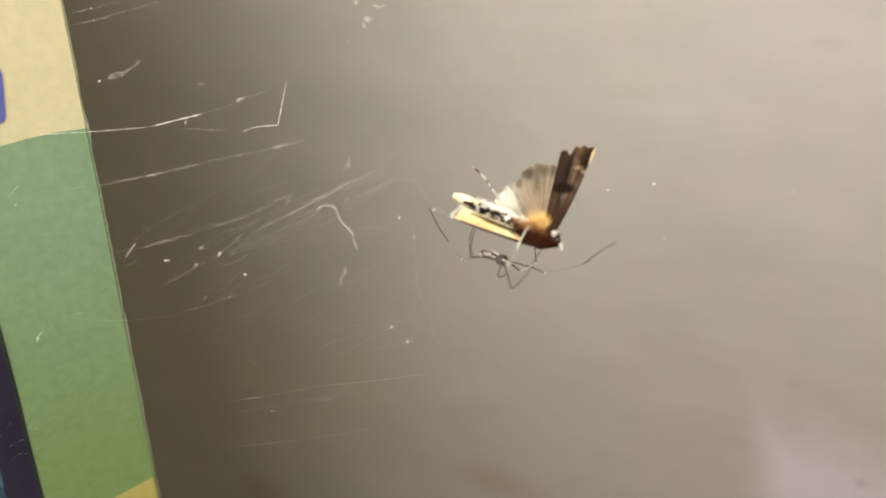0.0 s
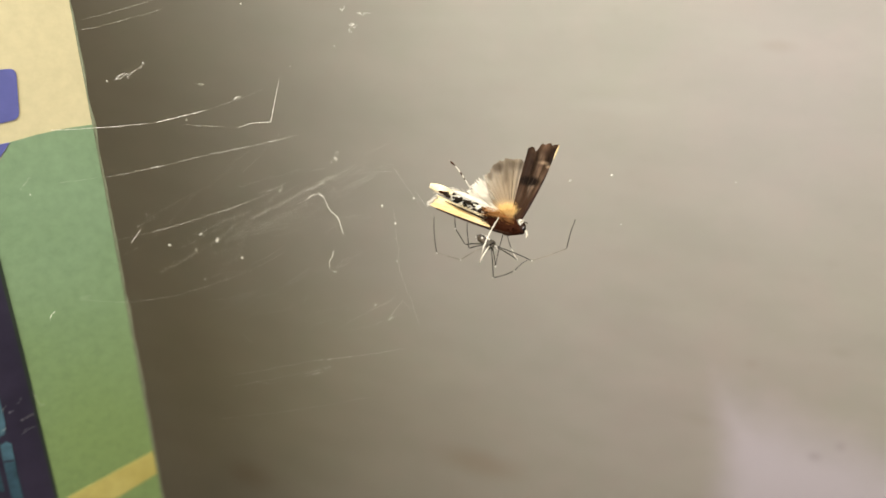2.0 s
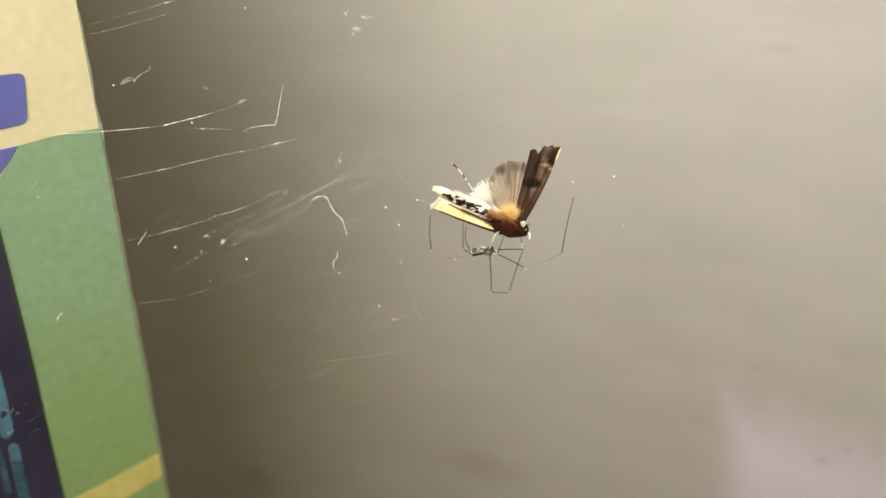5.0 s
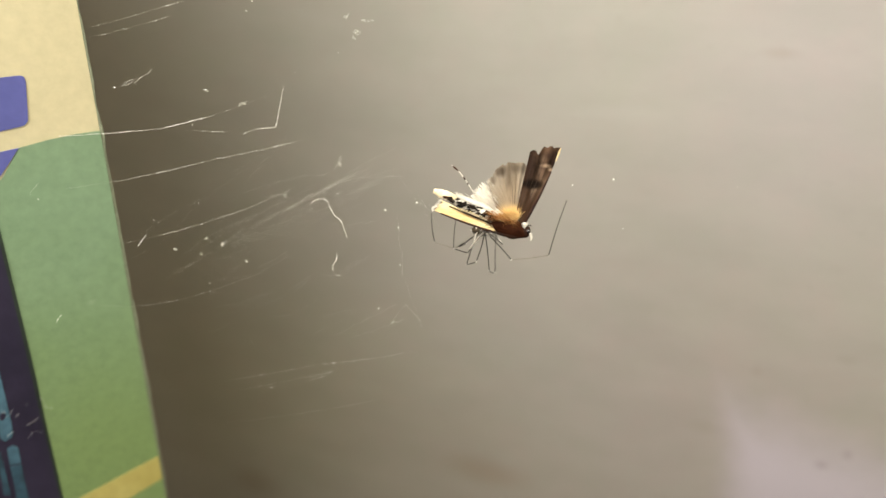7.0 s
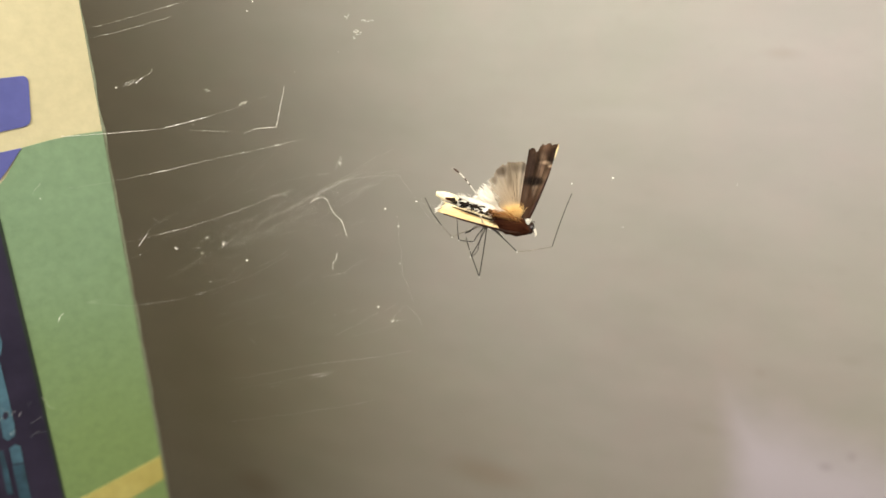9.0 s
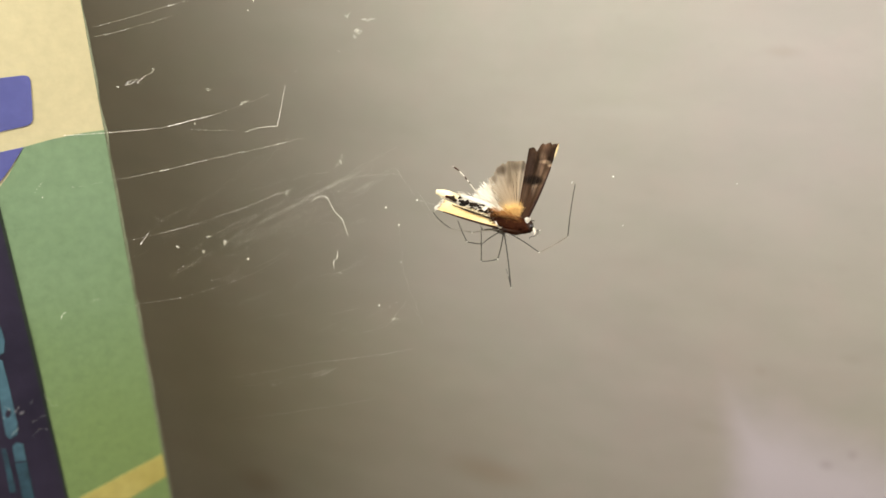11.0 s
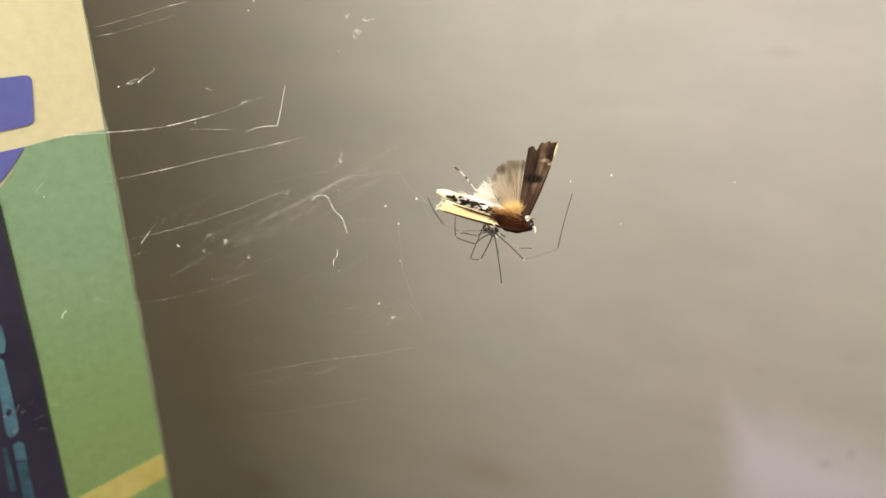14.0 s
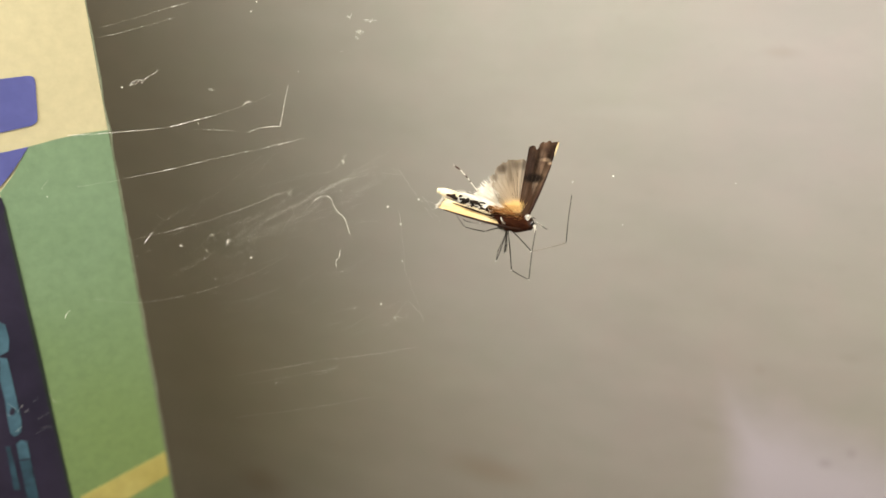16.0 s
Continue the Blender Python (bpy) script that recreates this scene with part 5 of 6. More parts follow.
stance("R1", 2.5, (10.62, -1.89, 0.56), (14.90, 0.29, 1.08), (14.83, 6.40, -2.83))
stance("R2", 2.5, (6.07, -4.05, -2.16), (7.98, -3.52, -4.70), (11.38, 0.64, -1.06))
stance("R3", 2.5, (9.74, -1.18, 6.27), (9.50, -0.17, 9.30), (8.23, 1.64, 5.38))
stance("R4", 2.5, (6.82, -2.32, -0.16), (7.28, -0.74, 2.58), (7.87, 1.65, 6.76))
stance("L1", 2.5, (2.43, -1.44, 3.62), (-0.31, -0.65, 5.08), (-0.79, 3.71, 3.93))
stance("L2", 2.5, (3.59, 0.17, 6.35), (2.03, 1.65, 3.99), (1.99, 5.06, 6.92))
stance("L3", 2.5, (4.11, -0.48, 6.77), (3.60, 0.61, 3.81), (3.27, 2.82, -0.10))
stance("L4", 2.5, (4.58, -1.99, -0.26), (4.61, -0.28, -3.66), (6.59, 3.27, -0.57))
crouch(3.0, (6.78, 1.30, 3.50), (5.06, 1.51, 5.57))
stance("R1", 3.0, (10.22, -2.57, 2.27), (14.80, -1.09, 2.79), (15.25, 6.00, 1.27))
stance("R2", 3.0, (6.15, -2.56, -2.38), (7.42, -1.50, -5.15), (9.31, 1.30, 0.38))
stance("R3", 3.0, (10.49, -0.91, 3.92), (10.43, 0.23, 6.91), (9.58, 1.51, 2.68))
stance("R4", 3.0, (7.28, -1.34, 0.00), (7.43, -0.41, 3.06), (7.64, 1.30, 7.60))
stance("L1", 3.0, (3.75, -1.03, 5.92), (0.66, -0.97, 6.76), (-0.44, 3.42, 6.67))
stance("L2", 3.0, (3.99, 0.45, 6.52), (2.14, 1.79, 4.28), (2.10, 5.09, 7.34))
stance("L3", 3.0, (5.25, -1.53, 6.19), (3.74, 1.29, 6.27), (3.28, 3.13, 2.19))
stance("L4", 3.0, (4.84, -1.54, 0.16), (4.54, -0.15, -3.36), (6.67, 3.16, -0.12))
crouch(3.5, (6.68, 1.48, 3.50), (4.72, 1.00, 5.30))
stance("R1", 3.5, (10.11, -2.40, 2.30), (14.69, -0.92, 2.83), (15.55, 6.27, 2.23))
stance("R2", 3.5, (6.98, -2.69, -2.19), (8.43, -1.52, -4.83), (10.27, 4.49, -3.22))
stance("R3", 3.5, (9.58, -1.11, 5.42), (10.50, -1.03, 8.49), (10.62, 1.55, 4.80))
stance("R4", 3.5, (6.62, -1.66, 0.40), (7.02, -0.72, 3.44), (7.26, 1.00, 7.96))
stance("L1", 3.5, (3.69, -1.11, 5.72), (0.61, -0.98, 6.57), (-0.46, 3.02, 4.74))
stance("L2", 3.5, (4.02, 0.44, 6.58), (2.17, 1.83, 4.38), (1.98, 5.42, 7.08))
stance("L3", 3.5, (5.10, -1.67, 5.79), (3.31, -0.37, 3.48), (2.78, 3.13, 0.71))
stance("L4", 3.5, (5.41, -1.79, 0.22), (5.28, -0.60, -3.39), (6.57, 3.11, -0.13))
crouch(4.0, (6.78, 1.16, 3.50), (4.83, 1.02, 5.36))
stance("R1", 4.0, (10.25, -1.92, 0.90), (14.78, -0.33, 1.52), (14.94, 6.36, -1.29))
stance("R2", 4.0, (7.11, -3.32, -1.95), (8.62, -2.43, -4.66), (9.59, 3.97, -5.05))
stance("R3", 4.0, (10.08, -1.09, 5.20), (9.83, 0.29, 8.08), (9.03, 1.71, 3.88))
stance("R4", 4.0, (6.81, -1.35, -0.12), (6.39, -0.34, 2.88), (7.11, 1.02, 7.48))
stance("L1", 4.0, (3.44, -1.01, 5.65), (0.25, -0.81, 5.69), (-0.74, 3.61, 5.57))
stance("L2", 4.0, (5.84, -1.26, 6.80), (3.40, 0.80, 6.87), (2.02, 5.09, 6.74))
stance("L3", 4.0, (4.05, 0.17, 6.53), (3.55, 1.16, 3.53), (3.10, 3.27, -0.42))
stance("L4", 4.0, (5.45, -2.16, 0.30), (5.54, -0.25, -2.98), (6.68, 3.16, 0.64))
crouch(4.2, (5.20, -1.70, 3.50), (3.21, -1.89, 5.32))
stance("R1", 4.2, (9.98, -2.86, 1.50), (14.12, -0.53, 2.44), (15.04, 6.11, -0.36))
stance("R2", 4.2, (4.71, -6.21, -1.91), (6.76, -6.01, -4.40), (9.86, -1.31, -1.18))
stance("R3", 4.2, (9.43, -0.88, 3.03), (10.03, -0.02, 6.05), (9.06, 2.20, 2.26))
stance("R4", 4.2, (6.32, -0.07, -0.44), (7.04, 1.05, 2.47), (7.94, 2.12, 7.11))
stance("L1", 4.2, (0.81, -2.28, 4.47), (-1.98, -1.04, 5.44), (-1.55, 3.47, 5.33))
stance("L2", 4.2, (3.88, -1.10, 7.44), (2.49, -0.20, 4.70), (2.08, 4.28, 4.52))
stance("L3", 4.2, (3.00, -1.80, 7.08), (2.37, 0.71, 5.19), (2.78, 3.21, 1.48))
stance("L4", 4.2, (5.29, -0.26, -1.08), (5.48, 1.05, -4.64), (6.87, 3.29, -0.27))
crouch(6.3, (5.96, 1.88, 3.50), (4.12, 1.70, 5.48))
stance("R1", 6.3, (7.82, -1.56, -0.11), (12.56, -1.19, 0.76), (13.35, 5.07, -2.84))
stance("R2", 6.3, (6.58, -2.95, -1.61), (7.85, -3.03, -4.58), (7.57, 2.26, -0.84))
stance("R3", 6.3, (7.98, 0.65, 7.13), (7.65, 1.40, 10.23), (6.61, 2.06, 5.90))
stance("R4", 6.3, (5.25, -1.71, 1.02), (5.98, -0.74, 3.98), (6.57, 1.02, 8.47))
stance("L1", 6.3, (2.37, -0.04, 5.49), (-0.65, 0.67, 6.28), (-1.80, 4.46, 4.09))
stance("L2", 6.3, (4.49, -1.18, 5.98), (2.46, -0.17, 3.73), (3.68, 3.14, 6.52))
stance("L3", 6.3, (4.91, -0.06, 7.08), (3.38, 0.65, 4.36), (2.55, -0.02, -0.01))
stance("L4", 6.3, (4.94, 0.17, -0.87), (4.97, 0.30, -4.67), (5.19, -1.49, 0.10))
crouch(6.5, (5.20, 0.67, 3.50), (3.64, 1.25, 5.63))
stance("R1", 6.5, (9.03, -1.82, 0.78), (13.55, -0.58, 1.99), (14.43, 5.83, -1.32))
stance("R2", 6.5, (5.42, -4.43, -1.38), (6.81, -4.59, -4.29), (7.77, 0.77, -0.77))
stance("R3", 6.5, (8.59, 0.11, 6.13), (10.43, 0.68, 8.70), (10.50, 1.35, 4.25))
stance("R4", 6.5, (3.78, -2.82, 1.20), (2.67, -2.64, 4.19), (3.25, 1.54, 6.58))
stance("L1", 6.5, (1.32, -0.22, 5.66), (-1.36, 1.41, 6.32), (-1.73, 5.09, 3.71))
stance("L2", 6.5, (2.80, -1.64, 6.06), (1.35, -0.28, 3.55), (3.51, 2.94, 5.84))
stance("L3", 6.5, (3.27, 0.19, 7.20), (1.37, -0.36, 4.68), (2.63, -1.60, 0.55))
stance("L4", 6.5, (4.02, 1.30, -1.11), (3.47, 1.89, -4.82), (3.36, 2.71, 0.21))
crouch(6.7, (4.72, 0.03, 3.50), (3.08, 0.24, 5.63))
stance("R1", 6.7, (9.11, -1.30, 0.81), (13.39, 0.50, 2.18), (15.04, 6.68, -1.26))
stance("R2", 6.7, (4.76, -4.82, -1.63), (6.04, -5.47, -4.52), (7.75, -2.98, 1.22))
stance("R3", 6.7, (8.05, -0.41, 6.24), (10.36, 1.09, 7.89), (10.35, 1.74, 3.43))
stance("R4", 6.7, (2.73, -3.31, 1.43), (2.13, -2.18, 4.37), (2.90, -0.34, 8.79))
stance("L1", 6.7, (0.40, -0.59, 4.71), (-1.78, 0.96, 6.47), (-1.53, 5.04, 4.52))
stance("L2", 6.7, (1.67, -1.93, 5.61), (0.93, -0.64, 2.78), (2.53, 2.28, 5.81))
stance("L3", 6.7, (2.05, 0.03, 6.74), (3.37, 1.07, 4.02), (3.67, 2.69, -0.17))
stance("L4", 6.7, (5.32, 0.83, -1.20), (5.21, 1.31, -4.96), (5.80, 2.03, 0.05))
crouch(7.0, (4.94, 2.17, 3.50), (3.67, 2.35, 5.87))
stance("R1", 7.0, (7.91, -1.21, 0.67), (12.52, -0.70, 2.07), (14.18, 5.69, -0.95))
stance("R2", 7.0, (5.15, -2.46, -1.82), (5.58, -2.54, -5.02), (6.04, 1.97, -0.39))
stance("R3", 7.0, (7.41, 0.59, 6.70), (7.07, 1.40, 9.78), (6.04, 2.20, 5.47))
stance("R4", 7.0, (3.80, -1.42, 1.21), (2.77, -1.84, 4.21), (4.09, 1.66, 7.30))
stance("L1", 7.0, (1.33, 0.10, 5.29), (-1.20, 0.95, 7.04), (-1.53, 4.76, 4.62))
stance("L2", 7.0, (2.97, -0.47, 6.11), (1.16, 0.11, 3.53), (1.49, 3.77, 6.13))
stance("L3", 7.0, (1.83, 0.31, 5.62), (2.64, 0.79, 2.56), (3.80, 1.69, -1.69))
stance("L4", 7.0, (3.00, 0.13, -0.39), (3.37, 1.09, -4.04), (3.93, 1.99, 0.95))
crouch(7.5, (5.17, 2.90, 3.50), (3.89, 3.31, 5.84))
stance("R1", 7.5, (8.34, -0.31, 0.68), (12.90, 0.09, 2.26), (14.67, 6.17, -1.30))
stance("R2", 7.5, (4.89, -2.11, -1.47), (4.96, -2.58, -4.66), (5.14, 2.40, -0.51))
stance("R3", 7.5, (7.69, 1.20, 6.60), (7.57, 1.96, 9.70), (6.67, 2.60, 5.34))
stance("R4", 7.5, (4.07, -0.17, 0.53), (3.10, -1.50, 3.28), (4.35, 2.80, 5.15))
stance("L1", 7.5, (1.42, 1.19, 5.39), (-1.20, 1.70, 7.16), (-1.85, 4.98, 4.10))
stance("L2", 7.5, (3.57, 0.49, 6.55), (1.47, 0.84, 4.16), (1.73, 4.00, 7.35))
stance("L3", 7.5, (1.92, 1.33, 5.65), (2.74, 2.06, 2.64), (3.90, 2.70, -1.66))
stance("L4", 7.5, (3.63, 0.82, -0.54), (3.79, 2.07, -4.13), (4.22, 2.83, 0.90))
crouch(7.7, (5.06, 1.77, 3.50), (4.35, 1.88, 6.10))
stance("R1", 7.7, (9.21, -1.03, 1.70), (13.53, 0.05, 3.59), (15.46, 6.63, 1.18))
stance("R2", 7.7, (4.84, -4.68, 0.63), (4.69, -1.84, -0.91), (4.93, 0.81, 5.01))
stance("R3", 7.7, (8.55, 0.39, 5.67), (10.51, 0.98, 8.13), (11.21, 1.98, 3.80))
stance("R4", 7.7, (3.39, -1.69, 1.33), (2.47, -1.55, 4.39), (4.36, 1.33, 7.80))
stance("L1", 7.7, (1.31, 0.82, 5.86), (-1.18, 1.97, 7.51), (-2.53, 4.90, 4.32))
stance("L2", 7.7, (2.73, -0.31, 6.31), (1.14, 0.80, 3.77), (1.67, 4.16, 6.72))
stance("L3", 7.7, (3.99, 1.69, 7.56), (2.82, 1.16, 4.63), (1.23, 0.79, 0.44))
stance("L4", 7.7, (4.02, 2.08, -1.18), (3.97, 2.32, -4.97), (4.20, 3.23, 0.04))
crouch(8.0, (5.23, 0.90, 3.50), (4.67, 1.63, 6.04))
stance("R1", 8.0, (9.69, -1.08, 1.37), (13.59, 0.62, 3.67), (15.72, 7.12, 1.23))
stance("R2", 8.0, (4.42, -6.10, 3.05), (4.06, -4.46, 0.30), (4.06, -4.06, 6.77))
stance("R3", 8.0, (9.12, 0.28, 5.31), (11.21, 1.15, 7.58), (10.91, 1.92, 3.15))
stance("R4", 8.0, (2.75, -1.81, 1.06), (1.94, -1.32, 4.11), (4.32, 2.90, 3.87))
stance("L1", 8.0, (2.21, 1.85, 6.73), (0.22, 3.84, 8.26), (-2.03, 6.38, 5.27))
stance("L2", 8.0, (2.41, -0.35, 6.35), (0.90, 0.90, 3.82), (1.71, 4.14, 6.84))
stance("L3", 8.0, (4.02, 0.36, 7.49), (2.51, -0.35, 4.75), (4.49, 2.93, 2.38))
stance("L4", 8.0, (4.32, 1.37, -1.19), (4.01, 1.82, -4.95), (4.11, 2.52, 0.10))
crouch(8.2, (4.84, 1.57, 3.50), (4.27, 2.18, 6.07))
stance("R1", 8.2, (9.08, -1.16, 1.81), (13.22, 0.33, 3.82), (15.87, 7.02, 2.85))
stance("R2", 8.2, (3.37, -5.32, 3.14), (2.87, -5.44, -0.05), (3.78, -5.05, 6.36))
stance("R3", 8.2, (8.27, 0.06, 5.69), (10.60, 0.78, 7.75), (10.68, 1.91, 3.40))
stance("R4", 8.2, (2.51, -1.49, 1.34), (1.55, -0.91, 4.34), (4.30, 2.34, 6.67))
stance("L1", 8.2, (1.80, 2.91, 6.58), (0.39, 4.08, 9.20), (-2.11, 6.82, 6.59))
stance("L2", 8.2, (1.93, -0.15, 5.99), (0.64, 0.88, 3.25), (1.66, 4.10, 6.23))
stance("L3", 8.2, (3.61, 0.92, 7.46), (1.91, -0.29, 5.04), (4.36, 3.08, 3.32))
crouch(8.5, (4.85, 2.65, 3.50), (4.20, 3.43, 6.00))
stance("R1", 8.5, (8.24, -0.91, 1.48), (12.71, -0.17, 3.18), (14.57, 5.97, -0.23))
stance("R2", 8.5, (3.55, -2.25, -1.41), (3.11, -1.86, -4.59), (3.14, -0.30, 1.71))
stance("R3", 8.5, (7.28, 0.75, 6.55), (6.92, 1.66, 9.60), (5.92, 2.71, 5.33))
stance("R4", 8.5, (2.28, -0.93, 3.52), (3.28, 0.75, 6.05), (4.39, 2.63, 10.39))
stance("L1", 8.5, (1.02, 2.87, 5.91), (-0.26, 3.54, 8.77), (-2.66, 6.42, 6.22))
stance("L2", 8.5, (3.31, 0.54, 6.79), (1.21, 0.95, 4.40), (1.90, 4.14, 7.50))
stance("L3", 8.5, (3.49, -0.45, 5.98), (3.58, -0.30, 2.79), (4.10, 2.13, -0.96))
stance("L4", 8.5, (4.02, 2.78, -1.23), (3.79, 3.03, -5.01), (3.95, 3.61, 0.05))
crouch(9.0, (5.24, 2.87, 3.50), (4.38, 3.51, 5.98))
stance("R1", 9.0, (8.67, -0.44, 1.12), (13.08, 0.17, 3.00), (14.94, 6.36, -0.32))
stance("R2", 9.0, (4.14, -3.36, 0.36), (3.05, -0.32, 0.38), (2.77, 1.41, 6.63))
stance("R3", 9.0, (7.42, 1.41, 6.95), (7.21, 2.05, 10.08), (6.48, 2.65, 5.68))
stance("R4", 9.0, (3.21, -1.05, 3.51), (4.19, -0.37, 6.48), (5.07, 2.79, 10.05))
stance("L1", 9.0, (0.97, 1.36, 3.64), (-0.28, 2.82, 6.20), (-2.34, 6.22, 4.02))
stance("L2", 9.0, (3.70, 0.84, 6.84), (1.81, 1.02, 4.27), (1.72, 4.08, 7.57))
stance("L3", 9.0, (2.56, 1.90, 6.59), (3.38, 2.18, 3.51), (3.89, 2.59, -0.95))
crouch(9.2, (5.24, 2.85, 3.50), (4.38, 3.50, 5.98))
stance("L1", 9.2, (1.33, 1.37, 5.25), (-0.30, 2.85, 7.57), (-2.39, 6.31, 5.52))
crouch(11.3, (7.33, 1.99, 3.50), (6.31, 2.34, 5.98))
stance("R1", 11.3, (11.42, -0.70, 1.42), (15.16, 1.29, 3.76), (15.35, 7.39, -0.19))
stance("R2", 11.3, (8.19, -4.92, 2.36), (7.69, -3.52, -0.50), (8.00, -3.05, 5.96))
crouch(11.5, (7.47, 2.67, 3.50), (6.59, 3.31, 5.97))
stance("R1", 11.5, (11.49, -0.10, 1.38), (15.69, 1.47, 3.19), (15.05, 7.52, -0.78))
stance("R2", 11.5, (9.59, -3.45, 0.68), (9.15, -2.82, -2.45), (9.85, -2.73, 3.99))
stance("R3", 11.5, (11.77, 2.82, 2.94), (11.55, 2.03, 6.04), (10.38, 1.59, 1.71))
stance("R4", 11.5, (6.72, -0.70, 0.75), (4.62, -1.12, 3.12), (4.66, 3.15, 5.41))
stance("L1", 11.5, (3.76, 2.61, 6.10), (0.93, 3.02, 7.54), (-1.16, 4.63, 3.86))
stance("L2", 11.5, (4.83, 1.05, 6.35), (2.85, 1.30, 3.85), (1.65, 4.08, 7.17))
crouch(12.0, (7.34, 2.50, 3.50), (6.60, 3.15, 6.02))
stance("R1", 12.0, (10.43, -0.40, 0.29), (14.78, 0.68, 2.12), (15.06, 6.68, -1.97))
stance("R2", 12.0, (9.16, -3.83, 0.95), (8.62, -1.58, -1.30), (9.14, -1.18, 5.15))
stance("R3", 12.0, (10.85, 2.57, 6.04), (11.91, 2.44, 9.05), (11.95, 2.25, 4.56))
stance("R4", 12.0, (6.07, -0.80, 0.86), (4.22, -1.29, 3.43), (4.80, 3.13, 5.35))
stance("L1", 12.0, (4.37, 2.82, 6.90), (3.16, 3.07, 9.86), (1.98, 3.42, 5.49))
stance("L2", 12.0, (4.85, 1.10, 6.58), (2.66, 1.35, 4.26), (1.51, 4.36, 7.41))
stance("L3", 12.0, (5.24, 2.97, 7.11), (4.39, 3.08, 4.02), (3.88, 3.18, -0.45))
stance("L4", 12.0, (6.47, 2.69, -1.22), (5.90, 2.88, -4.97), (6.09, 3.40, 0.10))
crouch(12.5, (7.17, 2.80, 3.50), (6.50, 3.31, 6.07))
stance("R1", 12.5, (9.03, -0.58, -0.16), (13.71, -0.25, 1.00), (14.23, 5.51, -3.40))
stance("R2", 12.5, (8.63, -3.11, -0.07), (7.72, -0.90, -2.24), (7.62, 0.94, 3.98))
stance("R3", 12.5, (9.21, 1.12, 6.94), (11.91, 1.44, 8.62), (11.26, 2.33, 4.26))
stance("R4", 12.5, (6.31, -0.71, 0.98), (4.54, -1.35, 3.57), (4.86, 3.40, 4.52))
stance("L1", 12.5, (4.56, 2.57, 7.20), (3.43, 2.58, 10.19), (2.02, 2.96, 5.90))
stance("L2", 12.5, (4.89, 1.05, 6.56), (2.48, 1.30, 4.46), (1.55, 4.25, 7.73))
crouch(13.0, (7.17, 2.80, 3.50), (6.51, 3.31, 6.07))
stance("R1", 13.0, (9.15, -0.39, -0.27), (13.74, 0.08, 1.18), (14.15, 5.62, -3.50))
stance("R2", 13.0, (8.51, -3.18, -0.01), (7.73, -0.90, -2.16), (7.20, 1.49, 3.84))
stance("R3", 13.0, (9.22, 1.33, 7.03), (11.93, 1.65, 8.71), (11.28, 2.33, 4.31))
stance("R4", 13.0, (6.31, -0.72, 0.98), (4.47, -1.35, 3.52), (4.89, 3.27, 4.93))
stance("L1", 13.0, (4.57, 2.64, 7.20), (3.21, 2.65, 10.10), (2.02, 2.88, 5.73))
stance("L2", 13.0, (4.89, 0.97, 6.52), (2.56, 1.15, 4.34), (1.55, 4.23, 7.46))
crouch(13.5, (7.05, 2.78, 3.50), (6.38, 3.29, 6.06))
stance("R1", 13.5, (9.16, -0.14, -0.41), (13.54, 0.60, 1.49), (14.35, 5.73, -3.59))
stance("R2", 13.5, (8.76, -3.87, 1.88), (7.58, -0.87, 1.98), (6.76, 2.27, 7.59))
stance("R3", 13.5, (9.24, 1.68, 7.08), (11.83, 1.86, 8.95), (11.18, 2.53, 4.55))
stance("R4", 13.5, (6.16, -0.27, 0.44), (4.39, -1.16, 2.95), (4.97, 3.25, 4.89))
stance("L1", 13.5, (3.84, 2.61, 6.69), (2.47, 2.70, 9.58), (0.97, 3.63, 5.41))
stance("L2", 13.5, (5.14, 1.32, 6.94), (2.52, 1.43, 5.12), (1.43, 4.41, 8.31))
crouch(14.0, (6.12, 1.64, 3.50), (5.13, 2.27, 5.93))
stance("R1", 14.0, (9.56, -1.75, 1.26), (13.87, -0.46, 3.04), (15.22, 6.08, 0.18))
stance("R2", 14.0, (6.84, -4.61, 0.29), (6.39, -2.04, -1.61), (6.74, -0.37, 4.65))
stance("R3", 14.0, (7.87, 1.08, 7.43), (9.86, -0.36, 9.47), (10.86, -0.38, 5.09))
stance("R4", 14.0, (4.35, -1.73, 1.27), (3.22, -1.62, 4.26), (5.07, 2.86, 3.98))
stance("L1", 14.0, (2.06, 1.77, 5.51), (-0.07, 2.71, 7.70), (-2.03, 6.02, 5.32))
stance("L2", 14.0, (3.87, 0.22, 6.75), (1.41, 1.05, 4.88), (1.53, 4.31, 7.98))
stance("L3", 14.0, (4.25, 1.38, 7.25), (3.09, 1.39, 4.27), (1.97, 1.36, -0.08))
stance("L4", 14.0, (5.83, 1.91, -1.28), (5.60, 2.11, -5.07), (5.98, 2.55, -0.00))
crouch(14.2, (5.59, -0.09, 3.50), (4.52, 0.36, 5.94))
stance("R1", 14.2, (10.25, -1.95, 1.73), (14.24, -0.25, 3.87), (15.31, 6.10, 0.52))
stance("R2", 14.2, (5.29, -4.85, -1.71), (6.37, -6.85, -4.00), (8.04, -6.95, 2.27))
stance("R3", 14.2, (9.39, -0.30, 5.58), (12.00, 0.50, 7.25), (12.68, 2.94, 3.53))
stance("R4", 14.2, (3.28, -2.60, 0.70), (2.89, -1.40, 3.65), (5.01, 2.92, 4.21))
stance("L1", 14.2, (1.67, 0.86, 5.56), (-0.68, 2.68, 6.74), (-2.18, 6.09, 4.16))
stance("L2", 14.2, (2.76, -0.35, 6.59), (1.09, 1.05, 4.23), (1.56, 4.28, 7.32))
stance("L3", 14.2, (4.06, -1.79, 7.02), (4.44, -0.71, 4.03), (4.77, -0.39, -0.44))
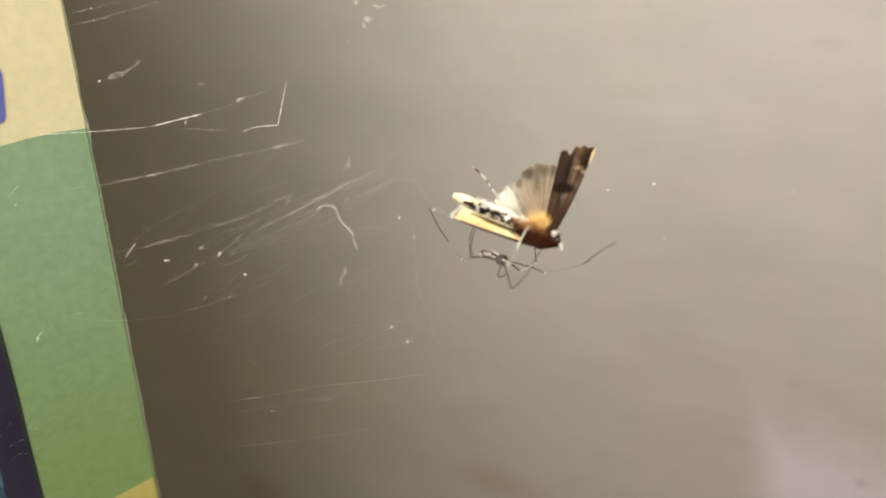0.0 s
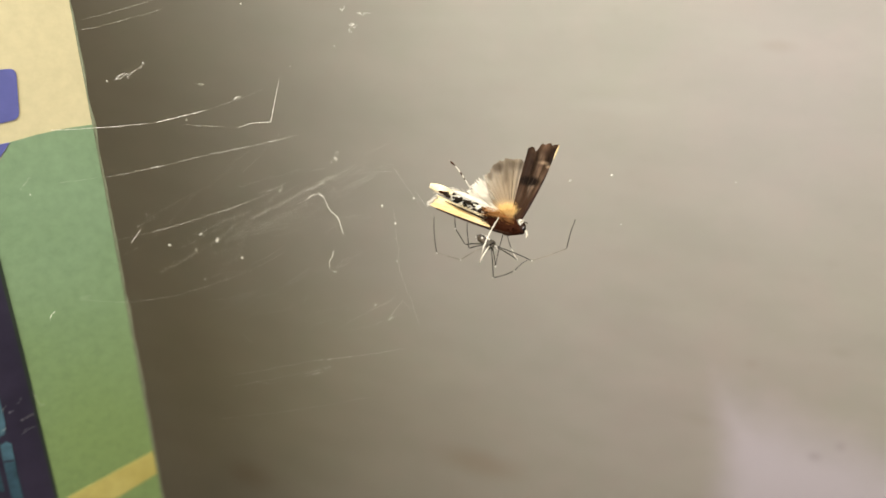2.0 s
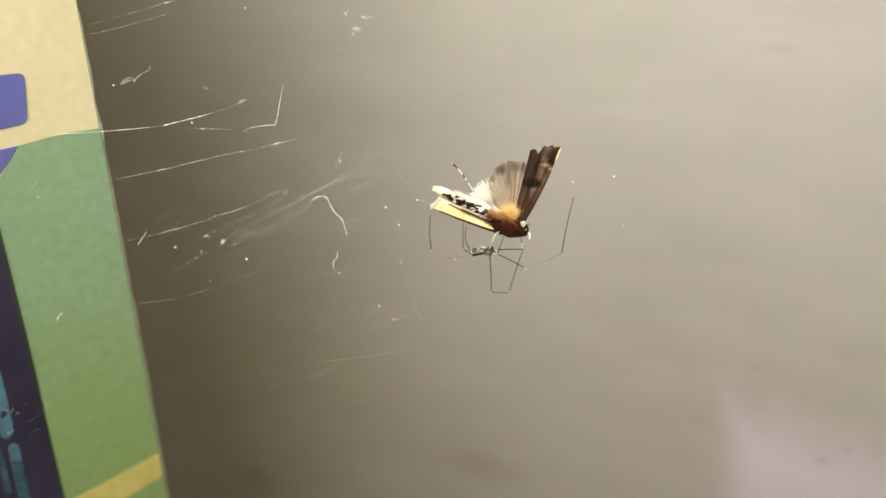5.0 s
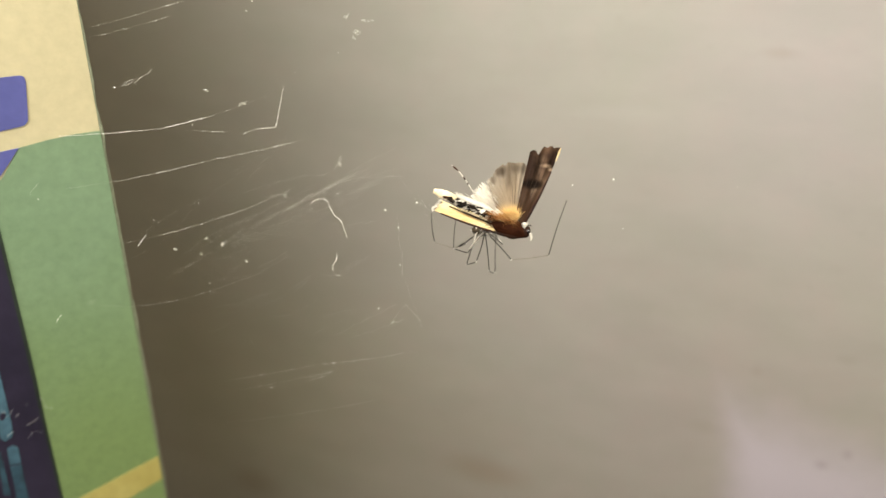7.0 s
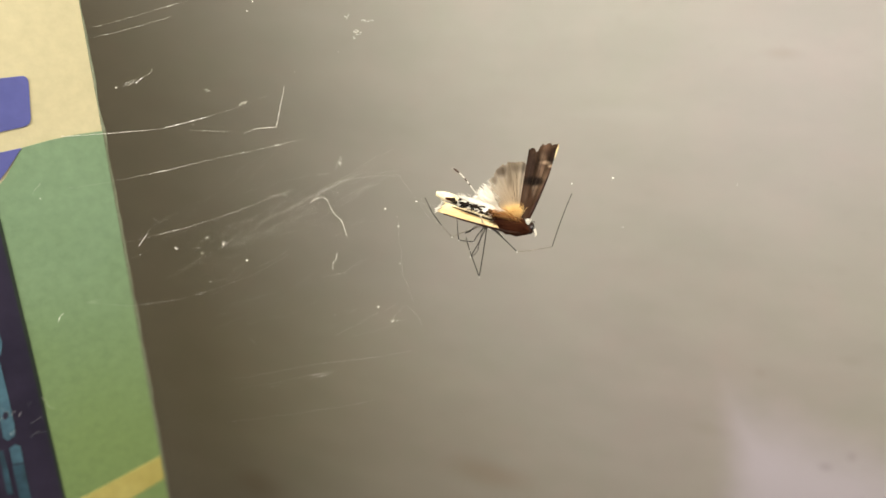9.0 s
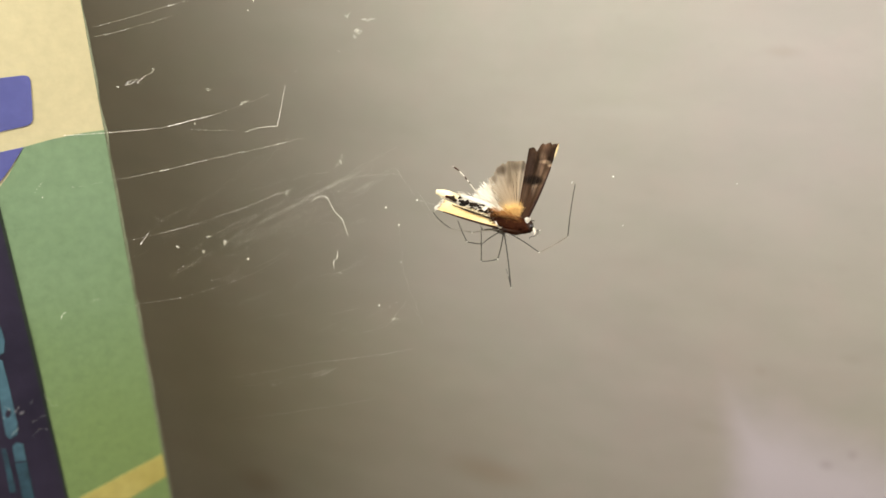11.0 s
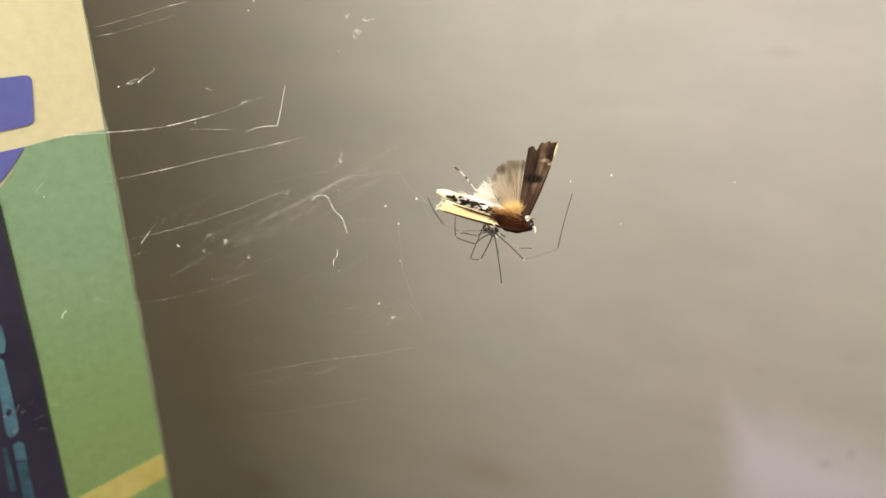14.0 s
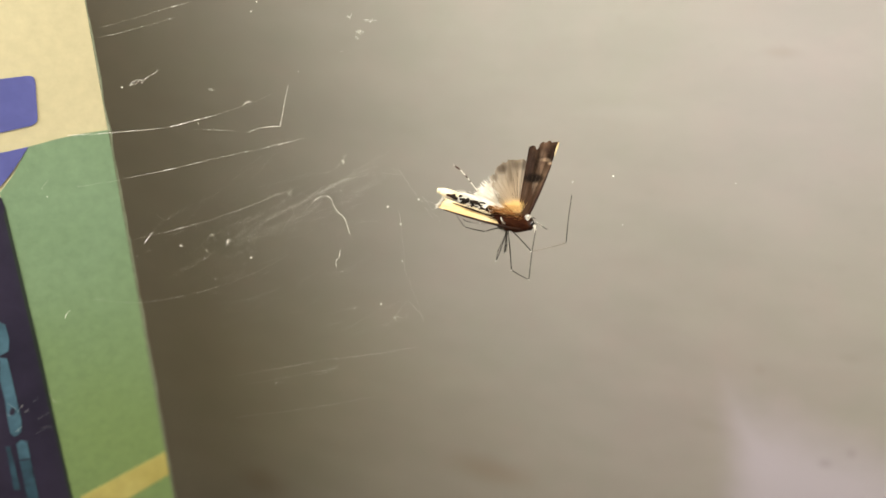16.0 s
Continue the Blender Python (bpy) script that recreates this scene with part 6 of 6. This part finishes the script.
stance("L4", 14.2, (5.59, 0.40, -1.27), (5.51, 1.49, -4.92), (5.94, 2.69, 0.02))
crouch(14.5, (5.54, -0.09, 3.50), (4.47, 0.36, 5.94))
stance("R1", 14.5, (10.10, -1.88, 1.42), (14.14, -0.25, 3.52), (15.15, 5.92, -0.18))
stance("R2", 14.5, (5.22, -4.71, -1.82), (6.30, -6.79, -4.05), (8.11, -6.33, 2.16))
stance("R3", 14.5, (9.35, -0.29, 5.57), (11.96, 0.50, 7.24), (12.62, 2.80, 3.43))
stance("R4", 14.5, (3.22, -2.53, 0.65), (2.84, -1.40, 3.62), (5.07, 2.90, 3.66))
stance("L1", 14.5, (1.62, 0.86, 5.56), (-0.73, 2.69, 6.75), (-2.24, 6.25, 4.39))
stance("L2", 14.5, (2.71, -0.34, 6.59), (1.04, 1.05, 4.24), (1.51, 4.29, 7.32))
stance("L3", 14.5, (3.79, -1.92, 6.85), (4.38, -0.71, 3.95), (4.71, -0.39, -0.53))
stance("L4", 14.5, (5.53, 0.40, -1.28), (5.45, 1.48, -4.92), (5.89, 2.69, 0.02))
crouch(14.8, (6.28, 1.16, 3.50), (5.23, 1.50, 5.93))
stance("L1", 14.8, (1.89, 1.36, 2.41), (-0.18, 2.47, 4.60), (-2.14, 5.81, 2.26))
stance("L2", 14.8, (3.00, -0.13, 5.79), (1.28, 1.04, 3.36), (1.39, 4.31, 6.44))
stance("L3", 14.8, (4.11, 0.29, 6.99), (3.53, 0.56, 3.85), (2.67, 0.79, -0.56))
stance("L4", 14.8, (5.80, 1.41, -1.27), (5.53, 1.88, -5.03), (5.81, 2.60, 0.01))
stance("R1", 14.8, (9.42, -2.38, 1.06), (13.70, -1.23, 3.00), (14.84, 5.50, 0.53))
stance("R2", 14.8, (5.89, -3.68, -1.63), (7.62, -5.14, -3.94), (10.53, -4.26, 1.80))
stance("R3", 14.8, (9.26, -0.49, 6.19), (12.09, 0.23, 7.48), (11.26, 2.05, 3.45))
stance("R4", 14.8, (3.91, -1.90, 1.39), (3.08, -1.43, 4.44), (5.14, 2.85, 5.45))
crouch(15.0, (6.82, 2.27, 3.50), (6.00, 2.64, 6.05))
stance("R1", 15.0, (8.30, -1.38, -0.07), (12.85, -1.14, 1.53), (13.75, 5.08, -2.12))
stance("R2", 15.0, (7.06, -2.82, -1.39), (9.40, -2.19, -3.52), (10.98, 2.12, 1.06))
stance("R3", 15.0, (9.13, 0.79, 6.85), (12.08, 0.51, 8.07), (11.16, 1.71, 3.83))
stance("R4", 15.0, (5.02, -1.05, 1.21), (3.64, -1.26, 4.09), (5.27, 2.99, 5.75))
stance("L1", 15.0, (2.29, 2.11, 3.57), (0.51, 2.80, 6.13), (-1.79, 5.93, 3.80))
stance("L2", 15.0, (4.30, 0.51, 6.36), (1.97, 1.33, 4.32), (1.53, 4.16, 7.79))
stance("L3", 15.0, (4.47, 1.95, 6.97), (3.29, 1.67, 4.00), (1.82, 1.84, -0.24))
stance("L4", 15.0, (6.09, 2.39, -1.24), (5.72, 2.52, -5.02), (5.91, 2.97, 0.05))
crouch(15.3, (6.35, 0.88, 3.50), (5.22, 1.57, 5.86))
stance("R1", 15.3, (10.35, -1.39, 0.84), (14.27, 0.30, 3.12), (14.69, 5.77, -1.65))
stance("R2", 15.3, (6.29, -3.25, -2.22), (8.49, -4.08, -4.44), (10.61, 0.61, -0.49))
stance("R3", 15.3, (10.05, 0.98, 5.76), (11.77, 1.67, 8.36), (12.30, 1.64, 3.90))
stance("R4", 15.3, (4.98, -2.74, 1.39), (5.55, -3.73, 4.38), (7.02, -1.45, 8.41))
stance("L1", 15.3, (2.59, 1.43, 5.97), (-0.05, 2.90, 7.03), (-1.85, 5.96, 4.21))
stance("L2", 15.3, (2.94, 0.36, 5.90), (1.35, 1.59, 3.41), (1.25, 4.68, 6.68))
crouch(15.6, (7.01, 0.82, 3.50), (5.75, 1.21, 5.86))
stance("R1", 15.6, (11.30, -1.26, 1.14), (15.05, 0.73, 3.47), (15.01, 6.34, -1.14))
stance("R2", 15.5, (6.32, -3.44, -2.09), (8.51, -4.84, -4.01), (9.20, -0.92, 1.11))
stance("R2", 15.7, (6.89, -3.44, -1.94), (9.86, -4.38, -2.81), (11.42, 0.32, 1.39))
stance("R3", 15.6, (10.54, 0.70, 6.02), (12.80, 1.38, 8.17), (12.45, 1.57, 3.69))
stance("R4", 15.5, (5.44, -3.33, 3.12), (6.61, -3.57, 6.09), (8.37, 0.71, 7.52))
stance("R4", 15.7, (5.82, -2.51, 1.24), (6.83, -2.38, 4.27), (8.37, 1.65, 6.49))
stance("L1", 15.6, (2.89, 1.63, 5.20), (0.56, 3.32, 6.61), (-1.66, 5.71, 3.46))
stance("L2", 15.6, (3.99, 0.30, 6.37), (1.81, 1.41, 4.31), (1.29, 4.52, 7.52))
crouch(16.0, (7.56, 2.31, 3.50), (6.83, 2.53, 6.09))
stance("R1", 16.0, (10.09, -0.67, -0.11), (14.50, 0.34, 1.61), (14.40, 5.73, -3.26))
stance("R2", 16.0, (7.65, -2.84, -1.32), (9.43, -3.86, -3.81), (10.53, 2.10, -1.52))
stance("R3", 16.0, (11.40, 2.86, 5.44), (12.48, 2.59, 8.44), (12.49, 2.04, 3.98))
stance("R4", 16.0, (6.15, -1.85, 3.19), (6.48, -0.90, 6.23), (8.04, 2.05, 9.75))
stance("L1", 16.0, (4.36, 2.91, 6.64), (3.37, 3.16, 9.68), (2.17, 3.37, 5.31))
stance("L2", 16.0, (4.93, 1.83, 6.74), (2.31, 2.37, 4.99), (1.14, 4.39, 8.84))
stance("L3", 16.0, (7.41, -0.83, 6.28), (7.48, 0.36, 3.31), (7.35, 1.79, -0.95))
stance("L4", 16.0, (6.67, 2.64, -1.21), (6.28, 2.84, -4.98), (6.50, 3.29, 0.10))


def ease(rows, t):
    """The two rows round t and the eased share of the way between them."""
    rows = [rows[0]] + rows if t < rows[0][0] else rows
    for a, b in zip(rows, rows[1:] + rows[-1:]):
        if a[0] <= t <= b[0] or b is rows[-1]:
            s = min(1, max(0, (t - a[0]) / max(0.001, b[0] - a[0])))
            if t <= b[0] or b is rows[-1]:
                return a, b, s * s * (3 - 2 * s)


def chest_at(t):
    a, b, s = ease(BODY, t)
    return a[1].lerp(b[1], s), a[2].lerp(b[2], s)


def turned(a, b, s):
    q = a.rotation_difference(b)
    return (q.slerp(Matrix().to_quaternion(), 1 - s) @ a).normalized()


def directions(leg, t):
    """The three unit directions of a leg's segments at t."""
    rows = LEGS[leg]
    a, b, s = ease(rows, t)
    out = []
    for k in range(3):
        ends = []
        for row in (a, b):
            start = chest_at(row[0])[0] if k == 0 else row[k]
            ends.append((row[k + 1] - start).normalized())
        out.append(turned(ends[0], ends[1], s))
    return out


def shank(length, r0, r1, bow, seed):
    """A leg segment along x with a slight bow and uneven thickness."""
    n = 10
    pts, radii = [], []
    for i in range(n + 1):
        t = i / n
        pts.append(Vector((length * t, 0, bow * math.sin(math.pi * t))) * MM)
        radii.append((r0 * (1 - t) + r1 * t) * (1 + 0.12 * noise.noise(Vector((t * 9, seed, 0)))) * MM)
    return tube(pts, radii, 7)


spider = new("spider")
tagged(spider, "small long-legged cellar spider with translucent grey-brown legs", "spider")
carapace = part("carapace", blob((0, 0, 0), (0.72 * MM, 0.6 * MM, 0.5 * MM), 2, 0.25, 3), SHIELD, spider, "brown head shield with dark patch")
for side in (-1, 1):
    part("eye_cluster", blob((0.5 * MM, side * 0.2 * MM, 0.36 * MM), (0.15 * MM, 0.15 * MM, 0.14 * MM), 1, 0.2, 2), GLOSS, carapace)
    part("palp", tube([Vector(p) * MM for p in ((0.55, side * 0.2, -0.1), (0.85, side * 0.25, -0.2), (0.95, side * 0.2, -0.5))], [0.08 * MM, 0.1 * MM, 0.05 * MM], 7), JOINT, carapace)
abdomen = part("abdomen", spindle((0.3, 0, 0), (2.7, 0, 0.1), (0.16, 0.36, 0.45, 0.5, 0.48, 0.28), (0.16, 0.36, 0.45, 0.5, 0.48, 0.28), 16, 0.06, 4), BELLY, spider, "grey mottled tube-shaped abdomen")
part("spinneret", blob((2.72 * MM, 0, 0.1 * MM), (0.16 * MM, 0.16 * MM, 0.14 * MM), 5, 0.2, 2), SHIELD, abdomen)
# pale speckles on the upper side, which also paint in its lit look
spot_rng = random.Random(31)
for k in range(9):
    along, turn = 0.75 + 0.22 * k, spot_rng.uniform(-1.3, 1.3)
    wide = 0.36 + 0.12 * math.sin(math.pi * min(1, along / 2.6))
    spot = blob((along * MM, math.sin(turn) * wide * MM, math.cos(turn) * wide * MM), (spot_rng.uniform(0.1, 0.22) * MM, spot_rng.uniform(0.07, 0.16) * MM, spot_rng.uniform(0.06, 0.12) * MM), k, 1.2, 2)
    part("pale_lit_speckle", spot, JOINT, abdomen, "pale spot on the abdomen")
LEG_PARTS = {}
for number, leg in enumerate(sorted(SIZES)):
    thigh_len, shin_len, foot_len = SIZES[leg]
    coat, stout = (LIT_LEG, 1.3) if leg == "L4" else (LEG, 1.08)
    thigh = part("thigh", shank(thigh_len, 0.07 * stout, 0.06 * stout, 0.12, number), GLINT_LEG if leg == "L1" else coat, spider)
    part("knee", blob((thigh_len * MM, 0, 0), (0.11 * MM, 0.085 * MM, 0.085 * MM), number, 0.2, 2), JOINT, thigh, "pale knee joint")
    shin = part("shin", shank(shin_len, 0.058 * stout, 0.05 * stout, -0.08, number + 10), BRIGHT_GLINT if leg == "R3" else GLINT_LEG if leg in ("R1", "L1") else coat, thigh)
    foot = part("foot", shank(foot_len, 0.058 * stout, 0.042 * stout, 0.15, number + 20), coat, thigh)
    ankle = part("ankle", blob((0, 0, 0), (0.08 * MM, 0.07 * MM, 0.07 * MM), number, 0.2, 2), JOINT, thigh, "pale ankle joint")
    LEG_PARTS[leg] = (thigh, shin, foot, ankle)


def move_spider():
    """Keys the body, and each leg segment in its thigh's space, every tenth of a second while it moves."""
    steps = [i / 10 for i in range(161)]
    frame_of_web = pose(*WEB_AT, TILT)
    base = [(t, chest_at(t)) for t in steps]
    keep = [i for i in range(161) if i in (0, 160) or (base[i + 1][1][0] - base[i][1][0]).length + (base[i][1][0] - base[i - 1][1][0]).length > 0.004]
    walk(spider, [(steps[i], frame_of_web @ Matrix.Translation(base[i][1][0] * MM)) for i in keep])
    rest = Vector((1, 0, 0))
    spin, last, rows = Matrix().to_quaternion(), rest, []
    head_rows = []
    for t, (chest, tail) in base:
        way = (tail - chest).normalized()
        spin, last = last.rotation_difference(way) @ spin, way
        rows.append((t, Matrix.LocRotScale(None, spin, None)))
        head_rows.append((t, Matrix.LocRotScale(None, spin @ Euler((0, 0, math.pi)).to_quaternion(), None)))
    walk(abdomen, rows)
    walk(carapace, head_rows)
    for leg in sorted(SIZES):
        sizes, spins, lasts = SIZES[leg], [Matrix().to_quaternion() for _ in range(3)], [rest] * 3
        tracks = [[], [], [], []]
        for t in steps:
            at, world_of = Vector((0, 0, 0)), []
            for k, way in enumerate(directions(leg, t)):
                spins[k], lasts[k] = lasts[k].rotation_difference(way) @ spins[k], way
                world_of.append(Matrix.LocRotScale(at * MM, spins[k], None))
                at = at + way * sizes[k]
            back = world_of[0].inverted()
            tracks[0].append((t, world_of[0]))
            tracks[1].append((t, back @ world_of[1]))
            tracks[2].append((t, back @ world_of[2]))
            tracks[3].append((t, back @ world_of[2]))
        for ob, track in zip(LEG_PARTS[leg], tracks):
            same = lambda a, b: max(abs(x) for row in (a[1] - b[1]) for x in row) < 1e-5
            walk(ob, [r for i, r in enumerate(track) if i in (0, 160) or not (same(r, track[i - 1]) and same(r, track[i + 1]))])


# ---- what moves ----
def motions():
    walk(moth, [
        (0.0, pose(0.00756, 0.08538, 0.26687, TILT) @ pose(0, 0, 0, -2.23) @ pose(0, 0, 0, 0, 0, 2.25) @ pose(0, 0, 0, 0, 4.69, 0)),
        (0.5, pose(0.00737, 0.08494, 0.26706, TILT) @ pose(0, 0, 0, -1.67) @ pose(0, 0, 0, 0, 0, 2.68) @ pose(0, 0, 0, 0, 5.39, 0)),
        (1.0, pose(0.00754, 0.08591, 0.26651, TILT) @ pose(0, 0, 0, -1.83) @ pose(0, 0, 0, 0, 0, 3.03) @ pose(0, 0, 0, 0, 4.54, 0)),
        (1.5, pose(0.00743, 0.08524, 0.26689, TILT) @ pose(0, 0, 0, -0.92) @ pose(0, 0, 0, 0, 0, 3.33) @ pose(0, 0, 0, 0, 4.99, 0)),
        (2.0, pose(0.00733, 0.08531, 0.26669, TILT) @ pose(0, 0, 0, -1.29) @ pose(0, 0, 0, 0, 0, 2.43) @ pose(0, 0, 0, 0, 6.13, 0)),
        (2.5, pose(0.00737, 0.08549, 0.26662, TILT) @ pose(0, 0, 0, -1.08) @ pose(0, 0, 0, 0, 0, 1.66) @ pose(0, 0, 0, 0, 6.27, 0)),
        (3.0, pose(0.00733, 0.08505, 0.26677, TILT) @ pose(0, 0, 0, -1.06) @ pose(0, 0, 0, 0, 0, 1.44) @ pose(0, 0, 0, 0, 5.81, 0)),
        (3.5, pose(0.00728, 0.08554, 0.26660, TILT) @ pose(0, 0, 0, -0.88) @ pose(0, 0, 0, 0, 0, 2.66) @ pose(0, 0, 0, 0, 6.05, 0)),
        (4.0, pose(0.00722, 0.08516, 0.26667, TILT) @ pose(0, 0, 0, -0.75) @ pose(0, 0, 0, 0, 0, 3.58) @ pose(0, 0, 0, 0, 6.25, 0)),
        (6.5, pose(0.00751, 0.08529, 0.26657, TILT) @ pose(0, 0, 0, -1.74) @ pose(0, 0, 0, 0, 0, 3.56) @ pose(0, 0, 0, 0, 4.64, 0)),
        (7.0, pose(0.00753, 0.08521, 0.26682, TILT) @ pose(0, 0, 0, -1.76) @ pose(0, 0, 0, 0, 0, 3.82) @ pose(0, 0, 0, 0, 4.55, 0)),
        (7.5, pose(0.00779, 0.08559, 0.26671, TILT) @ pose(0, 0, 0, -3.59) @ pose(0, 0, 0, 0, 0, 3.67) @ pose(0, 0, 0, 0, 2.97, 0)),
        (8.0, pose(0.00809, 0.08583, 0.26671, TILT) @ pose(0, 0, 0, -4.78) @ pose(0, 0, 0, 0, 0, 3.36) @ pose(0, 0, 0, 0, 1.76, 0)),
        (8.5, pose(0.00810, 0.08577, 0.26678, TILT) @ pose(0, 0, 0, -6.81) @ pose(0, 0, 0, 0, 0, 2.28) @ pose(0, 0, 0, 0, 1.38, 0)),
        (9.0, pose(0.00807, 0.08571, 0.26675, TILT) @ pose(0, 0, 0, -7.54) @ pose(0, 0, 0, 0, 0, 1.76) @ pose(0, 0, 0, 0, 1.49, 0)),
        (11.5, pose(0.00795, 0.08603, 0.26664, TILT) @ pose(0, 0, 0, -7.48) @ pose(0, 0, 0, 0, 0, 1.82) @ pose(0, 0, 0, 0, 2.18, 0)),
        (12.0, pose(0.00796, 0.08604, 0.26668, TILT) @ pose(0, 0, 0, -8.73) @ pose(0, 0, 0, 0, 0, 0.85) @ pose(0, 0, 0, 0, 1.76, 0)),
        (12.5, pose(0.00803, 0.08598, 0.26687, TILT) @ pose(0, 0, 0, -9.69) @ pose(0, 0, 0, 0, 0, -0.08) @ pose(0, 0, 0, 0, 1.26, 0)),
        (13.0, pose(0.00803, 0.08598, 0.26686, TILT) @ pose(0, 0, 0, -10.17) @ pose(0, 0, 0, 0, 0, -0.61) @ pose(0, 0, 0, 0, 1.27, 0)),
        (13.5, pose(0.00806, 0.08667, 0.26657, TILT) @ pose(0, 0, 0, -8.86) @ pose(0, 0, 0, 0, 0, -0.00) @ pose(0, 0, 0, 0, 1.69, 0)),
        (14.0, pose(0.00816, 0.08615, 0.26660, TILT) @ pose(0, 0, 0, -8.31) @ pose(0, 0, 0, 0, 0, 0.41) @ pose(0, 0, 0, 0, 1.60, 0)),
        (14.5, pose(0.00809, 0.08567, 0.26682, TILT) @ pose(0, 0, 0, -8.41) @ pose(0, 0, 0, 0, 0, 0.81) @ pose(0, 0, 0, 0, 1.65, 0)),
        (15.0, pose(0.00816, 0.08587, 0.26682, TILT) @ pose(0, 0, 0, -9.19) @ pose(0, 0, 0, 0, 0, 1.08) @ pose(0, 0, 0, 0, 1.29, 0)),
        (15.5, pose(0.00800, 0.08559, 0.26688, TILT) @ pose(0, 0, 0, -9.16) @ pose(0, 0, 0, 0, 0, 0.33) @ pose(0, 0, 0, 0, 1.70, 0)),
        (16.0, pose(0.00792, 0.08576, 0.26693, TILT) @ pose(0, 0, 0, -9.32) @ pose(0, 0, 0, 0, 0, -0.07) @ pose(0, 0, 0, 0, 2.03, 0)),
    ])
    move_spider()


motions()
